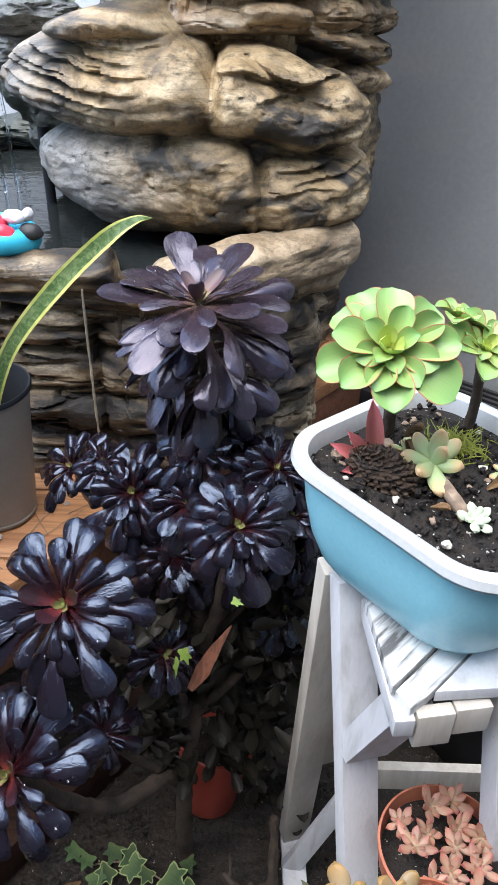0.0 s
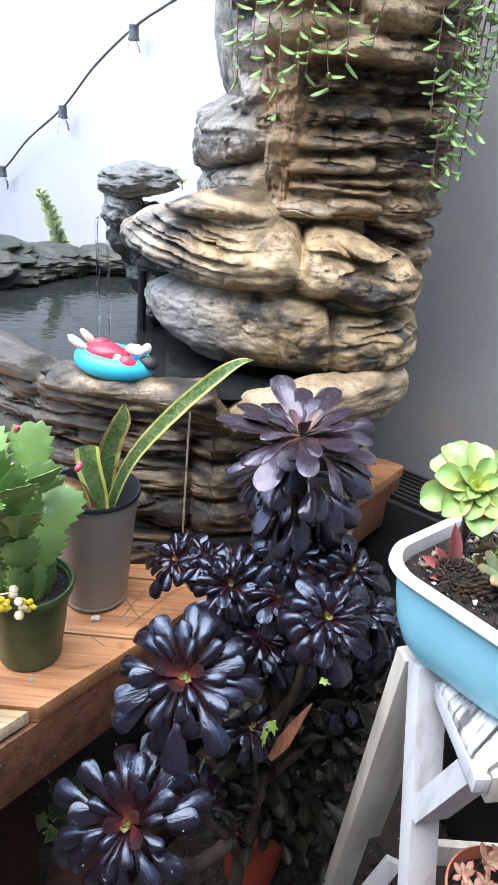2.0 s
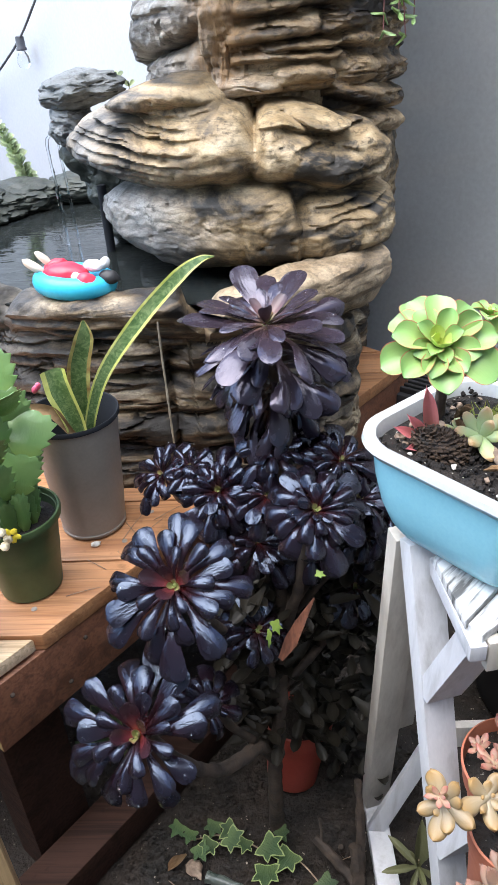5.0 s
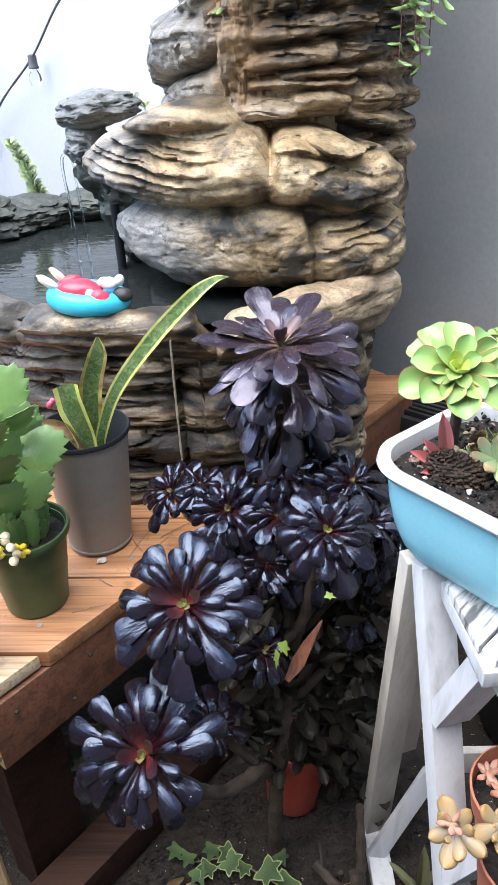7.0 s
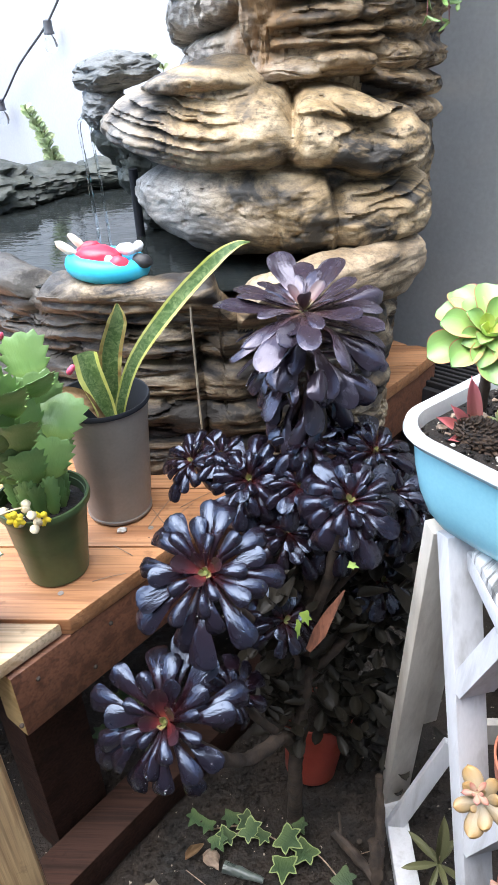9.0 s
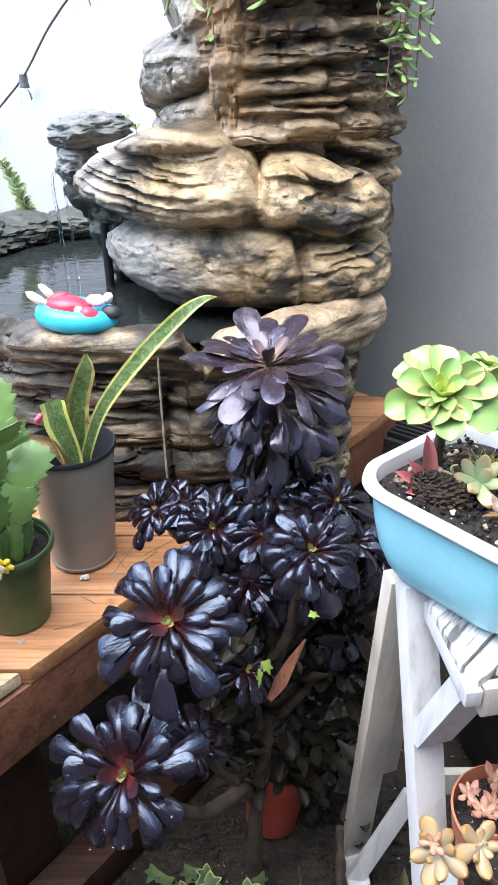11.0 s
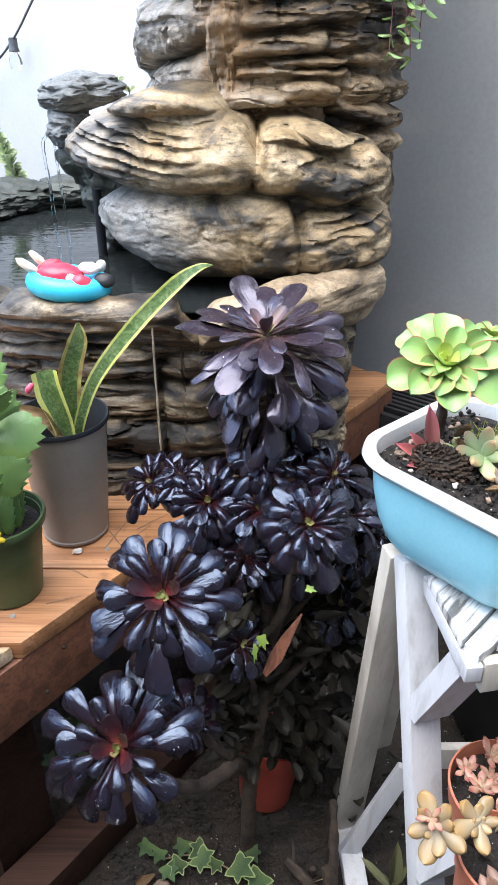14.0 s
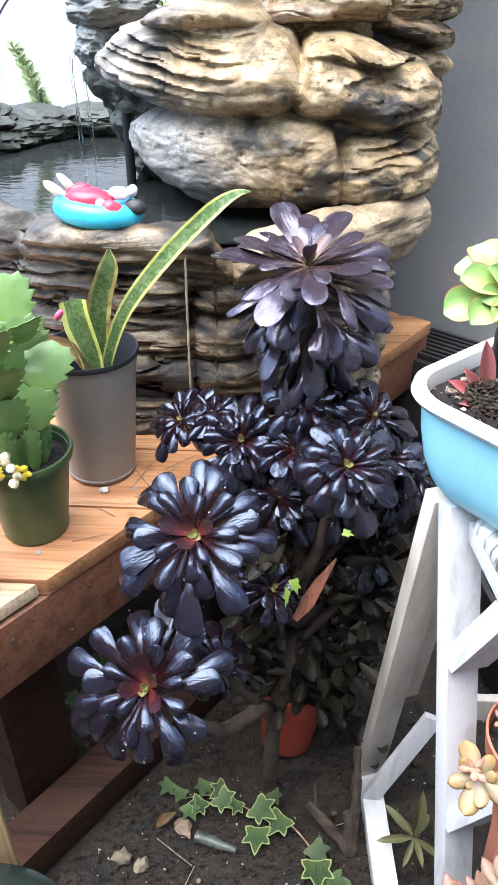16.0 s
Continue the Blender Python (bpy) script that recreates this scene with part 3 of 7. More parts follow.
# Three added walls, out of view, with heights set to cut low sky light.
slab_wall("blocker_side", (2.60, 0.3), (2.60, -1.5), 0.1, 3.4, M_BLOCKER, "added unseen wall that blocks low sky light")
slab_wall("blocker_back", (2.60, -1.5), (-3.0, -1.5), 0.1, 4.2, M_BLOCKER, "added unseen wall that blocks low sky light")
slab_wall("blocker_far", (-3.0, -1.5), (-3.0, 5.6), 0.1, 1.6, M_BLOCKER, "added unseen wall that blocks low sky light")


def ground_sheet():
    bm = bmesh.new()
    n = 150
    xs = [-1.2 + 2.4 * i / n for i in range(n + 1)]
    ys = [-0.2 + 2.2 * i / n for i in range(n + 1)]
    xs = [-60, -10, -3] + xs + [3, 10, 60]
    ys = [-60, -10, -3] + ys + [4, 12, 60]
    grid = []
    for y in ys:
        row = []
        for x in xs:
            near = 1.0 if abs(x) < 1.25 and -0.3 < y < 2.1 else 0.0
            z = near * (0.010 * noise.fractal((x * 6, y * 6, 0), 0.9, 2, 5) + 0.004 * noise.noise((x * 60, y * 60, 3)))
            row.append(bm.verts.new((x, y, z - 0.004)))
        grid.append(row)
    for a, b in zip(grid, grid[1:]):
        for i in range(len(xs) - 1):
            bm.faces.new((a[i], a[i + 1], b[i + 1], b[i]))
    return solo("ground", bm, M_SOIL, "damp garden soil, darkened in colour for shade", "ground", kind="structure")


ground_sheet()

# ---- bench ----
U = Vector((0.602, 0.798))          # along the front edge
N = Vector((0.798, -0.602))         # out of the front
TOP, THICK = 0.665, 0.036


def edge_x(y):
    return -0.437 + (y - 0.737) * U.x / U.y


def build_bench():
    b = thing("wooden_bench", (-0.5, 1.4, 0), "heavy timber corner bench with reddish boards carrying the fountain", "bench")
    fas = bmesh.new()
    p0, p1 = Vector((-0.538, 0.60)), Vector((0.352, 1.782))
    half = 0.032
    mid = -N * (half + 0.006)
    beam(fas, (*(p0 + U * 0.045 + mid), 0.556), (*(p1 + mid), 0.556), 2 * half, 0.142, (0, 0, 1))
    ob = part("front_rail", fas, [M_FASCIA, M_ENDGRAIN], b, "dark red stained rail")
    for f in ob.data.polygons:
        if Vector(f.normal).xy.dot(U) < -0.8:
            f.material_index = 1
    rows = [0.612, 0.735, 0.928, 1.12, 1.312, 1.504, 1.696, 1.83]
    for k, (y0, y1) in enumerate(zip(rows, rows[1:])):
        bm = bmesh.new()
        g = 0.002
        out = 0.0 if k else -0.014
        right = [(edge_x(y0) + out, y0 + g), (edge_x(y1) + out, y1 - g)]
        if k == 6:
            right = [(edge_x(y0), y0 + g), (0.352, 1.79), (0.30, 1.828)]
        left = [(-1.9, y1 - g), (-1.9, y0 + g)]
        prism(bm, right + left, TOP - THICK + (0.004 if k == 0 else 0), TOP - (0.004 if k == 0 else 0), 0.004)
        part("board", bm, M_DECK_PALE if k == 0 else M_DECK, b, "pale raw board" if k == 0 else "")
    bm = prism(bmesh.new(), [(-1.9, 1.834), (0.27, 1.834), (-0.19, 2.30), (-1.0, 2.6), (-1.9, 2.6)], TOP - THICK, TOP, 0.003)
    part("board", bm, M_DECK, b)
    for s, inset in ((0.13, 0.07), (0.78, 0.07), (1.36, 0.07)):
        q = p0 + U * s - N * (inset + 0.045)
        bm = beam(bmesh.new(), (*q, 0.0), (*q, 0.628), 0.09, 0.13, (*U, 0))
        part("post", bm, M_SILL, b, "stained square post, darker in colour for bench shade")
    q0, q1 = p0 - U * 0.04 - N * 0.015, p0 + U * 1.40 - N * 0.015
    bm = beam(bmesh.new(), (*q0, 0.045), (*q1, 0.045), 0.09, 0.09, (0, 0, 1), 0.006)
    part("sill_beam", bm, M_SILL, b, "beam lying on the soil, darker in colour for bench shade")
    for s in (0.04, 0.20):
        for z in (0.52, 0.59):
            p = p0 + U * (s + 0.05 * (z > 0.55)) + N * -0.004
            bm = bmesh.new()
            blob(bm, (*(p - N * 0.001), z), (0.0045, 0.0045, 0.0045), sub=2)
            part("screw_head", bm, M_STEM, b)
    for x, y in ((-0.47, 0.80), (-0.455, 0.905), (-0.34, 0.985), (-0.70, 0.83), (-0.30, 1.08)):
        bm = lathe(bmesh.new(), [(0.0055, 0.0), (0.0055, 0.0010), (0.0040, 0.0014), (0.0012, 0.0004)], (x, y, TOP), 16)
        part("screw_head", bm, M_PEBBLE_GREY, b)
    return b


build_bench()

# ---- fountain ----
FC, BC = (-0.05, 1.75), (-0.28, 1.75)


def field_noise(th, z, r, freq, octaves, seed, stretch=1.0):
    """Fractal values over a grid of bearings and heights."""
    out = np.zeros(th.shape)
    for i in range(th.shape[0]):
        for j in range(th.shape[1]):
            a = th[i, j]
            out[i, j] = noise.fractal((math.sin(a) * r * freq, math.cos(a) * r * freq + seed, z[i, j] * freq * stretch), 0.9, 2.0, octaves)
    return out


def block(th, z, t0, t1, z0, z1, r, under, over, side=0.03, lean=0.0):
    """Outer radius of one boulder over bearings t0..t1 (degrees) and heights z0..z1: undercut below, rounded above."""
    t = np.degrees(th)
    a = (t - (t0 + t1) / 2) / ((t1 - t0) / 2)
    v = (z - z0 - lean * (t - (t0 + t1) / 2) / 100) / (z1 - z0)
    cut = np.clip((0.55 - v) / 0.55, 0, 1) ** 1.9 * under * 1.25 + np.clip((v - 0.6) / 0.4, 0, 1) ** 2.4 * over + np.abs(a) ** 9 * side
    return np.where((np.abs(a) < 1) & (v > 0) & (v < 1), r - cut, 0)


def crease(th, z, wob, t0, t1, zc, slope, deep, wide):
    """Depth of one bedding crack that fades out at both ends."""
    t = np.degrees(th)
    a = (t - (t0 + t1) / 2) / ((t1 - t0) / 2)
    d = z - zc - slope * (t - (t0 + t1) / 2) / 100 - 0.012 * wob
    d = np.where(d < 0, d * 0.45, d)
    return 1.35 * deep * np.exp(-(d / wide) ** 2) * np.clip(1.2 - np.abs(a) ** 2 * 1.2, 0, 1)


def shell(th, z, r, centre, closed=True):
    bm = bmesh.new()
    rows, cols = th.shape
    g = [[bm.verts.new((centre[0] + r[i, j] * math.sin(th[i, j]), centre[1] - r[i, j] * math.cos(th[i, j]), z[i, j])) for j in range(cols)] for i in range(rows)]
    for i in range(rows - 1):
        for j in range(cols if closed else cols - 1):
            k = (j + 1) % cols
            bm.faces.new((g[i][j], g[i][k], g[i + 1][k], g[i + 1][j]))
    return bm, g


def bearings(front_step, back_step):
    a = list(np.arange(-112, 112, front_step)) + list(np.arange(112, 248, back_step))
    return np.radians(np.array(a))


def along(th, pts):
    """Values over the bearings from a short line of (degrees, value)."""
    return np.interp(np.degrees(th), [p[0] for p in pts], [p[1] for p in pts])


def mass(th, z, bot, top, r, under, over, lip=0.35, side=0.03, belly=1.8, ends=8):
    """Outer radius of a lump between two sloping lines: undercut below its lip, sloping back above it, round at both ends."""
    t = np.degrees(th)
    t0, t1 = bot[0][0], bot[-1][0]
    a = (t - (t0 + t1) / 2) / ((t1 - t0) / 2)
    lo, hi = along(th, bot), along(th, top)
    v = (z - lo) / (hi - lo)
    rr = along(th, r) if isinstance(r, (list, tuple)) else r
    cut = np.clip((lip - v) / lip, 0, 1) ** 2.8 * under + np.clip((v - lip) / (1 - lip), 0, 1) ** belly * over + np.abs(a) ** ends * side
    return np.where((np.abs(a) < 1) & (v > 0) & (v < 1), rr - cut, 0)


def softened(r):
    """Takes the steps off neighbouring radii."""
    for axis in (0, 1):
        pad = np.concatenate([r[:1], r, r[-1:]]) if axis == 0 else np.concatenate([r[:, -1:], r, r[:, :1]], 1)
        r = (pad[:-2] + 2 * pad[1:-1] + pad[2:]) / 4 if axis == 0 else (pad[:, :-2] + 2 * pad[:, 1:-1] + pad[:, 2:]) / 4
    return r


def groove(th, z, wob, pts, deep, wide):
    """Depth of a bedding crack along a line of (degrees, height), sharp above and sloping below, fading at both ends."""
    t = np.degrees(th)
    t0, t1 = pts[0][0], pts[-1][0]
    a = (t - (t0 + t1) / 2) / ((t1 - t0) / 2)
    d = z - along(th, pts) - 0.009 * wob
    d = np.where(d < 0, d * 0.42, d * 1.3)
    return deep * np.exp(-(d / wide) ** 2) * np.clip(1.15 - np.abs(a) ** 3 * 1.15, 0, 1) * np.clip(0.85 + 1.3 * wob, 0.25, 1.3)


def boulders():
    """Two tiers of rounded boulders."""
    ang = bearings(0.6, 4.0)
    th, z = np.meshgrid(ang, np.concatenate([np.arange(1.0, 1.455, 0.0028), np.linspace(1.456, 1.462, 4)]))
    wob = field_noise(th, z, 0.4, 6.0, 4, 2.0, 1.0)
    zn = field_noise(th, z, 0.4, 5.0, 3, 9.0, 0.6)
    tw, zw = th + 0.016 * wob, z + 0.009 * zn
    deg = np.degrees(th)
    r = along(th, [(-112, 0.33), (-70, 0.32), (-50, 0.375), (38, 0.385), (50, 0.345), (60, 0.325), (90, 0.32), (248, 0.32)]) - 0.11 * np.clip((z - 1.30) / 0.07, 0, 1)
    r = r - 0.14 * np.clip((1.10 - z) / 0.06, 0, 1)
    lumps = [
        # lower pair
        ([(-56, 1.155), (-47, 1.125), (-38, 1.095), (-28, 1.07), (11.3, 1.07)], [(-56, 1.228), (-47, 1.258), (-30, 1.262), (-4, 1.256), (5, 1.252), (9, 1.243), (11.3, 1.19)], [(-56, 0.44), (-40, 0.463), (11, 0.459)], 0.12, 0.055, 0.50, 0.014, 4.0),
        ([(11.0, 1.07), (40, 1.08), (52, 1.12)], [(11.0, 1.205), (14, 1.226), (30, 1.232), (40, 1.240), (47, 1.232), (52, 1.20)], [(11, 0.452), (32, 0.452), (40, 0.436), (46, 0.405), (52, 0.375)], 0.12, 0.05, 0.48, 0.03, 4.0),
        # upper left, and its cap
        ([(-76, 1.325), (-60, 1.285), (-40, 1.258), (-20, 1.246), (-8, 1.250), (0.2, 1.268)], [(-76, 1.352), (-60, 1.388), (-46, 1.412), (-34, 1.424), (-18, 1.418), (-8, 1.402), (-3, 1.392), (0.2, 1.362)], [(-76, 0.442), (-58, 0.480), (-15, 0.482), (-4, 0.474), (0.2, 0.45)], 0.085, 0.085, 0.36, 0.03, 2.0),
        ([(-45, 1.398), (-36, 1.392), (-22, 1.396), (-9, 1.398)], [(-45, 1.418), (-38, 1.444), (-26, 1.452), (-16, 1.446), (-9, 1.420)], [(-45, 0.448), (-36, 0.458), (-20, 0.458), (-9, 0.44)], 0.035, 0.12, 0.35, 0.09, 2.0, 5),
        # upper right and the wedge on it
        ([(-0.6, 1.245), (12, 1.250), (22, 1.222), (32, 1.230), (40, 1.236), (50, 1.262)], [(-0.6, 1.350), (3, 1.385), (14, 1.356), (24, 1.345), (32, 1.366), (40, 1.352), (46, 1.330), (50, 1.300)], [(-0.6, 0.435), (4, 0.450), (25, 0.445), (36, 0.438), (44, 0.405), (50, 0.372)], 0.085, 0.07, 0.40, 0.025, 2.4),
        ([(0.4, 1.355), (8, 1.362), (14, 1.346), (20, 1.334), (28.5, 1.352)], [(0.4, 1.378), (4, 1.396), (12, 1.396), (22, 1.386), (28.5, 1.368)], [(0, 0.425), (12, 0.432), (28, 0.428)], 0.02, 0.10, 0.25, 0.025, 1.4),
    ]
    for lump in lumps:
        r = np.maximum(r, mass(tw, zw, *lump))
    r = softened(r)
    g = 0.8 * wob + zn + 0.2 * field_noise(th, z, 0.4, 22.0, 3, 61.0, 0.5)
    grooves = [([(-72, 1.350), (-54, 1.337), (-44, 1.324), (-32, 1.313), (-20, 1.304), (-9, 1.306)], 0.012, 0.0032), ([(-64, 1.360), (-50, 1.347), (-36, 1.334), (-20, 1.322), (-13, 1.326)], 0.020, 0.0042),
               ([(-60, 1.370), (-50, 1.358), (-38, 1.346), (-28, 1.338)], 0.010, 0.0030), ([(-56, 1.382), (-44, 1.370), (-30, 1.354), (-19, 1.347), (-10, 1.352)], 0.021, 0.0044), ([(-40, 1.374), (-28, 1.362), (-20, 1.357)], 0.009, 0.0028),
               ([(-50, 1.396), (-38, 1.386), (-28, 1.373), (-18, 1.367), (-11, 1.371)], 0.020, 0.0044), ([(-60, 1.328), (-44, 1.303), (-30, 1.293), (-20, 1.286)], 0.010, 0.0030), ([(-52, 1.300), (-40, 1.282), (-24, 1.272), (-8, 1.276)], 0.009, 0.0034), ([(-50, 1.400), (-38, 1.391), (-24, 1.389), (-9, 1.393)], 0.020, 0.0045),
               ([(5, 1.388), (10, 1.372), (15, 1.346), (21, 1.334), (29, 1.340), (38, 1.352)], 0.016, 0.0045), ([(9, 1.306), (16, 1.322), (22, 1.318), (30, 1.296)], 0.013, 0.006), ([(2, 1.372), (7, 1.379), (13, 1.376)], 0.008, 0.004),
               ([(20, 1.262), (30, 1.262), (42, 1.276)], 0.010, 0.005), ([(14, 1.200), (25, 1.202), (36, 1.214), (48, 1.228)], 0.014, 0.005), ([(18, 1.180), (30, 1.186), (46, 1.208)], 0.011, 0.0045), ([(13, 1.162), (22, 1.168), (30, 1.166)], 0.007, 0.004), ([(26, 1.150), (38, 1.158), (48, 1.176)], 0.008, 0.004),
               ([(-52, 1.140), (-30, 1.118), (-8, 1.112)], 0.006, 0.004)]
    for pts, deep, wide in grooves:
        r = r - groove(th, z, g, pts, 1.25 * deep, wide) * np.clip((deg + 84) / 42, 0.3, 1)
    # worn joint in the lower left boulder
    r = r - 0.004 * np.exp(-((deg + 4 + 0.8 * wob) / 0.7) ** 2) * (z < 1.25)
    pits = field_noise(th, z, 0.4, 46.0, 3, 41.0, 1.0)
    beds = field_noise(th, z, 0.4, 4.0, 4, 54.0, 4.0)
    r = r + 0.004 * np.clip(beds, -1, 1)
    r = r + 0.007 * wob + 0.007 * field_noise(th, z, 0.4, 20.0, 5, 7.0, 1.5) - 0.014 * np.clip(pits - 0.38, 0, 1)
    bm, g = shell(th, z, r, FC)
    bm.faces.new(g[-1])
    return bm


def column():
    """The narrower upper part: broad broken ledges, a raised rusty run and knobbly grey lobes at one side."""
    ang = bearings(0.6, 4.0)
    th, z = np.meshgrid(ang, np.concatenate([np.arange(1.30, 1.66, 0.0024), np.arange(1.66, 2.06, 0.005)]))
    wob = field_noise(th, z, 0.4, 6.0, 4, 12.0, 1.0)
    zn = field_noise(th, z, 0.4, 5.0, 3, 19.0, 0.6)
    fine = field_noise(th, z, 0.4, 24.0, 3, 23.0, 1.4)
    tw, zw = th + 0.035 * wob + 0.012 * fine, z + 0.011 * zn + 0.003 * fine
    deg = np.degrees(th)
    r = np.where(z > 1.405, 0.296, 0.268)
    r = np.where((z > 1.622) & (z < 1.70) & (deg > -8), 0.264, r)
    r = np.where(deg < -20, np.minimum(r, 0.275), r) + 0.030 * np.clip((deg - 28) / 16, 0, 1) * np.clip((1.62 - z) / 0.02, 0, 1) * np.clip((100 - deg) / 10, 0, 1)
    # bottom line, top line, radius, undercut, slope back, lip, ends
    ledges = [([(-19, 1.400), (-9, 1.402), (11.5, 1.409)], [(-19, 1.452), (-6, 1.457), (11.5, 1.449)], 0.337, 0.016, 0.050, 0.30, 0.02), ([(9.5, 1.421), (20, 1.419), (31, 1.411)], [(9.5, 1.452), (20, 1.457), (31, 1.449)], 0.347, 0.015, 0.045, 0.45, 0.015),
              ([(11, 1.404), (34, 1.398)], [(11, 1.424), (34, 1.416)], 0.318, 0.02, 0.02, 0.5, 0.02), ([(34, 1.408), (50, 1.405), (84, 1.40)], [(34, 1.446), (44, 1.464), (84, 1.452)], 0.347, 0.025, 0.045, 0.5, 0.03),
              ([(31, 1.388), (48, 1.360), (84, 1.345)], [(31, 1.411), (48, 1.406), (84, 1.398)], 0.345, 0.025, 0.04, 0.45, 0.02), ([(46, 1.305), (84, 1.295)], [(46, 1.354), (84, 1.343)], 0.343, 0.02, 0.04, 0.5, 0.03),
              ([(-8, 1.461), (4, 1.464), (14, 1.460)], [(-8, 1.478), (4, 1.482), (14, 1.476)], 0.330, 0.014, 0.03, 0.4, 0.02), ([(11, 1.457), (34, 1.453)], [(11, 1.472), (34, 1.470)], 0.336, 0.014, 0.03, 0.4, 0.02), ([(4, 1.477), (20, 1.474), (35, 1.472)], [(4, 1.493), (20, 1.494), (35, 1.490)], 0.330, 0.014, 0.03, 0.4, 0.02),
              ([(33, 1.468), (50, 1.466), (86, 1.462)], [(33, 1.496), (50, 1.500), (86, 1.496)], 0.342, 0.02, 0.03, 0.5, 0.03), ([(-9, 1.498), (7, 1.496), (30, 1.496), (50, 1.505)], [(-9, 1.534), (7, 1.540), (30, 1.540), (50, 1.540)], 0.338, 0.018, 0.038, 0.35, 0.02),
              ([(49, 1.506), (86, 1.502)], [(49, 1.544), (86, 1.543)], 0.345, 0.02, 0.03, 0.5, 0.03), ([(-7, 1.546), (19, 1.547), (49, 1.550)], [(-7, 1.586), (19, 1.592), (49, 1.590)], 0.339, 0.018, 0.042, 0.35, 0.02), ([(48, 1.550), (86, 1.550)], [(48, 1.592), (86, 1.592)], 0.345, 0.02, 0.03, 0.5, 0.03),
              ([(0, 1.594), (10.8, 1.595)], [(0, 1.620), (10.8, 1.624)], 0.325, 0.015, 0.03, 0.45, 0.03), ([(12, 1.594), (30, 1.594)], [(12, 1.624), (30, 1.628)], 0.330, 0.015, 0.03, 0.45, 0.03), ([(31, 1.595), (54, 1.596), (86, 1.596)], [(31, 1.628), (54, 1.634), (86, 1.63)], 0.338, 0.015, 0.03, 0.45, 0.03),
              ([(-6, 1.652), (30, 1.656), (58, 1.660)], [(-6, 1.668), (30, 1.680), (58, 1.686)], 0.296, 0.02, 0.03, 0.4, 0.03), ([(50, 1.640), (88, 1.640)], [(50, 1.700), (88, 1.70)], 0.335, 0.03, 0.03, 0.5, 0.04),
              ([(-4, 1.704), (20, 1.700), (56, 1.706), (92, 1.70)], [(-4, 1.742), (20, 1.76), (56, 1.775), (92, 1.77)], 0.345, 0.04, 0.04, 0.5, 0.03), ([(-30, 1.722), (0, 1.735), (18, 1.74)], [(-30, 1.79), (0, 1.79), (18, 1.785)], 0.335, 0.03, 0.04, 0.5, 0.03),
              ([(10, 1.77), (50, 1.782), (92, 1.78)], [(10, 1.83), (50, 1.85), (92, 1.85)], 0.352, 0.03, 0.04, 0.5, 0.03), ([(-56, 1.79), (-20, 1.795), (12, 1.80)], [(-56, 1.88), (-20, 1.89), (12, 1.87)], 0.335, 0.03, 0.04, 0.5, 0.03), ([(-70, 1.86), (20, 1.85), (96, 1.85)], [(-70, 2.06), (20, 2.07), (96, 2.06)], 0.355, 0.03, 0.04, 0.5, 0.03)]
    lobes = [([(-100, 1.452), (-60, 1.472), (-36, 1.494), (-18, 1.532)], [(-100, 1.56), (-60, 1.600), (-34, 1.606), (-18, 1.600)], 0.322, 0.03, 0.06, 0.5, 0.02), ([(-90, 1.40), (-36, 1.405), (-16, 1.42)], [(-90, 1.450), (-60, 1.468), (-36, 1.489), (-16, 1.524)], 0.318, 0.03, 0.03, 0.5, 0.02),
             ([(-58, 1.600), (-36, 1.60), (-20, 1.61)], [(-58, 1.66), (-36, 1.68), (-20, 1.67)], 0.292, 0.03, 0.03, 0.5, 0.04), ([(-60, 1.665), (-40, 1.672), (-16, 1.67)], [(-60, 1.79), (-40, 1.80), (-16, 1.74)], 0.298, 0.03, 0.03, 0.5, 0.04),
             ([(100, 1.31), (247, 1.31)], [(100, 2.05), (247, 2.05)], 0.29, 0.02, 0.05, 0.5, 0.02)]
    for bot, top, rr, under, over, lip, side in ledges + lobes:
        r = np.maximum(r, mass(tw, zw, bot, top, rr, under, over, lip, side, 2.0))
    r = softened(r)
    g = wob + zn + 0.5 * fine
    for pts, deep, wide in [([(-8, 1.434), (0, 1.438), (10, 1.430)], 0.007, 0.003), ([(12, 1.440), (20, 1.442), (28, 1.436)], 0.006, 0.003), ([(-6, 1.516), (20, 1.520), (48, 1.526)], 0.009, 0.0035), ([(10, 1.508), (24, 1.507), (40, 1.512)], 0.006, 0.003), ([(-4, 1.562), (14, 1.565), (34, 1.570), (48, 1.568)], 0.011, 0.0035),
                            ([(0, 1.576), (12, 1.580), (26, 1.578)], 0.007, 0.003), ([(36, 1.430), (52, 1.436), (78, 1.424)], 0.012, 0.004), ([(40, 1.384), (60, 1.376), (80, 1.370)], 0.010, 0.004), ([(36, 1.482), (52, 1.484), (80, 1.478)], 0.009, 0.003), ([(48, 1.524), (80, 1.522)], 0.010, 0.004),
                            ([(50, 1.572), (80, 1.570)], 0.010, 0.004), ([(20, 1.732), (40, 1.742), (60, 1.74)], 0.014, 0.005), ([(-52, 1.73), (-40, 1.735), (-24, 1.72)], 0.010, 0.005)]:
        r = r - groove(th, z, g, pts, deep, wide)
    for t0, z0, z1 in ((44, 1.41, 1.46), (60, 1.465, 1.50), (24, 1.50, 1.535), (38, 1.55, 1.585), (6, 1.55, 1.585), (62, 1.35, 1.40)):
        r = r - 0.010 * np.exp(-((deg - t0 - 5 * wob - 60 * (z - z0)) / 1.1) ** 2) * (z > z0) * (z < z1)
    # rusty deposit, ribbed downwards, wide above and running out below
    left_edge = np.interp(z, (1.385, 1.40, 1.465, 1.54, 1.60, 1.63), (-13.5, -16, -20.5, -19.5, -18.5, -14))
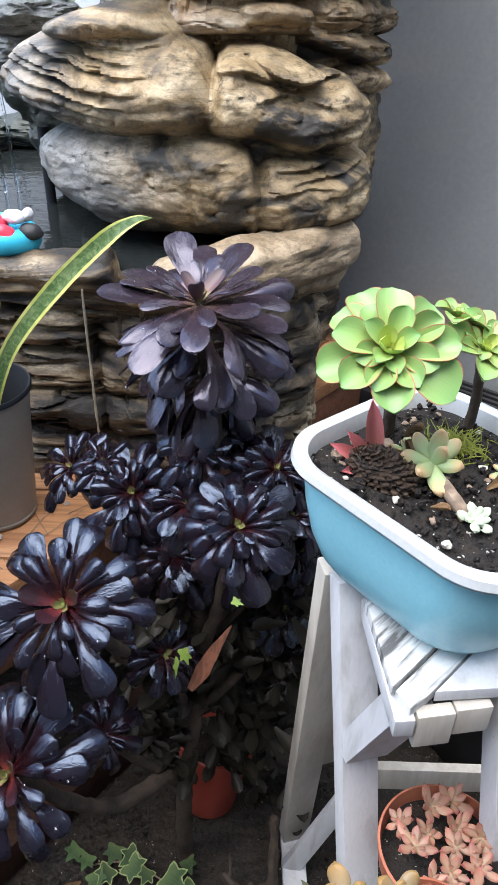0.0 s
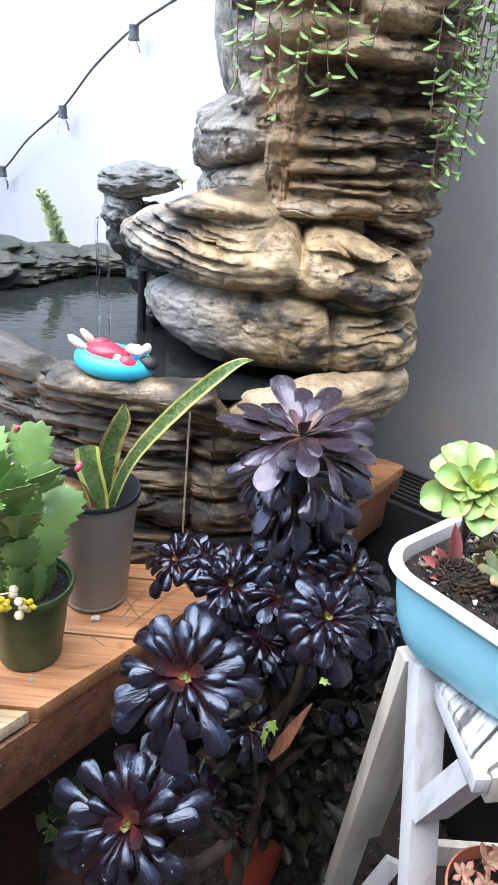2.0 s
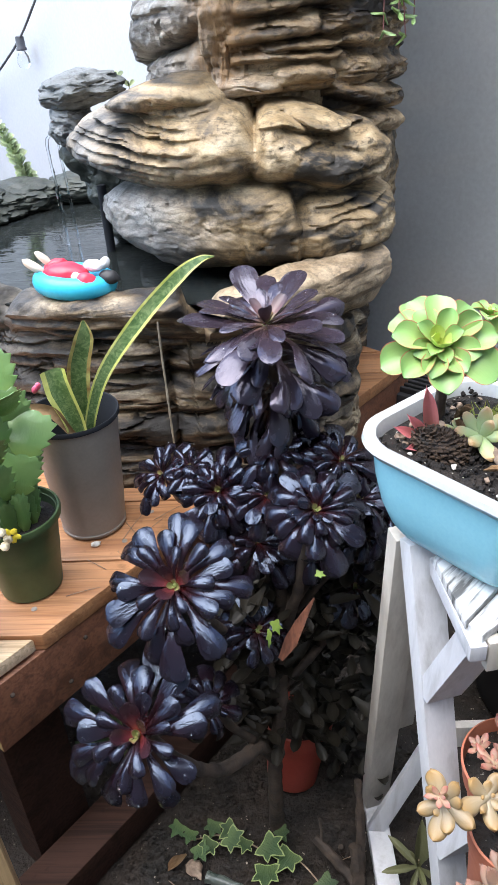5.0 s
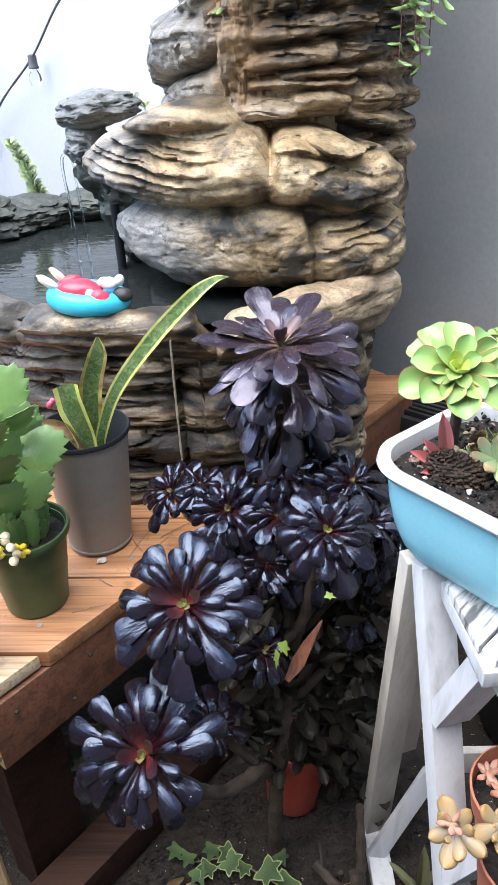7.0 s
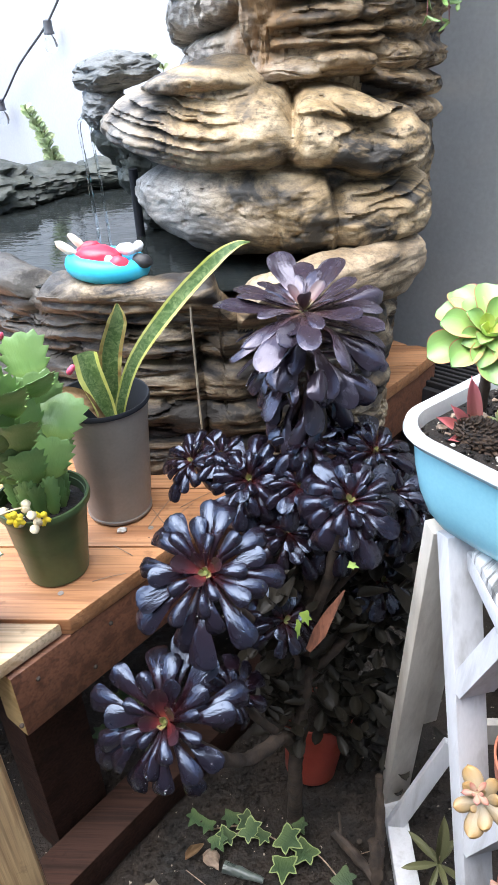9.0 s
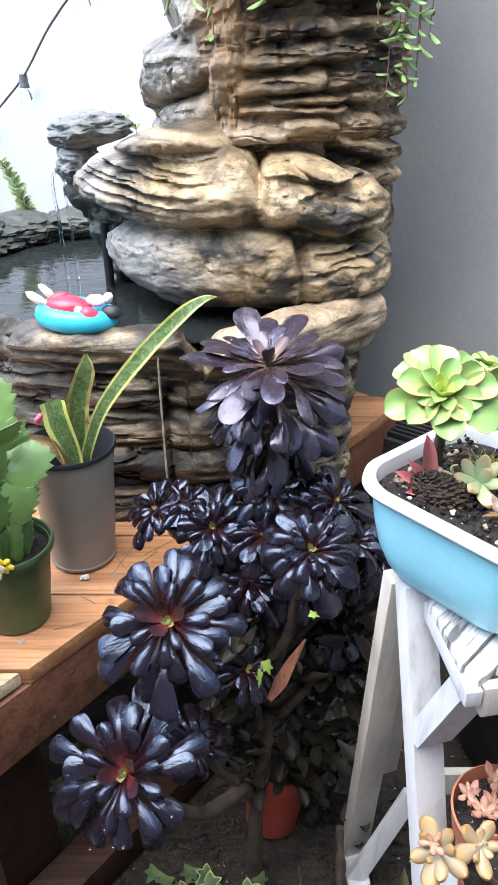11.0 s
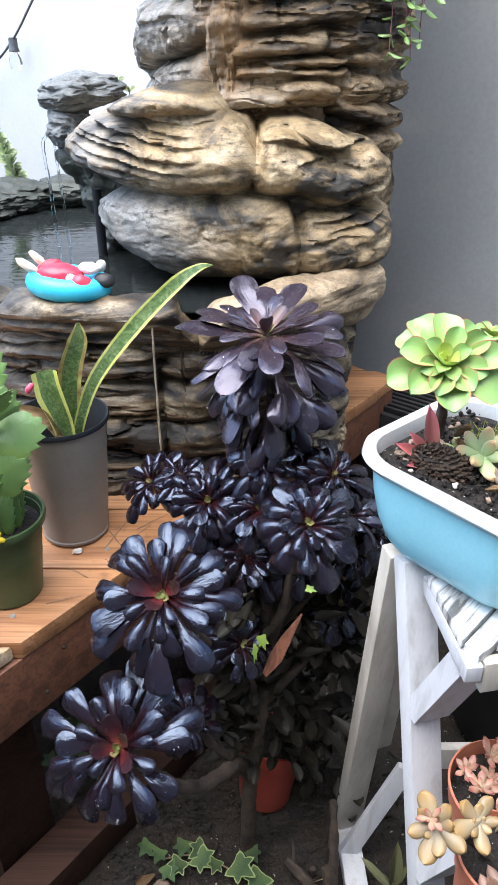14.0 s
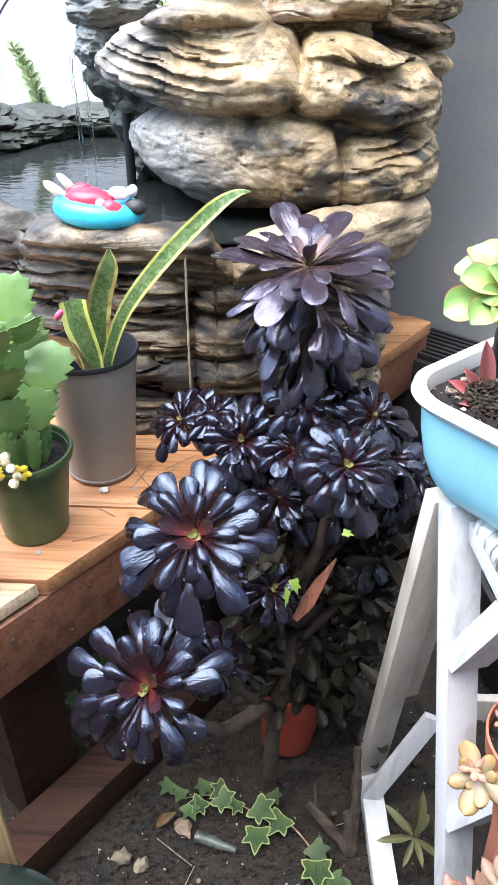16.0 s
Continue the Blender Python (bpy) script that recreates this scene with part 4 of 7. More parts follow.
    right_edge = np.interp(z, (1.385, 1.40, 1.445, 1.49, 1.54, 1.60, 1.63), (-11.5, -9, -7.5, -8.5, -4.5, -4, -8))
    ribs = field_noise(th, z, 0.4, 26.0, 4, 83.0, 0.22)
    run = np.clip((deg - left_edge + 3 * ribs + 5 * wob) / 6, 0, 1) * np.clip((right_edge + 2 - deg + 5 * ribs + 6 * wob) / 7, 0, 1) * np.clip((1.64 - z) / 0.03, 0, 1) * np.clip((z - 1.385) / 0.01, 0, 1)
    ridge = 0.331 - 0.00022 * (deg + 13) ** 2 + 0.016 * ribs + 0.012 * wob + 0.010 * fine
    r = r + np.clip(run + 0.4 * fine, 0, 0.85) * np.clip(ridge - r, -0.004, 0.06)
    seams = np.abs(field_noise(th, z, 0.4, 4.0, 4, 4.0, 5.0))
    calm = np.clip(np.abs(deg + 13) / 9 - 0.4, 0.35, 1)
    r = r - calm * 0.009 * np.clip((deg + 24) / 8, 0, 1) * np.clip(0.12 - seams, 0, 1) / 0.12 + 0.009 * wob + 0.007 * calm * field_noise(th, z, 0.4, 18.0, 5, 7.0, 1.3)
    left = np.clip((-deg - 22) / 8, 0, 1)
    r = r + left * 0.016 * field_noise(th, z, 0.4, 11.0, 5, 31.0, 0.8)
    # the grey side narrows to a neck above its lobes
    neck = np.interp(z, (1.40, 1.44, 1.49, 1.515, 1.545, 1.58, 1.605, 1.625, 1.66, 1.715, 1.78, 2.05), (0.25, 0.248, 0.268, 0.276, 0.274, 0.262, 0.222, 0.19, 0.205, 0.215, 0.228, 0.25))
    r = np.where((deg < -16) | (deg > 170), np.minimum(r, (neck + 0.006 * wob) / np.clip(np.cos(np.radians(deg + 80)), 0.3, 1)), r)
    knobs = field_noise(th, z, 0.4, 15.0, 5, 71.0, 0.8)
    r = r + left * np.clip((1.63 - z) / 0.03, 0.3, 1) * (0.016 * knobs - 0.012 * np.clip(0.10 - np.abs(field_noise(th, z, 0.4, 8.0, 4, 91.0, 0.9)), 0, 1) / 0.10)
    for pts, deep, wide in [([(-112, 1.440), (-60, 1.470), (-36, 1.490), (-17, 1.530)], 0.034, 0.008), ([(-80, 1.556), (-50, 1.548), (-26, 1.562)], 0.012, 0.005), ([(-70, 1.442), (-46, 1.452), (-24, 1.472)], 0.012, 0.005)]:
        r = r - groove(th, z, 0.5 * g, pts, deep, wide)
    bm, g = shell(th, z, r, FC)
    bm.faces.new(g[-1])
    return bm


def basin():
    ang = bearings(0.75, 2.0)
    deg = np.degrees(ang)
    rim = 1.074 + 0.012 * np.array([noise.noise((math.sin(a) * 3, math.cos(a) * 3, 5)) for a in ang])
    rim = np.where((deg > 8) & (deg < 70), 1.060 + 0.024 * np.clip((deg - 16) / 16, 0, 1) * np.clip((70 - deg) / 12, 0, 1), rim)
    rim = rim - 0.050 * np.clip(1 - np.abs(deg - 11.5) / 4.5, 0, 1) - 0.03 * np.exp(-((deg + 31) / 2.4) ** 2)
    rim = np.where(deg > 100, 1.085 + 0.02 * np.sin(deg * 0.21), rim)
    n_out, n_top, n_in = 135, 16, 8
    v = np.concatenate([np.linspace(0, 1, n_out), np.ones(n_top + n_in)])
    th, vv = np.meshgrid(ang, v)
    z = 0.655 + (rim[None, :] - 0.655) * vv
    tw = th + 0.02 * field_noise(th, z, 0.6, 3.0, 2, 12.0)
    zw = z + 0.012 * field_noise(th, z, 0.6, 4.0, 3, 19.0, 0.4)
    r = np.full(th.shape, 0.545)
    wob = field_noise(th, z, 0.6, 5.0, 4, 33.0, 1.0)
    caps = [(-31.5, 11.5, 0.965, 1.22, 0.612, 0.045, 0.0, 0.012), (-76, -31.0, 0.965, 1.22, 0.615, 0.045, 0.0, 0.03), (11.4, 56, 0.985, 1.135, 0.622, 0.04, 0.0, 0.012), (-118, -74, 0.98, 1.2, 0.60, 0.06, 0.0, 0.03), (105, 255, 0.98, 1.2, 0.60, 0.06, 0.0)]
    strata = [(-62, -10, 0.91, 1.01, 0.592, 0.05, 0.02, 0.03, 0.03), (-14, 3.2, 0.905, 1.0, 0.588, 0.04, 0.02, 0.02), (3.6, 50, 0.90, 0.99, 0.59, 0.05, 0.02, 0.03, -0.03), (-112, -58, 0.9, 1.0, 0.59, 0.05, 0.02), (105, 255, 0.6, 1.0, 0.57, 0.05, 0.02)]
    for z0, z1, rr, low_cut in ((0.82, 0.925, 0.587, 0.035), (0.742, 0.832, 0.588, 0.035), (0.60, 0.752, 0.582, 0.01)):
        strata += [(-112, 3.2, z0, z1, rr, low_cut, 0.02, 0.02), (3.6, 53, z0, z1, rr + 0.003, low_cut, 0.02, 0.03)]
    for b in caps + strata:
        r = np.maximum(r, block(tw, zw, *b))
    for c in [
        (-28, 8, 1.035, 0.04, 0.016, 0.006), (-30, -6, 1.012, -0.05, 0.014, 0.006), (-70, -34, 1.03, 0.06, 0.016, 0.007), (20, 50, 1.035, -0.05, 0.004, 0.006), (-50, -14, 0.955, 0.05, 0.018, 0.006), (6, 40, 0.94, 0.05, 0.016, 0.006),
        (-60, 0, 0.87, 0.03, 0.016, 0.006), (5, 46, 0.865, -0.04, 0.016, 0.006), (-60, 0, 0.79, -0.02, 0.012, 0.006), (5, 46, 0.785, 0.02, 0.012, 0.006), (-24, 0, 0.895, 0.1, 0.012, 0.005),
        (-48, -4, 1.052, 0.06, 0.010, 0.004), (-44, 6, 0.998, 0.08, 0.016, 0.005), (-30, 8, 0.975, 0.02, 0.018, 0.005), (-20, 10, 0.935, 0.06, 0.014, 0.004), (-36, 2, 0.918, -0.04, 0.014, 0.004), (-40, 4, 0.845, 0.05, 0.014, 0.004), (-30, 2, 0.768, 0.03, 0.014, 0.004), (-44, 0, 0.722, -0.03, 0.014, 0.005),
        (8, 40, 0.962, 0.06, 0.016, 0.005), (12, 48, 0.905, -0.03, 0.014, 0.004), (6, 44, 0.835, 0.04, 0.014, 0.004), (8, 46, 0.752, 0.03, 0.014, 0.004), (14, 50, 1.015, 0.04, 0.006, 0.004)]:
        r = r - crease(th, z, wob, *c)
    seams = np.abs(field_noise(th, z, 0.6, 4.0, 4, 24.0, 6.0))
    calm = 1 - np.exp(-((np.degrees(th) - 11.5) / 7) ** 2)
    r = r - calm * 0.020 * np.clip(0.13 - seams, 0, 1) / 0.13 * np.clip((1.03 - z) / 0.04, 0.1, 1) + 0.009 * wob + 0.006 * field_noise(th, z, 0.6, 16.0, 5, 27.0, 2.0)
    turn = np.clip((np.degrees(th) - 55) / 13, 0, 1) * np.clip((110 - np.degrees(th)) / 30, 0, 1)
    r = r - 0.16 * turn * turn * (3 - 2 * turn)
    side = 1 + 0.22 * np.exp(-((np.degrees(th) + 105) / 38) ** 2) + 0.22 * np.exp(-((np.degrees(th) - 255) / 60) ** 2)
    r = r * side
    roll, fall = 0.055, 0.14
    for k in range(n_top):
        a = math.pi * (k + 1) / n_top
        i = n_out + k
        lump = 0.008 * np.array([noise.fractal((math.sin(t) * 6, math.cos(t) * 6, k * 0.25), 0.9, 2, 3) for t in ang])
        r[i] = r[n_out - 1] - roll + roll * math.cos(a) + lump * 0.5
        z[i] = rim + 0.028 * math.sin(a) + lump
    for k in range(n_in):
        i = n_out + n_top + k
        r[i] = r[n_out + n_top - 1] + 0.01 * k / n_in
        z[i] = rim - fall * (k + 1) / n_in
    bm = shell(th, z, r, BC)[0]
    for f in bm.faces:
        c = f.calc_center_median()
        if c.z > 0.992 and 11.5 < math.degrees(math.atan2(c.x - BC[0], BC[1] - c.y)) < 62:
            f.material_index = 1
    return bm


fountain = thing("rock_fountain", (-0.2, 1.75, TOP), "tan and grey layered rock fountain on a wooden bench", "fountain")
part("boulder_tier", boulders(), M_ROCK, fountain, "two tiers of rounded tan boulders, grey at one side")
part("column", column(), M_COLUMN, fountain, "brown ledged column with a rusty run and grey lobes")
part("basin", basin(), [M_BASIN, M_CAP], fountain, "stacked strata with a pale rounded rim")


def slate(bm, c, size, seed, beds=5.0):
    """A lump of thin slaty beds."""
    made = bmesh.ops.create_icosphere(bm, subdivisions=5, radius=1.0)["verts"]
    for v in made:
        d = v.co.copy()
        n = noise.fractal(d * 1.6 + Vector((seed, 0, 0)), 0.9, 2, 4)
        bed = noise.fractal(Vector((d.x * 1.2 + seed, d.y * 1.2, d.z * beds + 0.4 * d.x)), 0.8, 2, 4)
        k = 0.9 + 0.16 * n + 0.12 * bed
        v.co = Vector(c) + Vector((d.x * size[0] * k, d.y * size[1] * k, d.z * size[2] * (0.95 + 0.15 * n)))


for c, size, seed, beds in (((-0.462, 1.72, 1.416), (0.108, 0.095, 0.043), 1.0, 3.2), ((-0.495, 1.72, 1.345), (0.060, 0.085, 0.055), 3.0, 5.0),
                            ((-0.445, 1.73, 1.285), (0.085, 0.09, 0.085), 5.0, 3.0), ((-0.405, 1.735, 1.20), (0.085, 0.10, 0.09), 7.0, 3.0), ((-0.375, 1.72, 1.12), (0.08, 0.10, 0.07), 8.0, 3.0)):
    bm = bmesh.new()
    slate(bm, c, size, seed, beds)
    if c[2] > 1.4:
        bmesh.ops.rotate(bm, verts=bm.verts[:], cent=c, matrix=Matrix.Rotation(radians(-5), 3, "Y"))
    part("spout_rock", bm, M_SLATE if c[2] > 1.3 else M_WETROCK, fountain, "dark grey slaty rock")
for x, y, z, s in ((-0.98, 2.00, 1.10, 0.18), (-1.02, 1.74, 1.09, 0.13), (-0.80, 2.14, 1.095, 0.12), (-0.64, 2.21, 1.10, 0.10), (-0.50, 2.28, 1.10, 0.10), (-0.86, 2.03, 1.09, 0.10), (-0.36, 2.32, 1.10, 0.10)):
    bm = bmesh.new()
    slate(bm, (x, y, z), (s * 1.25, s, s * 0.5), x * 9, 4.0)
    part("rim_rock", bm, M_WETROCK, fountain, "dark wet rock")
bm = bmesh.new()
lathe(bm, [(0.001, 0), (0.54, 0), (0.54, 0.003), (0.001, 0.003)], (*BC, 1.062), 64)
for v in bm.verts:
    if v.co.x < BC[0]:
        v.co.x = BC[0] + 1.20 * (v.co.x - BC[0])
part("pond_surface", bm, M_POND, fountain, "dark rippled pond water")
for k, (x, y, r) in enumerate(((-0.553, 1.70, 0.0036), (-0.527, 1.705, 0.0028))):
    bm = tube(bmesh.new(), [(x + 0.006, y, 1.325), (x - 0.004, y - 0.004, 1.30), (x, y - 0.006, 1.2), (x + 0.003, y - 0.007, 1.066)], r, r * 1.3, 8, 8, 0.5)
    part("water_stream", bm, M_STREAM, fountain, "thin falling stream of clear water").visible_shadow = False
bm = tube(bmesh.new(), [(-0.425, 1.62, 1.04), (-0.425, 1.62, 1.22)], 0.011, None, 14)
part("pump_pipe", bm, M_POT_DARK, fountain, "black upright pump pipe")
bm = tube(bmesh.new(), [(-0.245, 1.143, 1.06), (-0.246, 1.146, 0.98), (-0.2465, 1.150, 0.90), (-0.247, 1.153, 0.83), (-0.247, 1.157, 0.77)], 0.0022, 0.002, 6, 8, 0.5)
part("seam_line", bm, plain("pale_mortar", (0.30, 0.25, 0.18), (0.5, 0.44, 0.34), 60), fountain, "pale mould seam down the rock")

# ---- white plant stand ----
stand = thing("plant_stand", (0.25, 0.65, 0), "whitewashed wooden stepped plant stand", "stand")
SX = Vector((0.80, 0.60, 0))
LEG_T, LEG_B = Vector((0.178, 0.690, 0.89)), Vector((0.258, 0.43, 0.0))
REAR_B = Vector((0.152, 0.835, 0.035))


def post(name, a, b, w, d, side, label="", paint=M_STAND):
    return part(name, beam(bmesh.new(), a, b, w, d, side, 0.0025), paint, stand, label)


post("front_leg", LEG_T, LEG_B, 0.034, 0.050, (-0.95, -0.30, 0))
post("rear_leg", Vector((0.165, 0.715, 0.885)), REAR_B, 0.030, 0.052, (-0.95, -0.30, 0), "weathered leg, toned beige for its shade", M_STAND_SHADE)
post("rear_leg", Vector((0.195, 0.735, 0.80)), REAR_B + Vector((0.05, 0.01, 0.25)), 0.026, 0.040, (-0.95, -0.30, 0), "weathered leg, toned beige for its shade", M_STAND_SHADE)
post("foot_rail", Vector((0.150, 0.845, 0.018)), Vector((0.174, 0.36, 0.018)), 0.046, 0.034, (0, 0, 1))
post("brace", Vector((0.146, 0.770, 0.030)), Vector((0.250, 0.795, 0.275)), 0.036, 0.016, (-0.1, -1, 0))
post("back_rail", Vector((0.285, 0.81, 0.29)), Vector((0.72, 0.82, 0.29)), 0.060, 0.018, (0, -1, 0), "weathered rail, toned beige for its shade", M_STAND_SHADE)
# brackets from the leg up to the two shelves, each foot cut level
for drop in (Vector((0, 0, 0)), Vector((0.024, -0.078, -0.276))):
    bk_a, bk_b = Vector((0.211, 0.602, 0.690)) + drop, Vector((0.237, 0.556, 0.825)) + drop
    bm = beam(bmesh.new(), bk_a, bk_b, 0.056, 0.034, (0.30, -0.95, 0), 0)
    bk_d = (bk_b - bk_a).normalized()
    for v in bm.verts:
        if v.co.z < 0.74 + drop.z:
            v.co += bk_d * ((0.660 + drop.z - v.co.z) / bk_d.z)
    part("bracket", bm, M_STAND, stand, smooth=False)
post("shelf_side_rail", Vector((0.197, 0.690, 0.858)), Vector((0.219, 0.500, 0.858)), 0.022, 0.026, (0, 0, 1))
post("shelf_front_rail", Vector((0.2310, 0.512, 0.846)), Vector((0.2715, 0.520, 0.846)), 0.016, 0.050, (0, 0, 1), "weathered rail, toned beige for its shade", M_STAND_SHADE)
post("shelf_front_rail", Vector((0.2725, 0.523, 0.851)), Vector((0.312, 0.531, 0.851)), 0.016, 0.040, (0, 0, 1), "weathered rail, toned beige for its shade", M_STAND_SHADE)
SD = Vector((0.68, 0.73))
for z1, near, reach, worn in ((0.888, ((0.190, 0.650), (0.207, 0.528)), 0.33, True), (0.884, ((0.210, 0.527), (0.223, 0.506), (0.244, 0.524)), 0.33, True),
                              (0.890, ((0.249, 0.523), (0.324, 0.533)), 0.31, False), (0.890, ((0.328, 0.544), (0.40, 0.552)), 0.26, False)):
    first, last = Vector(near[0]), Vector(near[-1])
    outline = [tuple(p) for p in near] + [tuple(last + SD * reach), tuple(first + SD * reach)]
    part("slat", prism(bmesh.new(), outline, z1 - 0.016, z1, 0.002), M_SLAT if worn else M_STAND, stand, "grimy whitewashed slat" if worn else "")
for k in range(3):
    p = Vector((0.243, 0.340, 0.475)) + Vector((0.010, 0.072, 0)) * k
    part("slat", beam(bmesh.new(), p, p + SX * 0.5, 0.064, 0.016, (0, 0, 1), 0.003), M_STAND, stand)
post("front_leg", Vector((0.345, 0.56, 0.872)), Vector((0.46, 0.43, 0.0)), 0.034, 0.056, (-0.95, -0.30, 0))
post("rear_leg", Vector((0.60, 0.98, 0.885)), Vector((0.64, 1.06, 0.0)), 0.030, 0.052, (-0.95, -0.30, 0), "weathered leg, toned beige for its shade", M_STAND_SHADE)


# ---- blue dish planter ----
def rounded(cx, cy, hx, hy, r, ax, n=14):
    """Plan outline of a round-cornered rectangle with its long side along ax."""
    ax = Vector(ax).normalized()
    ay = Vector((-ax.y, ax.x))
    pts = []
    for sx, sy, a0 in ((1, 1, 0), (-1, 1, 90), (-1, -1, 180), (1, -1, 270)):
        for k in range(n + 1):
            a = radians(a0 + 90 * k / n)
            p = ax * (sx * (hx - r) + r * math.cos(a)) + ay * (sy * (hy - r) + r * math.sin(a))
            pts.append((cx + p.x, cy + p.y))
    return pts


DISH_C, DISH_AX = (0.2757, 0.6919), (0.66, -0.75)


def dish_shell(levels, cap=False):
    """Stacks round-cornered outlines: (half length, half width, corner, height)."""
    bm = bmesh.new()
    rings = []
    for hx, hy, r, z in levels:
        rings.append([bm.verts.new((x, y, z)) for x, y in rounded(*DISH_C, hx, hy, r, DISH_AX)])
    n = len(rings[0])
    for a, b in zip(rings, rings[1:]):
        for k in range(n):
            bm.faces.new((a[k], a[(k + 1) % n], b[(k + 1) % n], b[k]))
    if cap:
        bm.faces.new(rings[0])
    return bm


dish = thing("dish_planter", (*DISH_C, 0.891), "turquoise enamel dish with white rim, planted with succulents", "planter")
part("body", dish_shell([(0.085, 0.070, 0.050, 0.893), (0.106, 0.091, 0.058, 0.896), (0.119, 0.104, 0.066, 0.906), (0.129, 0.113, 0.070, 0.922), (0.138, 0.121, 0.071, 0.95), (0.145, 0.126, 0.070, 0.99), (0.149, 0.129, 0.070, 1.033)], True), M_DISH_B, dish, "turquoise enamel outside")
part("rim", dish_shell([(0.148, 0.128, 0.070, 1.031), (0.155, 0.135, 0.072, 1.036), (0.161, 0.141, 0.074, 1.045), (0.159, 0.139, 0.073, 1.054), (0.151, 0.131, 0.068, 1.057), (0.144, 0.124, 0.062, 1.053), (0.139, 0.119, 0.058, 1.040), (0.135, 0.115, 0.054, 1.01)]), M_DISH_W, dish, "thick white enamel rim")
bm = bmesh.new()
pts = rounded(*DISH_C, 0.139, 0.119, 0.058, DISH_AX)
ring0 = [bm.verts.new((x, y, 1.034)) for x, y in pts]
prev = ring0
for s in (0.8, 0.6, 0.4, 0.2):
    ring = []
    for x, y in pts:
        px, py = DISH_C[0] + (x - DISH_C[0]) * s, DISH_C[1] + (y - DISH_C[1]) * s
        ring.append(bm.verts.new((px, py, 1.036 + 0.010 * noise.noise((px * 30, py * 30, 0)))))
    for k in range(len(pts)):
        bm.faces.new((prev[k], prev[(k + 1) % len(pts)], ring[(k + 1) % len(pts)], ring[k]))
    prev = ring
bm.faces.new(prev)
part("soil", bm, M_MIX, dish, "dark gritty potting mix")


# ---- pots on the bench ----
def pot(name, c, profile, material, label, soil_z, soil_r, rim=None, inner=None, category="plant pot"):
    t = thing(name, c, label, category)
    part("body", lathe(bmesh.new(), profile, c), material, t)
    if rim:
        part("rim", lathe(bmesh.new(), rim, c, caps=False), inner or material, t)
    part("soil", lathe(bmesh.new(), [(soil_r, soil_z - 0.012), (soil_r, soil_z), (soil_r * 0.6, soil_z + 0.004), (0.002, soil_z + 0.002)], c, 40, 0.04), M_MIX, t, "dark gritty potting mix")
    return t


grey_pot = pot("tall_pot", (-0.4135, 1.050, TOP), [(0.056, 0.0), (0.0625, 0.003), (0.0650, 0.006), (0.0655, 0.011), (0.0640, 0.013), (0.0690, 0.06), (0.080, 0.20), (0.0865, 0.254), (0.0848, 0.254), (0.0770, 0.18), (0.069, 0.10)], M_POT_GREY,
               "tall taupe plastic nursery pot holding a snake plant", 0.178, 0.0740,
               [(0.0862, 0.252), (0.0890, 0.253), (0.0900, 0.258), (0.0885, 0.263), (0.0862, 0.262), (0.0838, 0.25), (0.0775, 0.20), (0.0745, 0.165)], M_POT_DARK)
green_pot = pot("nursery_pot", (-0.492, 0.868, TOP), [(0.051, 0.0), (0.056, 0.004), (0.059, 0.03), (0.073, 0.14), (0.076, 0.158), (0.073, 0.158), (0.066, 0.08)], M_POT_GREEN,
                "dark green plastic nursery pot of holiday cactus", 0.142, 0.071,
                [(0.0755, 0.150), (0.081, 0.152), (0.083, 0.160), (0.081, 0.167), (0.077, 0.167), (0.0745, 0.158), (0.072, 0.13)])
square_c = (-0.600, 0.70, TOP)
red_pot = thing("square_pot", square_c, "square orange-red plastic pot with a pale echeveria", "plant pot")
bm = bmesh.new()
lo = [bm.verts.new((square_c[0] + x * 0.042, square_c[1] + y * 0.042, TOP + 0.001)) for x, y in ((-1, -1), (1, -1), (1, 1), (-1, 1))]
hi = [bm.verts.new((square_c[0] + x * 0.056, square_c[1] + y * 0.056, TOP + 0.115)) for x, y in ((-1, -1), (1, -1), (1, 1), (-1, 1))]
bm.faces.new(lo), bm.faces.new(hi)
for k in range(4):
    bm.faces.new((lo[k], lo[(k + 1) % 4], hi[(k + 1) % 4], hi[k]))
bmesh.ops.bevel(bm, geom=bm.edges[:], offset=0.006, segments=3, affect="EDGES")
part("body", bm, M_REDPOT, red_pot)

# ---- black aeonium ----
rng = random.Random(5)
BLACK = [mesh_of("black_leaf", leaf_bm(spoon(pk, w, 0.036, 0.9), 13, 4, 0.020, cup, 0.0, 0.010, droop=dr), M_BLACK) for pk, w, cup, dr in ((0.85, 0.172, -0.06, 48), (0.86, 0.158, -0.16, 66), (0.85, 0.180, 0.05, 38), (0.87, 0.152, -0.10, 84))]
SMALL_BLACK = [mesh_of("small_black_leaf", leaf_bm(spoon(pk, w, 0.06, 0.6), 11, 4, 0.030, cup, 0.0, 0.010, droop=dr), M_BLACK) for pk, w, cup, dr in ((0.80, 0.205, -0.20, 54), (0.80, 0.185, -0.30, 80), (0.78, 0.215, 0.05, 42), (0.80, 0.19, -0.2, 100))]
CUP = [mesh_of("cup_leaf", leaf_bm(spoon(0.78, w, 0.08), 10, 4, 0.025, 0.18, 0.06, 0.012), M_CUP) for w in (0.22, 0.25, 0.20, 0.22)]
DULL = [mesh_of("purple_leaf", leaf_bm(spoon(pk, w, 0.05, wd), 13, 4, 0.022, cup, bd, 0.015, droop=dr), M_BLACK_DULL) for pk, w, wd, cup, bd, dr in ((0.76, 0.172, 0.4, 0.10, 0.04, 8), (0.78, 0.185, 1.5, -0.35, 0.0, 75), (0.78, 0.150, 0.5, 0.05, 0.0, 34), (0.78, 0.175, 1.2, -0.2, 0.0, 55))]
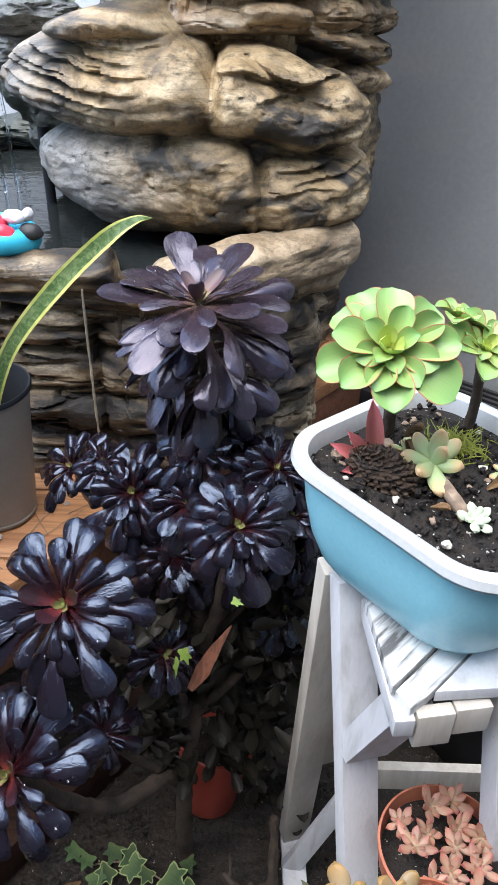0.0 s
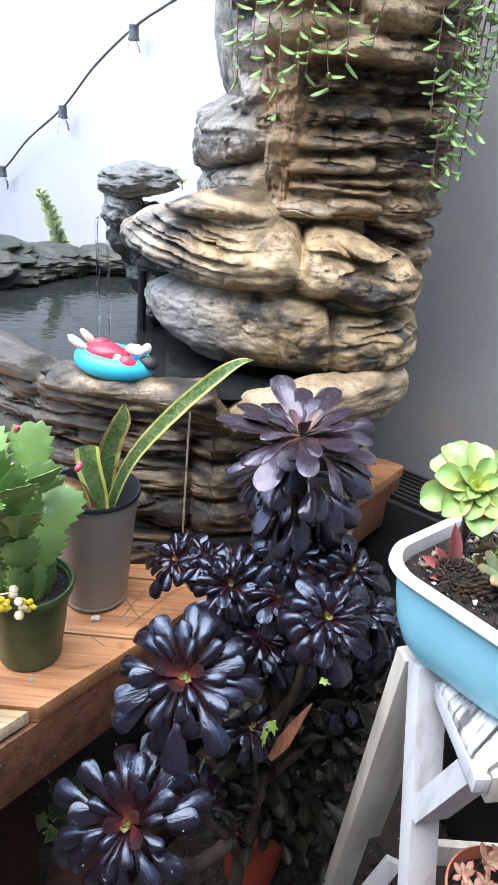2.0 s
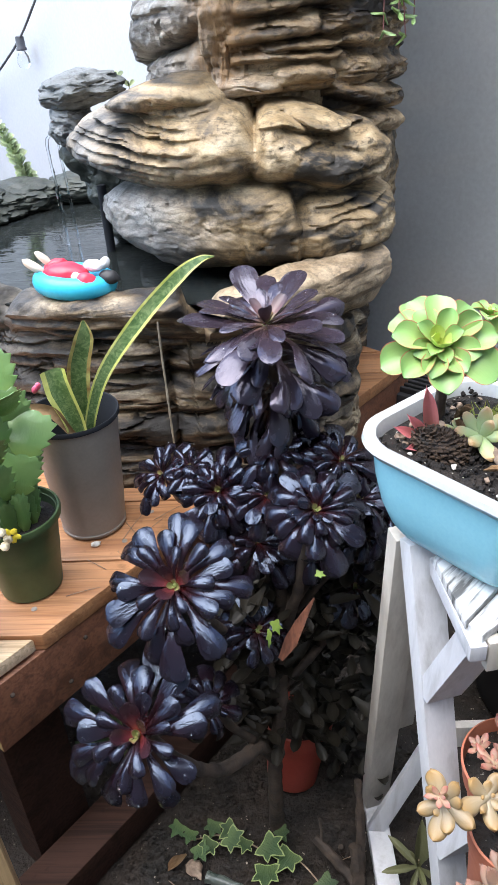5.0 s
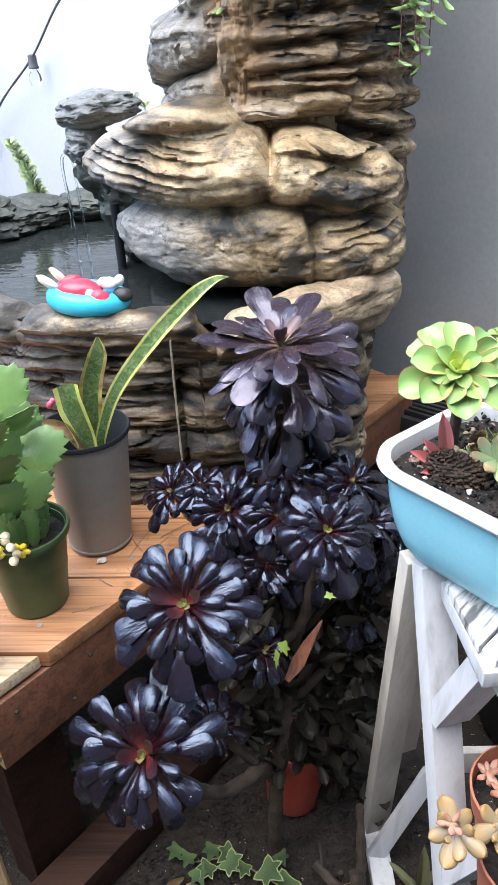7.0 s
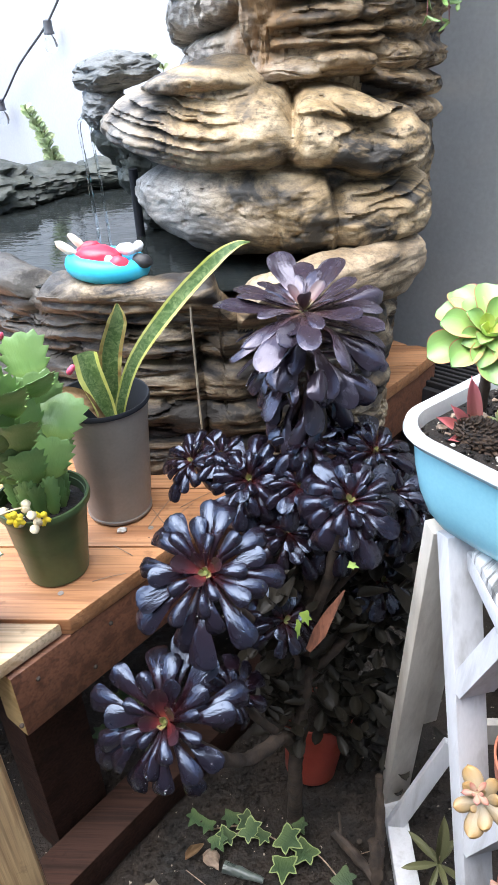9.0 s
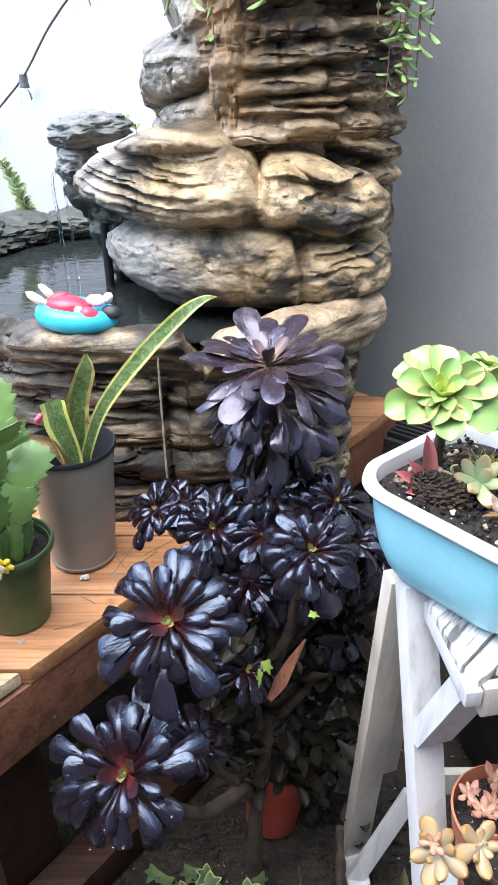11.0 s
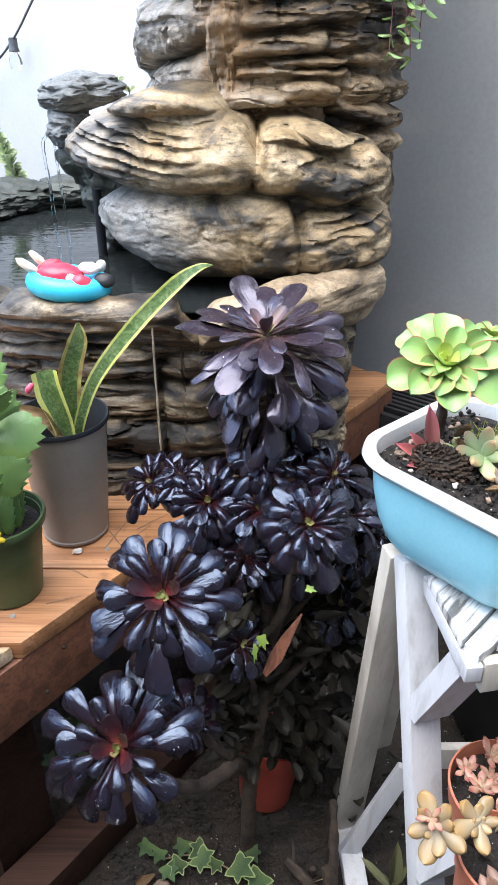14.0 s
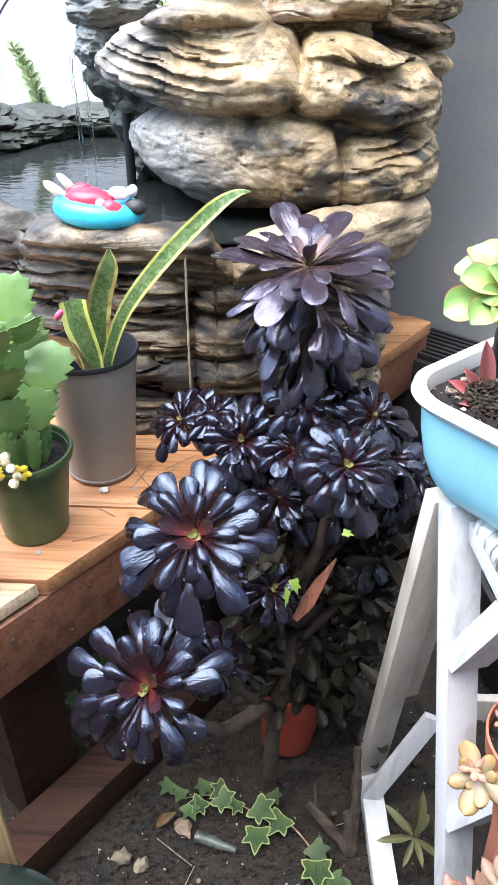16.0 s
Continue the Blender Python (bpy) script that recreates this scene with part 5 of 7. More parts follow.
HEART = [mesh_of("heart_leaf", leaf_bm(spoon(0.64, 0.36, 0.22), 8, 3, 0.04, 0.35, 0.12, 0.03), M_CORE)]
black = thing("black_aeonium", (-0.066, 0.803, 0), "tall branching black aeonium with wet glossy purple-black rosettes, planted in soil", "succulent")
TOP_AT = (-0.035, 0.966, 1.116)
MAUVE_CUP = [mesh_of("pinkish_leaf", leaf_bm(spoon(0.68, 0.22, 0.11), 9, 4, 0.03, 0.2, 0.06, 0.02), leafy("pinkish_heart_leaf", [(0.0, (0.40, 0.36, 0.13)), (0.35, (0.13, 0.06, 0.058)), (1.0, (0.055, 0.036, 0.046))], 0.42, 0.5, 0.05, 0.06))] * 2
rosette(black, TOP_AT, (-0.02, -0.17, 1), 0.142, 34, [DULL[0], DULL[2]], HEART, rng, 93, drops=1, label="dull purple rosette", cup=MAUVE_CUP, core_r=0.07, grow=0.66, steep=30, loose=13)


def dark_rosette(c, axis, size, count, low, drops=0, wetter=0, leaves=BLACK):
    rosette(black, c, axis, size, count - 6, leaves, HEART, rng, low, drops=drops, wetter=wetter, cup=CUP if size > 0.12 else leaves, core_r=0.05, grow=0.62, steep=16, loose=9)


dark_rosette((-0.188, 0.699, 0.803), (-0.10, -0.66, 0.80), 0.134, 41, 96, 4, 8)
dark_rosette((-0.252, 0.578, 0.613), (-0.12, -0.66, 0.78), 0.134, 41, 96, 4, 8)
# smaller rosettes crowded under the top one: centre, facing, size, leaves, spread, drops
for c, axis, size, count, low, drops in (
        ((-0.130, 0.895, 0.838), (-0.15, -0.62, 0.78), 0.098, 40, 92, 4), ((0.033, 0.800, 0.861), (0.10, -0.55, 0.85), 0.100, 40, 96, 4), ((-0.235, 0.951, 0.842), (-0.45, -0.45, 0.75), 0.078, 34, 100, 2),
        ((0.105, 0.862, 0.835), (0.45, -0.35, 0.85), 0.095, 34, 100, 2), ((-0.045, 0.865, 0.845), (0.0, -0.4, 0.9), 0.080, 32, 104, 3), ((0.080, 0.905, 0.885), (0.3, -0.35, 0.9), 0.090, 34, 104, 2),
        ((-0.030, 0.915, 0.905), (-0.1, -0.35, 0.9), 0.085, 34, 104, 2), ((0.020, 0.860, 0.765), (0.35, -0.4, 0.8), 0.095, 32, 112, 1), ((-0.065, 0.845, 0.765), (0.1, -0.5, 0.8), 0.090, 32, 112, 1),
        ((0.118, 0.890, 0.745), (0.4, -0.3, 0.8), 0.092, 30, 112, 1), ((0.150, 0.870, 0.800), (0.5, -0.3, 0.8), 0.080, 30, 106, 1), ((-0.180, 0.935, 0.862), (-0.2, -0.4, 0.9), 0.070, 28, 104, 1),
        ((-0.075, 0.770, 0.630), (0.3, -0.5, 0.7), 0.085, 28, 115, 0), ((-0.165, 0.705, 0.520), (0.5, -0.4, 0.7), 0.080, 26, 115, 0), ((0.105, 0.890, 0.610), (0.3, -0.4, 0.8), 0.085, 28, 115, 0)):
    dark_rosette(c, axis, size, count, low, drops, drops, SMALL_BLACK)
# older leaves hanging under the top rosette
skirt = bmesh.new()
blob(skirt, (0, 0, 0), (0.012, 0.012, 0.05), sub=2)
skirt = part("hanging_leaves", skirt, M_STEM, black, "drooping older leaves", local=True)
skirt.matrix_basis = Matrix.Translation(Vector((TOP_AT[0] + 0.004, TOP_AT[1] + 0.008, TOP_AT[2] - 0.04)) - HOME[black.name])
for i in range(84):
    f = i / 84
    m = Matrix.Translation((0, 0, 0.034 - 0.175 * f)) @ Matrix.Rotation(i * 2.4 + 0.4 + rng.uniform(-0.3, 0.3), 4, "Z") @ Matrix.Translation((0, 0.012, 0))
    m = m @ Matrix.Rotation(radians(2 - 68 * f ** 0.9 + rng.uniform(-20, 20)), 4, "X") @ Matrix.Rotation(rng.uniform(-1.1, 1.1), 4, "Y")
    ln = rng.uniform(0.105, 0.150) * (1 - 0.20 * f)
    leaf = new("leaf", DULL[(3, 2, 3, 2)[i % 4]] if f < 0.3 else DULL[(1, 3, 1, 2)[i % 4]])
    leaf.parent = skirt
    leaf.matrix_basis = m @ Matrix.Diagonal((ln * rng.uniform(0.8, 1.1), ln, ln, 1))


def limb(name, pts, r0, r1):
    part(name, tube(bmesh.new(), pts, r0, r1, 12, 7, 0.35), M_STEM, black)


limb("trunk", [(-0.066, 0.803, -0.02), (-0.064, 0.80, 0.10), (-0.060, 0.803, 0.22), (-0.045, 0.81, 0.36), (-0.035, 0.83, 0.52), (-0.03, 0.85, 0.66)], 0.0165, 0.012)
limb("branch", [(-0.062, 0.80, 0.24), (-0.085, 0.77, 0.32), (-0.118, 0.715, 0.352), (-0.165, 0.66, 0.40), (-0.215, 0.615, 0.50), (-0.245, 0.59, 0.60)], 0.015, 0.010)
limb("branch", [(-0.04, 0.82, 0.45), (-0.09, 0.80, 0.56), (-0.15, 0.745, 0.68), (-0.18, 0.71, 0.79)], 0.012, 0.009)
limb("branch", [(-0.03, 0.85, 0.66), (-0.02, 0.88, 0.80), (-0.012, 0.92, 0.95), (TOP_AT[0], TOP_AT[1] + 0.005, TOP_AT[2] - 0.01)], 0.014, 0.011)
limb("branch", [(-0.035, 0.83, 0.54), (0.0, 0.82, 0.68), (0.025, 0.81, 0.84)], 0.011, 0.009)
limb("branch", [(-0.03, 0.85, 0.66), (-0.09, 0.89, 0.75), (-0.125, 0.90, 0.82)], 0.010, 0.008)
limb("branch", [(-0.09, 0.89, 0.75), (-0.17, 0.94, 0.79), (-0.215, 0.955, 0.83)], 0.008, 0.006)
limb("branch", [(-0.03, 0.85, 0.66), (0.03, 0.88, 0.78), (0.072, 0.905, 0.875)], 0.009, 0.007)
limb("branch", [(-0.025, 0.86, 0.70), (-0.03, 0.90, 0.80), (-0.034, 0.925, 0.875)], 0.009, 0.007)
limb("branch", [(-0.03, 0.84, 0.60), (0.0, 0.85, 0.68), (0.018, 0.86, 0.745)], 0.008, 0.006)
limb("branch", [(-0.035, 0.83, 0.55), (-0.05, 0.845, 0.64), (-0.059, 0.85, 0.705)], 0.008, 0.006)
limb("branch", [(-0.02, 0.85, 0.58), (0.06, 0.885, 0.66), (0.112, 0.905, 0.725)], 0.008, 0.006)
limb("branch", [(-0.02, 0.85, 0.6), (0.05, 0.86, 0.72), (0.10, 0.865, 0.82)], 0.010, 0.008)
limb("branch", [(0.06, 0.885, 0.66), (0.12, 0.88, 0.72), (0.145, 0.872, 0.79)], 0.007, 0.006)
limb("branch", [(-0.09, 0.89, 0.75), (-0.15, 0.925, 0.80), (-0.178, 0.935, 0.855)], 0.007, 0.006)
limb("branch", [(-0.045, 0.81, 0.42), (-0.06, 0.79, 0.53), (-0.074, 0.772, 0.62)], 0.009, 0.007)
limb("branch", [(-0.085, 0.77, 0.32), (-0.13, 0.735, 0.42), (-0.163, 0.707, 0.51)], 0.009, 0.007)
limb("branch", [(-0.04, 0.82, 0.42), (0.04, 0.86, 0.50), (0.10, 0.89, 0.60)], 0.010, 0.008)

def leaf_at(mesh, parent, p, toward, size, face=None, wide=1.0, name="leaf"):
    """A leaf object with its base at p (world), pointing toward; face: the way that its upper side looks."""
    y = Vector(toward).normalized()
    f = Vector(face or (0, 0, 1))
    z = f - y * f.dot(y)
    z = z.normalized() if z.length > 1e-3 else y.orthogonal().normalized()
    x = y.cross(z)
    m = Matrix((x, y, z)).transposed().to_4x4()
    ob = new(name, mesh)
    ob.parent = parent
    ob.matrix_basis = Matrix.Translation(Vector(p) - HOME[parent.name]) @ m @ Matrix.Diagonal((size * wide, size, size, 1))
    return ob


def ribbon(pts, halves, face, thick=0.0016, cup=0.25, per=5):
    """A long strap leaf along pts with a coloured margin; face: the way that its upper side looks."""
    line = spline(pts, per)
    bm = bmesh.new()
    top, low = [], []
    for i, p in enumerate(line):
        s = i / (len(line) - 1)
        q = s * (len(halves) - 1)
        k = min(int(q), len(halves) - 2)
        w = halves[k] + (halves[k + 1] - halves[k]) * (q - k)
        d = (line[min(i + 1, len(line) - 1)] - line[max(i - 1, 0)]).normalized()
        f = Vector(face)
        f = (f - d * f.dot(d)).normalized()
        x = d.cross(f)
        us = [-1, -0.68, -0.36, 0, 0.36, 0.68, 1]
        wave = 0.06 * w * math.sin(s * 17)
        top.append([bm.verts.new(p + x * w * u + f * (cup * w * u * u + thick * (1 - u * u) + wave * u)) for u in us])
        low.append([bm.verts.new(p + x * w * u + f * (cup * w * u * u - thick * (1 - u * u) - 0.0004 + wave * u)) for u in us])
    n = 6
    for g in (top, low):
        for a, b in zip(g, g[1:]):
            for j in range(n):
                f = bm.faces.new((a[j], a[j + 1], b[j + 1], b[j]))
                f.material_index = 1 if j in (0, n - 1) else 0
    for i in range(len(top) - 1):
        for j in (0, n):
            f = bm.faces.new((top[i][j], top[i + 1][j], low[i + 1][j], low[i][j]))
            f.material_index = 1
    return bm


# ---- snake plant ----
part("leaf", ribbon([(-0.385, 1.03, 0.865), (-0.372, 1.03, 0.925), (-0.338, 1.05, 1.004), (-0.268, 1.09, 1.086), (-0.195, 1.13, 1.150), (-0.155, 1.16, 1.170), (-0.131, 1.178, 1.169)],
                    [0.009, 0.0105, 0.0125, 0.0145, 0.013, 0.007, 0.001], (0.5, -0.6, 0.62)), [M_SNAKE, M_SNAKE_EDGE], grey_pot, "long arching green leaf with yellow margins")
part("leaf", ribbon([(-0.398, 1.06, 0.865), (-0.396, 1.06, 0.93), (-0.385, 1.055, 1.01), (-0.362, 1.05, 1.075), (-0.358, 1.05, 1.106)],
                    [0.016, 0.019, 0.021, 0.017, 0.003], (0.25, -0.95, 0.2)), [M_SNAKE, M_BROWN_EDGE], grey_pot, "upright leaf with browned tip")
part("leaf", ribbon([(-0.392, 1.02, 0.865), (-0.400, 1.02, 0.93), (-0.414, 1.02, 0.985), (-0.420, 1.025, 1.028)],
                    [0.015, 0.019, 0.023, 0.022], (0.1, -0.9, 0.4), cup=0.8), [M_SNAKE, M_SNAKE_EDGE], grey_pot, "cut folded leaf")
part("dry_leaf", ribbon([(-0.405, 1.01, 0.90), (-0.428, 1.0, 0.948), (-0.455, 0.99, 0.965), (-0.478, 0.985, 0.968)], [0.006, 0.010, 0.010, 0.005], (0, -0.7, 0.7), cup=0.8), [M_DRY, M_DRY], grey_pot, "curled dry brown leaf")

# ---- holiday cactus ----
def pad_bm(curl):
    """A flat toothed stem joint, one unit long, with a raised midrib."""
    half = [(0.10, 0.0), (0.20, 0.07), (0.31, 0.20), (0.25, 0.235), (0.39, 0.41), (0.31, 0.445), (0.42, 0.63), (0.325, 0.66), (0.40, 0.84), (0.29, 0.86), (0.25, 0.99), (0.13, 0.935), (0.05, 0.99)]
    ring = half + [(-x, y) for x, y in reversed(half)]
    bm = bmesh.new()

    def lay(s, up):
        out = []
        for x, y in ring:
            px, py = x * s, 0.5 + (y - 0.5) * (s * 0.5 + 0.5)
            out.append(bm.verts.new((px, py, curl * (py * py) - 0.25 * abs(px) * abs(px) + up)))
        return out
    n = len(ring)
    edge = lay(1.0, 0.0)
    for sign in (1, -1):
        a = lay(0.86, 0.018 * sign)
        b = lay(0.16, 0.040 * sign)
        for k in range(n):
            q = (k + 1) % n
            bm.faces.new((edge[k], edge[q], a[q], a[k]))
            bm.faces.new((a[k], a[q], b[q], b[k]))
        bm.faces.new(b)
    return bm


PADS = [mesh_of("cactus_pad", pad_bm(c), M_PAD) for c in (0.10, -0.14, 0.24)]
prng = random.Random(11)
gp = Vector((-0.492, 0.868, TOP + 0.145))
# arching chains of joints: bearing of the lean, first tilt, joints; the nearest hang over the pot's far side
for k in range(26):
    az = prng.gauss(3.5, 0.75) if k % 3 else prng.uniform(0, 6.28)
    p = gp + Vector((0.048 * math.cos(k * 2.4), 0.048 * math.sin(k * 2.4), 0.0)) * (0.35 + 0.65 * prng.random())
    tilt = radians(prng.uniform(-4, 12))
    turn = prng.uniform(9, 24)
    face = Vector((prng.uniform(-0.1, 0.55), -1, prng.uniform(0.25, 0.75)))
    for j in range(prng.choice((3, 4, 5, 5))):
        d = Vector((math.cos(az) * math.sin(tilt), math.sin(az) * math.sin(tilt), math.cos(tilt)))
        size = prng.uniform(0.072, 0.094)
        leaf_at(PADS[prng.randrange(3)], green_pot, p, d, size, face, prng.uniform(0.40, 0.52) if j < 1 else prng.uniform(0.95, 1.25), "stem_joint")
        p = p + d * size * 0.88
        tilt += radians(turn + prng.uniform(-8, 10))
        az += prng.uniform(-0.35, 0.35)
        if p.z > 1.055 or p.x > -0.432:
            break
for p in ((-0.396, 0.87, 1.07), (-0.488, 0.85, 1.135), (-0.393, 0.85, 1.075), (-0.53, 0.80, 0.937)):
    bm = bmesh.new()
    blob(bm, p, (0.005, 0.005, 0.009), (20, 30, 0), 2)
    part("bud", bm, M_PINK, green_pot, "pink flower bud")

# ---- echeveria in the square pot ----
ECHE = [mesh_of("pale_leaf", leaf_bm(spoon(0.68, 0.22, 0.10), 8, 3, 0.07, 0.25, 0.12, 0.05), M_PALE)]
rosette(red_pot, (-0.590, 0.705, 0.815), (0.25, -0.35, 0.9), 0.085, 26, ECHE, ECHE, rng, 80, core=M_PALE)
bm = lathe(bmesh.new(), [(0.05, 0.112), (0.05, 0.118), (0.002, 0.12)], square_c, 24)
part("soil", bm, M_MIX, red_pot)
stalk = tube(bmesh.new(), [(-0.585, 0.70, 0.82), (-0.55, 0.74, 0.86), (-0.52, 0.775, 0.862), (-0.494, 0.787, 0.864)], 0.0022, 0.0014)
part("flower_stalk", stalk, M_CREAM, red_pot)
for k in range(11):
    p = Vector((-0.494, 0.785, 0.858)) + Vector((prng.uniform(-0.032, 0.032), prng.uniform(-0.012, 0.012), prng.uniform(-0.034, 0.028)))
    bm = bmesh.new()
    if k < 3:
        for j in range(5):
            a = j * 1.2566 + k
            blob(bm, p + Vector((0.009 * math.cos(a), -0.004, 0.009 * math.sin(a))), (0.0080, 0.0040, 0.0062), (0, -math.degrees(a), 0), 1)
        part("flower", bm, M_YELLOW, red_pot, "small yellow flower")
    else:
        blob(bm, p, (0.0082, 0.007, 0.0088), (10 * k, 20, 0), 2, 0.2)
        part("bud", bm, M_CREAM, red_pot, "cream and pink bud")


# ---- dish succulents ----
LIME = [mesh_of("lime_leaf", leaf_bm(spoon(0.70, w, 0.13), 12, 9, 0.05, c, b, 0.035, edge=1, droop=d), [M_LIME, M_PINK_EDGE]) for w, c, b, d in ((0.30, 0.32, 0.10, 30), (0.325, 0.26, 0.0, 45), (0.29, 0.40, 0.16, 20))]
for me in LIME:
    for f in me.polygons:
        if f.material_index == 1 and f.center.y < 0.35:
            f.material_index = 0
LIME_IN = [mesh_of("lime_heart_leaf", leaf_bm(spoon(0.62, 0.36, 0.18), 8, 3, 0.05, 0.5, 0.25, 0.03), M_LIME_HEART)]
LIME_AT = (0.186, 0.706, 1.182)
rosette(dish, LIME_AT, (-0.04, -0.66, 0.76), 0.076, 27, LIME, LIME_IN, rng, 96, grow=0.7, steep=24, wide=1.05, loose=8, cup=LIME_IN * 3, core_r=0.08, core=M_LIME_HEART, label="lime green rosette with rosy leaf edges")
rosette(dish, (0.305, 0.785, 1.150), (0.2, -0.5, 0.85), 0.056, 20, LIME, LIME_IN, rng, 82, core=M_LIME_HEART, label="smaller lime green rosette")
rosette(dish, (0.280, 0.812, 1.172), (0.25, 0.1, 0.9), 0.044, 14, LIME, LIME_IN, rng, 80, core=M_LIME_HEART, label="small lime green rosette")
part("stem", tube(bmesh.new(), [(0.208, 0.775, 1.02), (0.208, 0.765, 1.09), (0.190, 0.718, 1.185)], 0.008, 0.007, 10, 6, 0.3), M_STEM, dish)
part("stem", tube(bmesh.new(), [(0.31, 0.80, 1.02), (0.312, 0.795, 1.08), (0.306, 0.788, 1.14)], 0.007, 0.006, 10, 6, 0.3), M_STEM, dish)
POINTED = [mesh_of("pointed_leaf", leaf_bm(spoon(0.45, 0.135, 0.09), 9, 3, 0.06, 0.45, 0.06, 0.10), M_RED_LEAF)]
for d, s in (((-0.85, -0.05, 0.52), 0.060), ((-0.80, -0.55, 0.25), 0.050), ((-0.12, 0.25, 1.0), 0.078), ((-0.55, 0.0, 0.75), 0.058)):
    leaf_at(POINTED[0], dish, (0.190, 0.716, 1.030), d, s, (0, -0.7, 0.7))
# lying cone with rows of scales
cone = bmesh.new()
blob(cone, (0, 0, 0), (0.030, 0.020, 0.020), sub=3)
for i in range(300):
    f = (i + 0.5) / 300
    u = -1 + 2 * f
    rad = math.sqrt(max(0, 1 - u * u))
    a = i * 2.39996
    n = Vector((u * 0.7 + prng.uniform(0.1, 0.7), rad * math.cos(a), rad * math.sin(a))).normalized()
    p = Vector((0.032 * u, 0.022 * rad * math.cos(a), 0.022 * rad * math.sin(a)))
    m = Matrix.Translation(p) @ n.to_track_quat("Z", "X").to_matrix().to_4x4()
    made = bmesh.ops.create_cube(cone, size=1.0, matrix=m @ Matrix.Diagonal((0.0016 * prng.uniform(0.7, 1.3), 0.0052 * prng.uniform(0.4, 1.4), 0.0065 * prng.uniform(0.3, 1.9), 1)))["verts"]
cob = part("cone", cone, M_CONE, dish, "dark dry cone half buried", local=True, smooth=False)
cob.matrix_basis = Matrix.Translation(Vector((0.197, 0.690, 1.043)) - HOME[dish.name]) @ Euler((0.2, 0.1, radians(-32))).to_matrix().to_4x4() @ Matrix.Diagonal((1.25, 1.15, 1.1, 1))
PLUMP = mesh_of("plump_leaf", leaf_bm(spoon(0.58, 0.22, 0.09), 9, 4, 0.20, 0.0, 0.04, 0.0), M_JELLY)
for d, s in (((-0.9, -0.1, 0.4), 0.036), ((-0.5, -0.75, 0.25), 0.038), ((0.05, -0.95, -0.1), 0.044), ((0.6, -0.6, 0.4), 0.036), ((0.1, 0.1, 1.0), 0.040), ((0.65, 0.3, 0.6), 0.036), ((-0.5, 0.5, 0.7), 0.036), ((0.2, -0.4, 0.9), 0.034)):
    leaf_at(PLUMP, dish, (0.248, 0.692, 1.054), d, s * 1.12, (0, -0.6, 0.8))
part("rhizome", tube(bmesh.new(), [(0.250, 0.684, 1.046), (0.256, 0.662, 1.048), (0.262, 0.638, 1.048), (0.274, 0.620, 1.040)], 0.0085, 0.007, 10, 6, 0.6), M_TWIG, dish, "knobby tan rootstock")
PLUMP_PALE = mesh_of("pale_plump_leaf", leaf_bm(spoon(0.62, 0.30, 0.12), 7, 3, 0.2, 0.0, 0.06, 0.05), M_PALE)
rosette(dish, (0.279, 0.612, 1.046), (0.05, -0.4, 0.9), 0.022, 14, [PLUMP_PALE], [PLUMP_PALE], rng, 80, core=M_PALE, label="tiny pale green rosette")
for x, y in ((0.226, 0.735), (0.33, 0.70), (0.35, 0.66)):
    rosette(dish, (x, y, 1.043), (0.05, -0.3, 0.9), 0.020, 12, [PLUMP], [PLUMP], rng, 80, core=M_JELLY, label="tiny green rosette")
moss = bmesh.new()
for _ in range(240):
    x, y = prng.gauss(0.287, 0.016), prng.gauss(0.748, 0.013)
    tube(moss, [(x, y, 1.030), (x + prng.uniform(-0.008, 0.008), y + prng.uniform(-0.008, 0.008), 1.044), (x + prng.uniform(-0.014, 0.014), y + prng.uniform(-0.014, 0.014), 1.040 + prng.uniform(0, 0.022))], 0.0009, 0.0005, 4, 2)
part("moss", moss, M_MOSS, dish, "yellow-green moss tuft")["kind"] = "stuff"
ax, ay = Vector((0.66, -0.75)).normalized(), Vector((0.75, 0.66)).normalized()
for k in range(70):
    q = Vector(DISH_C) + ax * prng.uniform(-0.12, 0.115) + ay * prng.uniform(-0.10, 0.10)
    bm = bmesh.new()
    s = prng.uniform(0.003, 0.0085)
    blob(bm, (q.x, q.y, 1.041), (s, s * prng.uniform(0.6, 1), s * 0.6), (0, 0, prng.uniform(0, 180)), 2, 0.5, 9, k)
    part("pebble", bm, (M_PEBBLE_PALE, M_TWIG, M_MIX, M_TWIG, M_MIX)[k % 5], dish)
crumbs = bmesh.new()
for k in range(420):
    q = Vector(DISH_C) + ax * prng.uniform(-0.128, 0.128) + ay * prng.uniform(-0.108, 0.108)
    s = prng.uniform(0.0015, 0.006)
    blob(crumbs, (q.x, q.y, 1.040 + s * 0.3), (s, s * prng.uniform(0.5, 1), s * 0.7), (0, 20 * (k % 5), k), 1, 0.3, 9, k)
part("loose_soil", crumbs, M_MIX, dish, "loose dark soil crumbs")["kind"] = "stuff"
DRYL = mesh_of("dry_leaf", leaf_bm(spoon(0.5, 0.2, 0.05), 7, 3, 0.008, 0.8, 0.25, 0.1), M_DRY)
for p, d, s in (((0.225, 0.745, 1.055), (0.3, -0.4, 0.30), 0.035), ((0.238, 0.632, 1.042), (0.6, -0.4, 0.1), 0.022), ((0.305, 0.67, 1.040), (0.8, 0.3, 0.2), 0.035), ((0.232, 0.715, 1.040), (-0.2, 0.8, 0.15), 0.03)):
    leaf_at(DRYL, dish, p, d, s, (0.2, -0.3, 1), name="dry_leaf")

# ---- pots on the stand ----
TP = (0.297, 0.500, 0.484)
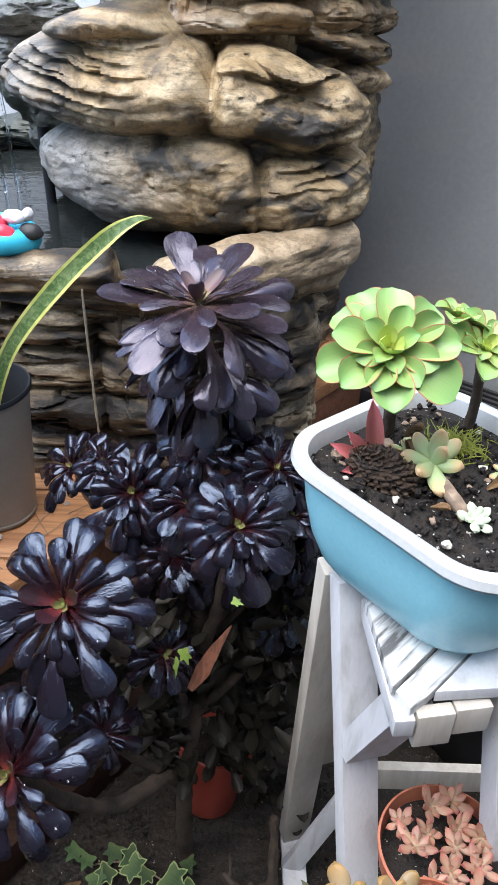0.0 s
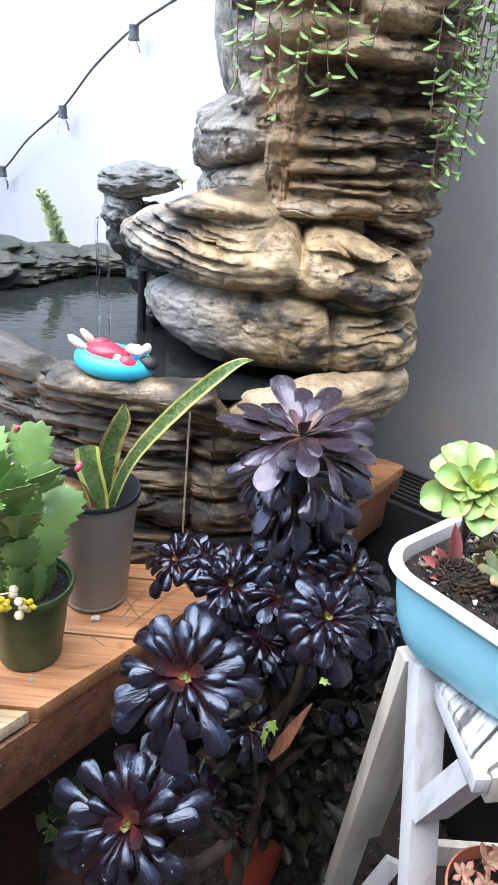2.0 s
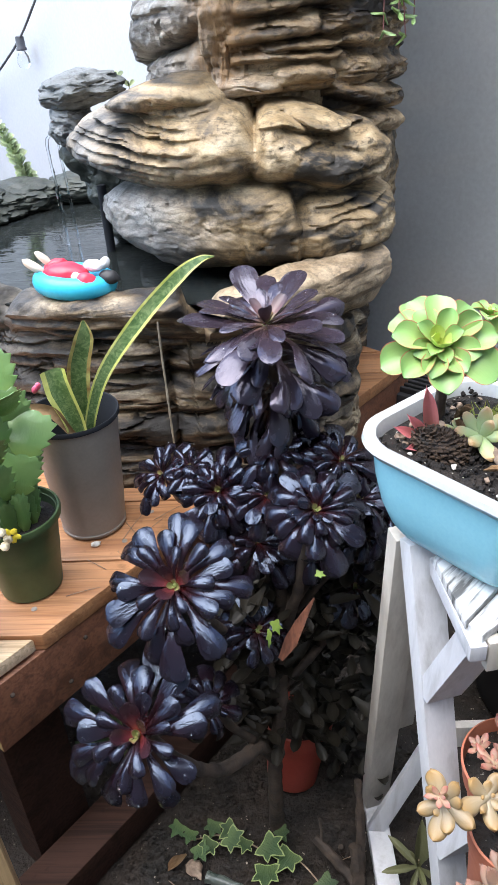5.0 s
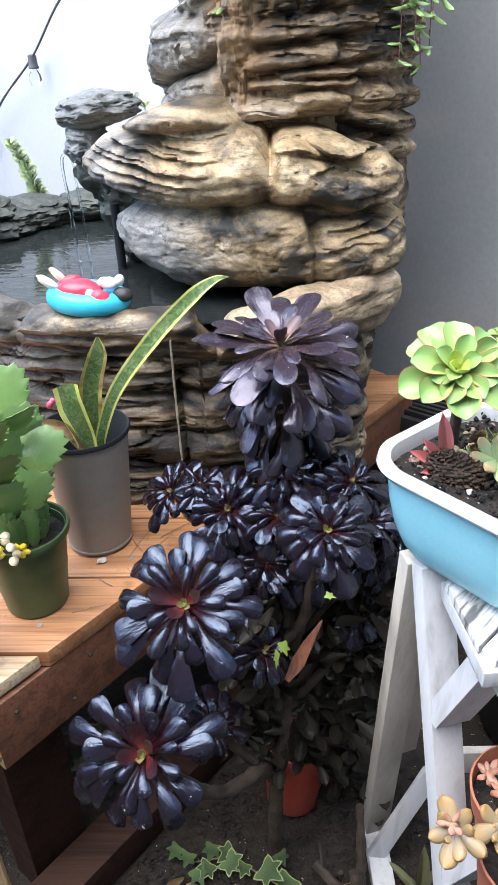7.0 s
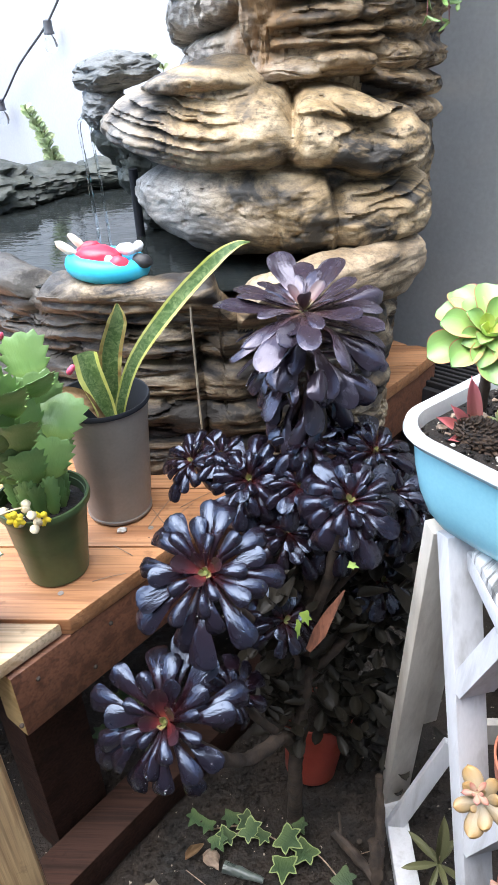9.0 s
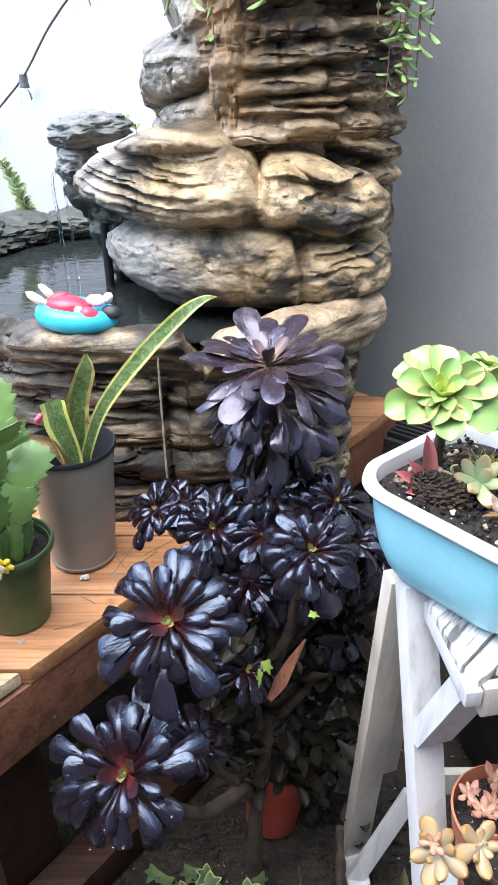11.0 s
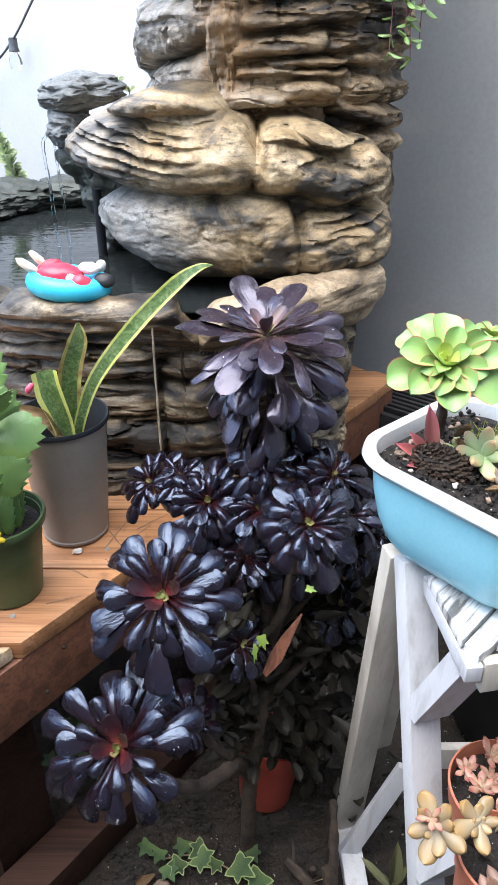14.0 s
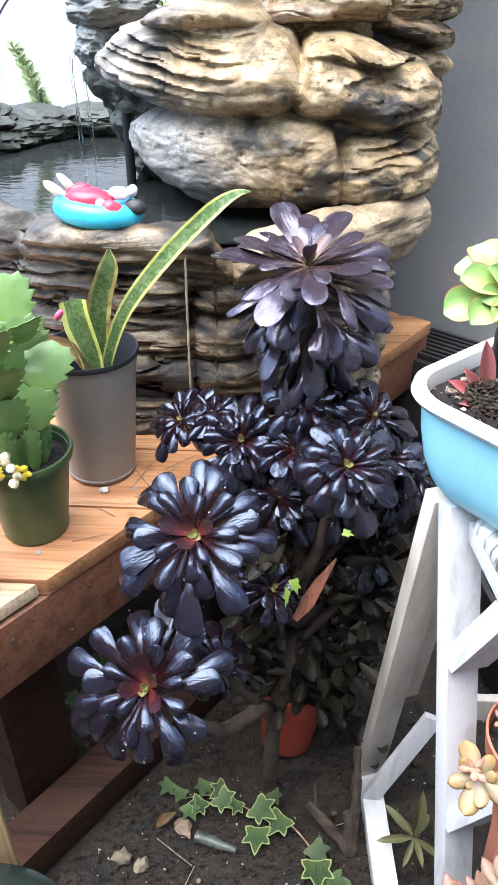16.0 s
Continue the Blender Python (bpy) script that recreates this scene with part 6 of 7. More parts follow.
terra = pot("terracotta_pot", TP, [(0.052, 0.0), (0.055, 0.004), (0.068, 0.115), (0.0735, 0.117), (0.079, 0.155), (0.076, 0.157), (0.072, 0.12)], M_TERRA, "terracotta pot of small pink succulents on the stand", 0.132, 0.073, category="potted plant")
BLUSH = mesh_of("blush_leaf", leaf_bm(spoon(0.58, 0.25, 0.12), 7, 3, 0.20, 0.05, 0.12, 0.10), M_BLUSH)
for k in range(12):
    a, rr = k * 2.4, 0.062 * math.sqrt((k + 0.5) / 12)
    c = (TP[0] + rr * math.cos(a), TP[1] + rr * math.sin(a), 0.632 + prng.uniform(-0.004, 0.016))
    rosette(terra, c, (prng.uniform(-0.5, 0.4), prng.uniform(-0.7, 0.1), 1), prng.uniform(0.022, 0.031), 13, [BLUSH], [BLUSH], prng, 76, core=M_BLUSH, name="pink_rosette")
leaf_at(mesh_of("amber_strap", leaf_bm(spoon(0.5, 0.16, 0.08), 8, 3, 0.08, 0.4, 0.1, 0.1), M_AMBER), terra, (0.265, 0.44, 0.625), (0.15, -0.1, 1), 0.055, (0, -1, 0.1))
TP2 = (0.262, 0.395, 0.484)
second = pot("terracotta_pot", TP2, [(0.044, 0.0), (0.047, 0.004), (0.055, 0.14), (0.058, 0.142), (0.060, 0.175), (0.057, 0.176), (0.053, 0.14)], M_TERRA, "terracotta pot of trailing amber and mauve succulents", 0.16, 0.054, category="potted plant")
AMBER = mesh_of("amber_leaf", leaf_bm(spoon(0.60, 0.30, 0.15), 9, 5, 0.30, 0.0, 0.08, 0.02), M_AMBER)
rosette(second, (0.168, 0.392, 0.722), (-0.35, -0.6, 0.75), 0.045, 12, [AMBER], [AMBER], prng, 82, core=M_AMBER, name="amber_rosette")
rosette(second, (0.218, 0.402, 0.715), (0.3, -0.5, 0.8), 0.040, 11, [AMBER], [AMBER], prng, 82, core=M_AMBER, name="amber_rosette")
rosette(second, (0.158, 0.388, 0.742), (-0.3, -0.5, 0.85), 0.020, 9, [BLUSH], [BLUSH], prng, 70, core=M_BLUSH, name="pink_rosette")
part("stem", tube(bmesh.new(), [(0.25, 0.40, 0.64), (0.21, 0.397, 0.69), (0.17, 0.394, 0.715)], 0.006, 0.005, 8), M_STEM, second)
MAUVE = mesh_of("mauve_leaf", leaf_bm(spoon(0.56, 0.22, 0.11), 8, 4, 0.20, 0.0, 0.05, 0.08), M_MAUVE)
path = spline([(0.26, 0.36, 0.64), (0.235, 0.335, 0.652), (0.205, 0.31, 0.638), (0.165, 0.297, 0.618), (0.125, 0.287, 0.603), (0.098, 0.290, 0.598)], 7)
part("trailing_stem", tube(bmesh.new(), [tuple(p) for p in path[::5]] + [tuple(path[-1])], 0.005, 0.004, 8), M_STEM, second)
for i, p in enumerate(path[3:-3]):
    for j in range(2):
        a = i * 2.4 + j * 3.0
        leaf_at(MAUVE, second, p, (-0.45 + 0.2 * math.cos(a), 0.85 * math.cos(a) - 0.15, 0.85 * math.sin(a) + 0.15), prng.uniform(0.032, 0.042), (0, -0.6, 0.8))
rosette(second, (0.100, 0.286, 0.604), (-0.35, -0.75, 0.6), 0.040, 15, [MAUVE], [PLUMP_PALE], prng, 85, core=M_PALE, name="mauve_rosette")

# ---- ornament, lights and wall plants ----
fc = Vector((-0.415, 1.238, 1.116))
float_toy = thing("pool_float_ornament", tuple(fc), "painted red and white figure on a blue pool ring", "ornament")
FLOAT_TURN = Euler((0.05, 0.09, -0.06)).to_matrix().to_4x4()
orn = bmesh.new()


figure = bmesh.new()


def put(mat, c, size, turn=None):
    before = set(figure.faces)
    blob(figure, c, size, turn, 3, 0.12, 9, c[0] * 40)
    for f in figure.faces:
        if f not in before:
            f.material_index = mat


ringv = []
for k in range(40):
    a = 2 * math.pi * k / 40
    row = []
    for q in range(14):
        e = 2 * math.pi * q / 14
        rr = 0.020 * math.cos(e)
        row.append(orn.verts.new(Vector(((0.064 + rr) * math.cos(a), (0.042 + rr) * math.sin(a), 0.022 * math.sin(e)))))
    ringv.append(row)
for k in range(40):
    for q in range(14):
        orn.faces.new((ringv[k][q], ringv[(k + 1) % 40][q], ringv[(k + 1) % 40][(q + 1) % 14], ringv[k][(q + 1) % 14]))
blob(orn, (0, 0, -0.006), (0.07, 0.045, 0.012))
part("ring", orn, M_FLOAT_BLUE, float_toy, "sky blue ring", local=True).matrix_basis = FLOAT_TURN
put(0, (-0.012, -0.008, 0.020), (0.046, 0.028, 0.020))
put(1, (0.012, -0.026, 0.020), (0.012, 0.010, 0.010))
put(0, (0.034, -0.030, 0.012), (0.022, 0.017, 0.019), (10, 20, 0))
put(0, (-0.040, 0.014, 0.026), (0.024, 0.012, 0.012), (0, -15, 20))
put(1, (-0.076, -0.010, 0.030), (0.024, 0.009, 0.009), (0, 28, 0))
put(1, (-0.062, 0.012, 0.038), (0.022, 0.008, 0.008), (0, 40, 0))
put(2, (0.040, 0.002, 0.034), (0.020, 0.016, 0.012))
put(2, (0.062, 0.004, 0.040), (0.010, 0.010, 0.013), (0, 30, 0))
put(2, (0.052, -0.010, 0.038), (0.010, 0.009, 0.009))
put(3, (0.072, -0.012, 0.018), (0.020, 0.016, 0.014))
part("figure", figure, [M_FLOAT_RED, M_FLOAT_SKIN, M_FLOAT_WHITE, M_RUBBER], float_toy, "plain red and white figure", local=True).matrix_basis = FLOAT_TURN

WN = Vector((-0.75, -0.66, 0)).normalized()


def on_wall(x, y, z, off=0.03):
    return Vector((x, y, z)) + WN * off


string = thing("string_light", tuple(on_wall(-1.05, 3.32, 1.5)), "black cable string lights with clear bulbs along the wall", "string lights")
cab = [on_wall(-2.2, 4.63, 0.86), on_wall(-1.60, 3.945, 1.115), on_wall(-1.299, 3.606, 1.350), on_wall(-1.051, 3.324, 1.515), on_wall(-0.857, 3.103, 1.69), on_wall(-0.662, 2.881, 1.825), on_wall(-0.518, 2.719, 1.895), on_wall(-0.30, 2.47, 1.99)]
cab = [p + Vector((0, 0, -0.02)) for p in cab]
part("cable", tube(bmesh.new(), [tuple(p) for p in cab], 0.0048, None, 8, 8, 0.3), M_CABLE, string)
for p in (on_wall(-1.52, 3.855, 1.155), cab[3], cab[5]):
    bm = lathe(bmesh.new(), [(0.010, 0.012), (0.018, 0.008), (0.019, -0.03), (0.022, -0.034), (0.022, -0.042), (0.015, -0.044)], tuple(p), 20)
    sock = part("socket", bm, M_CABLE, string, "black bulb socket")
    bm = lathe(bmesh.new(), [(0.012, -0.044), (0.024, -0.066), (0.028, -0.085), (0.022, -0.105), (0.004, -0.115)], tuple(p), 24)
    g = part("bulb", bm, M_GLASS, sock, "clear glass bulb")
    g.visible_shadow = False

# upright sprig behind the pond
SMALL = mesh_of("small_leaf", leaf_bm(spoon(0.5, 0.30, 0.08), 5, 2, 0.03, 0.3, 0.1, 0.05), leafy("sprig_green", [(0.0, (0.36, 0.44, 0.24)), (1.0, (0.50, 0.58, 0.36))], 0.5, rand=0.3))
for line in ([(-0.785, 2.2, 1.10), (-0.80, 2.2, 1.17), (-0.825, 2.2, 1.24), (-0.855, 2.2, 1.30)], [(-1.045, 2.28, 1.08), (-1.055, 2.28, 1.13), (-1.07, 2.28, 1.17), (-1.09, 2.28, 1.215)]):
    sprig = thing("leafy_sprig", line[0], "upright pale green leafy sprig growing behind the pond", "plant", "sprigs behind the pond")
    sp = spline(line, 8)
    part("stem", tube(bmesh.new(), [tuple(p) for p in sp[::6]] + [tuple(sp[-1])], 0.004, 0.002, 6), M_TRAIL, sprig)
    for i in range(80):
        p = sp[int(i * (len(sp) - 1) / 80)]
        a = i * 2.4
        leaf_at(SMALL, sprig, p, (math.cos(a), 0.5 * math.sin(a), 0.45), prng.uniform(0.028, 0.042) * (1.15 - 0.5 * i / 80), (0, -0.7, 0.7))
for nm, c, n in (("sprout", (-0.378, 1.765, 1.418), 7), ("sprout", (-0.353, 1.765, 1.398), 5)):
    s = thing(nm, c, "tiny bright green sprout on the spout rock", "plant")
    part("stem", tube(bmesh.new(), [c, (c[0] - 0.002, c[1], c[2] + 0.016)], 0.0015, 0.001, 6), M_TRAIL, s)
    for k in range(n):
        leaf_at(SMALL, s, (c[0], c[1], c[2] + 0.014), (math.cos(k * 2.4), math.sin(k * 2.4) * 0.5, 0.6), 0.018, (0, -0.7, 0.7))

# trailing vines from the top of the tower
BEAN = mesh_of("bean_leaf", leaf_bm(spoon(0.5, 0.17, 0.08), 6, 2, 0.12, 0.0, 0.1, 0.08), M_TRAIL)
vines = thing("trailing_succulent", (-0.05, 1.75, 2.0), "trailing succulent with bean-shaped leaves hanging over the rock", "plant")
starts = [(-0.225, 1.40, 1.66), (-0.19, 1.39, 1.72), (-0.143, 1.385, 1.600), (-0.115, 1.38, 1.69), (-0.076, 1.375, 1.675), (-0.05, 1.375, 1.655), (-0.02, 1.375, 1.70), (0.04, 1.38, 1.735), (-0.165, 1.385, 1.655),
          (0.165, 1.455, 1.62), (0.20, 1.47, 1.50), (0.225, 1.48, 1.53), (0.245, 1.49, 1.56), (0.262, 1.50, 1.52), (0.285, 1.515, 1.60), (0.275, 1.51, 1.66), (0.235, 1.485, 1.66), (0.30, 1.53, 1.72), (0.25, 1.49, 1.72), (0.215, 1.475, 1.60), (0.27, 1.50, 1.58), (0.24, 1.485, 1.49)]
for x, y, z in starts:
    pts = [(x * 0.9, y + 0.07, 2.04), (x, y + 0.01, 1.98), (x + prng.uniform(-0.015, 0.015), y, (z + 1.98) / 2), (x + prng.uniform(-0.012, 0.012), y - 0.006, z)]
    line = spline(pts, 8)
    v = part("vine", tube(bmesh.new(), pts, 0.0016, 0.001, 6, 5), M_VINE, vines, "thin purple stem")
    n = int((1.98 - z) / 0.017)
    for i in range(n):
        p = line[min(len(line) - 1, 8 + int((len(line) - 8) * (i + prng.random()) / n))]
        a = prng.uniform(0, 6.28)
        leaf_at(BEAN, v, p, (math.cos(a), math.sin(a) - 0.3, prng.uniform(-0.9, 0.3)), prng.uniform(0.022, 0.036), (0, -0.6, 0.8))

# ---- ground things ----
def star_leaf(edge):
    """A five-lobed ivy leaf, one unit long."""
    bm = bmesh.new()
    half = [(0.08, 0.88), (0.15, 0.70), (0.22, 0.60), (0.36, 0.64), (0.47, 0.64), (0.42, 0.48), (0.34, 0.36), (0.42, 0.20), (0.44, 0.06), (0.28, 0.02), (0.10, 0.06)]
    tips = [(0, 1.0)] + half + [(-x, y) for x, y in reversed(half)]
    def lift(x, y):
        return 0.12 * abs(x) - 0.10 * (y - 0.4) ** 2
    rings = []
    for s in (1.0, 0.88):
        rings.append([bm.verts.new((x * s, 0.33 + (y - 0.33) * s, lift(x * s, y))) for x, y in tips])
    mid = bm.verts.new((0, 0.33, 0.0))
    n = len(tips)
    for k in range(n):
        f = bm.faces.new((rings[0][k], rings[0][(k + 1) % n], rings[1][(k + 1) % n], rings[1][k]))
        f.material_index = 1 if edge else 0
        bm.faces.new((rings[1][k], rings[1][(k + 1) % n], mid))
    made = bmesh.ops.extrude_face_region(bm, geom=bm.faces[:])
    bmesh.ops.translate(bm, verts=[g for g in made["geom"] if isinstance(g, bmesh.types.BMVert)], vec=(0, 0, -0.02))
    return bm


IVY = [mesh_of("ivy_leaf", star_leaf(True), [M_IVY, M_IVY_EDGE]), mesh_of("ivy_leaf", star_leaf(False), [M_IVY, M_IVY_EDGE])]
LIMEIVY = mesh_of("lime_ivy_leaf", star_leaf(False), [leafy("lime_ivy", [(0.0, (0.26, 0.36, 0.07)), (1.0, (0.17, 0.28, 0.05))], 0.45)])
ivy = thing("ivy", (-0.1, 0.74, 0), "variegated ivy with cream-edged leaves creeping over soil", "plant")
part("runner", tube(bmesh.new(), [(-0.26, 0.76, 0.008), (-0.17, 0.77, 0.012), (-0.09, 0.735, 0.010), (-0.02, 0.715, 0.010), (0.04, 0.64, 0.010), (0.06, 0.58, 0.008)], 0.002, 0.0015, 6), M_TWIG, ivy)
for x, y, s, e in ((-0.178, 0.77, 0.045, 0), (-0.205, 0.755, 0.036, 0), (-0.155, 0.79, 0.04, 0), (-0.10, 0.745, 0.052, 0), (-0.085, 0.705, 0.05, 0), (-0.03, 0.73, 0.05, 0), (-0.237, 0.745, 0.036, 1), (-0.25, 0.775, 0.03, 1), (-0.13, 0.755, 0.03, 0), (0.03, 0.64, 0.055, 0), (0.055, 0.615, 0.045, 1), (0.02, 0.67, 0.042, 1), (-0.06, 0.78, 0.03, 1), (0.075, 0.585, 0.04, 1), (-0.20, 0.80, 0.035, 1), (-0.275, 0.79, 0.032, 1)):
    a = prng.uniform(-2.6, -0.6)
    leaf_at(IVY[e], ivy, (x, y, 0.016 + prng.uniform(0, 0.02)), (math.cos(a), math.sin(a), prng.uniform(-0.1, 0.25)), s * 1.25, (prng.uniform(-0.3, 0.3), -0.35, 1))
climb = thing("ivy", (-0.45, 0.98, 0), "green ivy growing in the shade under the bench", "plant")
part("runner", tube(bmesh.new(), [(-0.47, 0.95, 0.0), (-0.46, 0.94, 0.10), (-0.44, 0.93, 0.2)], 0.002, 0.0015, 6), M_TWIG, climb)
for k in range(12):
    leaf_at(IVY[k % 2], climb, (-0.455 + prng.uniform(-0.05, 0.05), 0.93 + prng.uniform(-0.03, 0.03), 0.06 + prng.uniform(0, 0.2)), (prng.uniform(-1, 1), -0.4, prng.uniform(-0.6, 0.5)), prng.uniform(0.03, 0.05), (0.2, -0.8, 0.6))
for p, d, s in (((-0.042, 0.735, 0.69), (0.3, -0.3, -0.9), 0.030), ((-0.048, 0.73, 0.672), (-0.15, -0.3, -0.9), 0.034), ((0.028, 0.735, 0.79), (0.8, -0.5, 0.1), 0.020)):
    o = new("leaf", LIMEIVY)
    o.parent = ivy
    leafm = Vector(d).normalized()
    o.matrix_basis = Matrix.Translation(Vector(p) - HOME[ivy.name]) @ leafm.to_track_quat("Y", "Z").to_matrix().to_4x4() @ Matrix.Rotation(0.7, 4, "Y") @ Matrix.Diagonal((0.62 * s, s, s, 1))
hosta = thing("broadleaf_seedling", (0.07, 0.54, 0), "low broad grey-green leaves on soil beside the stand", "plant")
ROUND = mesh_of("round_leaf", leaf_bm(spoon(0.55, 0.36, 0.06), 8, 4, 0.012, 0.25, 0.05, 0.06), M_HOSTA)
for d, s in (((-0.3, -0.9, 0.25), 0.06), ((0.5, -0.8, 0.2), 0.065), ((0.9, 0.1, 0.3), 0.06), ((-0.9, 0.1, 0.15), 0.05), ((0.1, 0.9, 0.3), 0.055), ((0.2, -0.5, 0.8), 0.05), ((-0.6, 0.7, 0.2), 0.05)):
    leaf_at(ROUND, hosta, (0.075, 0.555, 0.012), d, s, (0, -0.2, 1))
spiky = thing("seedling", (0.215, 0.66, 0), "spindly seedling with narrow yellow-green leaves under the stand", "plant")
NARROW = mesh_of("narrow_leaf", leaf_bm(spoon(0.45, 0.11, 0.03), 8, 2, 0.01, 0.4, -0.15, 0.1), leafy("olive_leaf", [(0.0, (0.07, 0.075, 0.03)), (1.0, (0.13, 0.13, 0.06))], 0.5))
part("stem", tube(bmesh.new(), [(0.215, 0.66, 0), (0.215, 0.655, 0.08), (0.213, 0.65, 0.13)], 0.002, 0.0015, 6), M_TWIG, spiky)
for k in range(8):
    a = k * 2.4
    leaf_at(NARROW, spiky, (0.213, 0.65, 0.105), (math.cos(a), math.sin(a), prng.uniform(-0.5, 0.5)) if k else (0.05, 0.1, 1), prng.uniform(0.05, 0.075) if k else 0.11, (0, -0.4, 1) if k else (0, -1, 0.2))

bm = lathe(bmesh.new(), [(0.033, 0.0), (0.034, 0.003), (0.034, 0.014), (0.0285, 0.016), (0.0225, 0.046), (0.020, 0.049), (0.006, 0.049), (0.004, 0.046), (0.001, 0.046)], (-0.075, 0.555, 0.0), 40)
solo("small_pot", bm, M_TERRA, "small terracotta pot standing upside down on soil", "plant pot", origin=(-0.075, 0.555, 0.0))
rp = thing("red_pot", (-0.030, 0.915, 0.0), "red plastic pot standing behind the aeonium trunk", "plant pot")
for nm, prof in (("body", [(0.055, 0.0), (0.058, 0.004), (0.072, 0.14), (0.068, 0.14), (0.05, 0.02)]), ("rim", [(0.072, 0.138), (0.079, 0.14), (0.081, 0.172), (0.077, 0.174), (0.070, 0.145)])):
    o = part(nm, lathe(bmesh.new(), prof, caps=nm == "body"), M_REDPOT, rp, local=True)
    o.matrix_basis = pose(0.0, 0.0, 0.012, -10, 6, 0)
o = part("soil", lathe(bmesh.new(), [(0.068, 0.158), (0.066, 0.162), (0.002, 0.166)], caps=True), M_SOIL, rp, local=True)
o.matrix_basis = pose(0.0, 0.0, 0.012, -10, 6, 0)
gz = (-0.480, 0.272, 0.0)
bowl = thing("glazed_pot", gz, "black glazed pot with a cream ring, brimming with water", "garden pot")
part("body", lathe(bmesh.new(), [(0.11, 0.0), (0.12, 0.01), (0.17, 0.16), (0.190, 0.29), (0.184, 0.335), (0.160, 0.352), (0.140, 0.356)], gz, 64), M_GLAZE, bowl)
part("ring", lathe(bmesh.new(), [(0.142, 0.352), (0.141, 0.361), (0.128, 0.366), (0.117, 0.362), (0.116, 0.352)], gz, 64, caps=False), M_GLAZE_RIM, bowl, "cream glazed ring")
part("inner_lip", lathe(bmesh.new(), [(0.117, 0.360), (0.108, 0.362), (0.098, 0.350), (0.097, 0.30)], gz, 64, caps=False), M_GLAZE, bowl)
part("water", lathe(bmesh.new(), [(0.10, 0.338), (0.10, 0.340), (0.002, 0.340)], gz, 48), M_SKY_WATER, bowl, "still water with the sky's blue-grey reflection in its colour")
bm = beam(bmesh.new(), (-0.512, 0.478, 0.0), (-0.512, 0.478, 1.0), 0.075, 0.05, (0.5, -0.86, 0), 0.006)
solo("timber_post", bm, wood("pale_weathered_post", (0.62, 0.42, 0.22), (0.36, 0.2, 0.09), 2), "pale weathered upright timber post standing on soil", "post", origin=(-0.512, 0.478, 0.0))

bk = bmesh.new()
blob(bk, (-0.270, 0.465, 0.004), (0.040, 0.019, 0.014), (0, 0, -58), 3, 0.45, 7, 3)
blob(bk, (-0.243, 0.422, 0.003), (0.026, 0.018, 0.012), (0, 0, -40), 3, 0.45, 7, 5)
solo("brick", bk, M_BRICK, "broken orange brick half sunk in soil", "brick", origin=(-0.255, 0.44, 0.0))
for k, (x, y, s) in enumerate(((-0.386, 0.53, 0.012), (-0.335, 0.49, 0.010), (-0.325, 0.475, 0.012))):
    bm = bmesh.new()
    blob(bm, (x, y, 0.006), (s, s * 0.8, s * 0.6), (0, 0, 40 * k), 2, 0.6, 9, k)
    solo("brick_chip", bm, M_BRICK, "small orange brick chip on soil", "brick", group="brick chips", origin=(x, y, 0))
for k, (x, y, s) in enumerate(((-0.356, 0.635, 0.020), (-0.315, 0.622, 0.017), (-0.24, 0.70, 0.022), (-0.20, 0.60, 0.006), (-0.12, 0.50, 0.006), (-0.05, 0.46, 0.008))):
    bm = bmesh.new()
    blob(bm, (x, y, s * 0.35), (s, s * 0.75, s * 0.6), (0, 0, 55 * k), 2, 0.5, 8, k + 20)
    solo("stone", bm, M_PEBBLE if k != 2 else M_TWIG, "small pale stone on dark soil", "stone", group="stones on the soil", origin=(x, y, 0))
LITTER = [mesh_of("fallen_leaf", leaf_bm(spoon(0.5, 0.22, 0.04), 6, 3, 0.008, 0.6, 0.15, 0.08), M_DRY), mesh_of("yellow_leaf", leaf_bm(spoon(0.55, 0.18, 0.05), 7, 3, 0.008, 0.3, 0.1, 0.06), M_SNAKE_EDGE)]
for k, (x, y, a, s, e) in enumerate(((-0.455, 0.535, 1.75, 0.085, 1), (-0.450, 0.533, 0.9, 0.058, 1), (-0.02, 0.50, 1.4, 0.04, 0), (0.03, 0.47, 1.8, 0.05, 0), (-0.17, 0.46, 0.4, 0.03, 0), (-0.13, 0.46, 0.6, 0.028, 0), (-0.22, 0.55, 2.8, 0.025, 0), (-0.26, 0.73, 2.4, 0.05, 0), (-0.10, 0.42, 0.9, 0.03, 0))):
    o = new("fallen_leaf", LITTER[e])
    o.matrix_basis = Matrix.Translation((x, y, 0.008)) @ Matrix.Rotation(a, 4, "Z") @ Matrix.Scale(s, 4)
    tagged(o, "fallen yellow leaf on dark soil" if e else "dry brown fallen leaf on dark soil", "leaf", "fallen leaves")
twigs = ([(0.097, 0.674, 0.004), (0.070, 0.695, 0.022), (0.040, 0.718, 0.040), (0.015, 0.739, 0.052)], [(0.100, 0.672, -0.005), (0.100, 0.690, 0.035), (0.098, 0.712, 0.072)], [(0.028, 0.729, 0.046), (0.030, 0.742, 0.064), (0.027, 0.760, 0.090)], [(0.106, 0.690, 0.0), (0.109, 0.715, 0.06), (0.110, 0.745, 0.13), (0.107, 0.774, 0.195)], [(0.118, 0.80, 0.0), (0.112, 0.775, 0.10), (0.110, 0.76, 0.17)], [(0.075, 0.735, 0.0), (0.071, 0.733, 0.015), (0.069, 0.731, 0.034)])
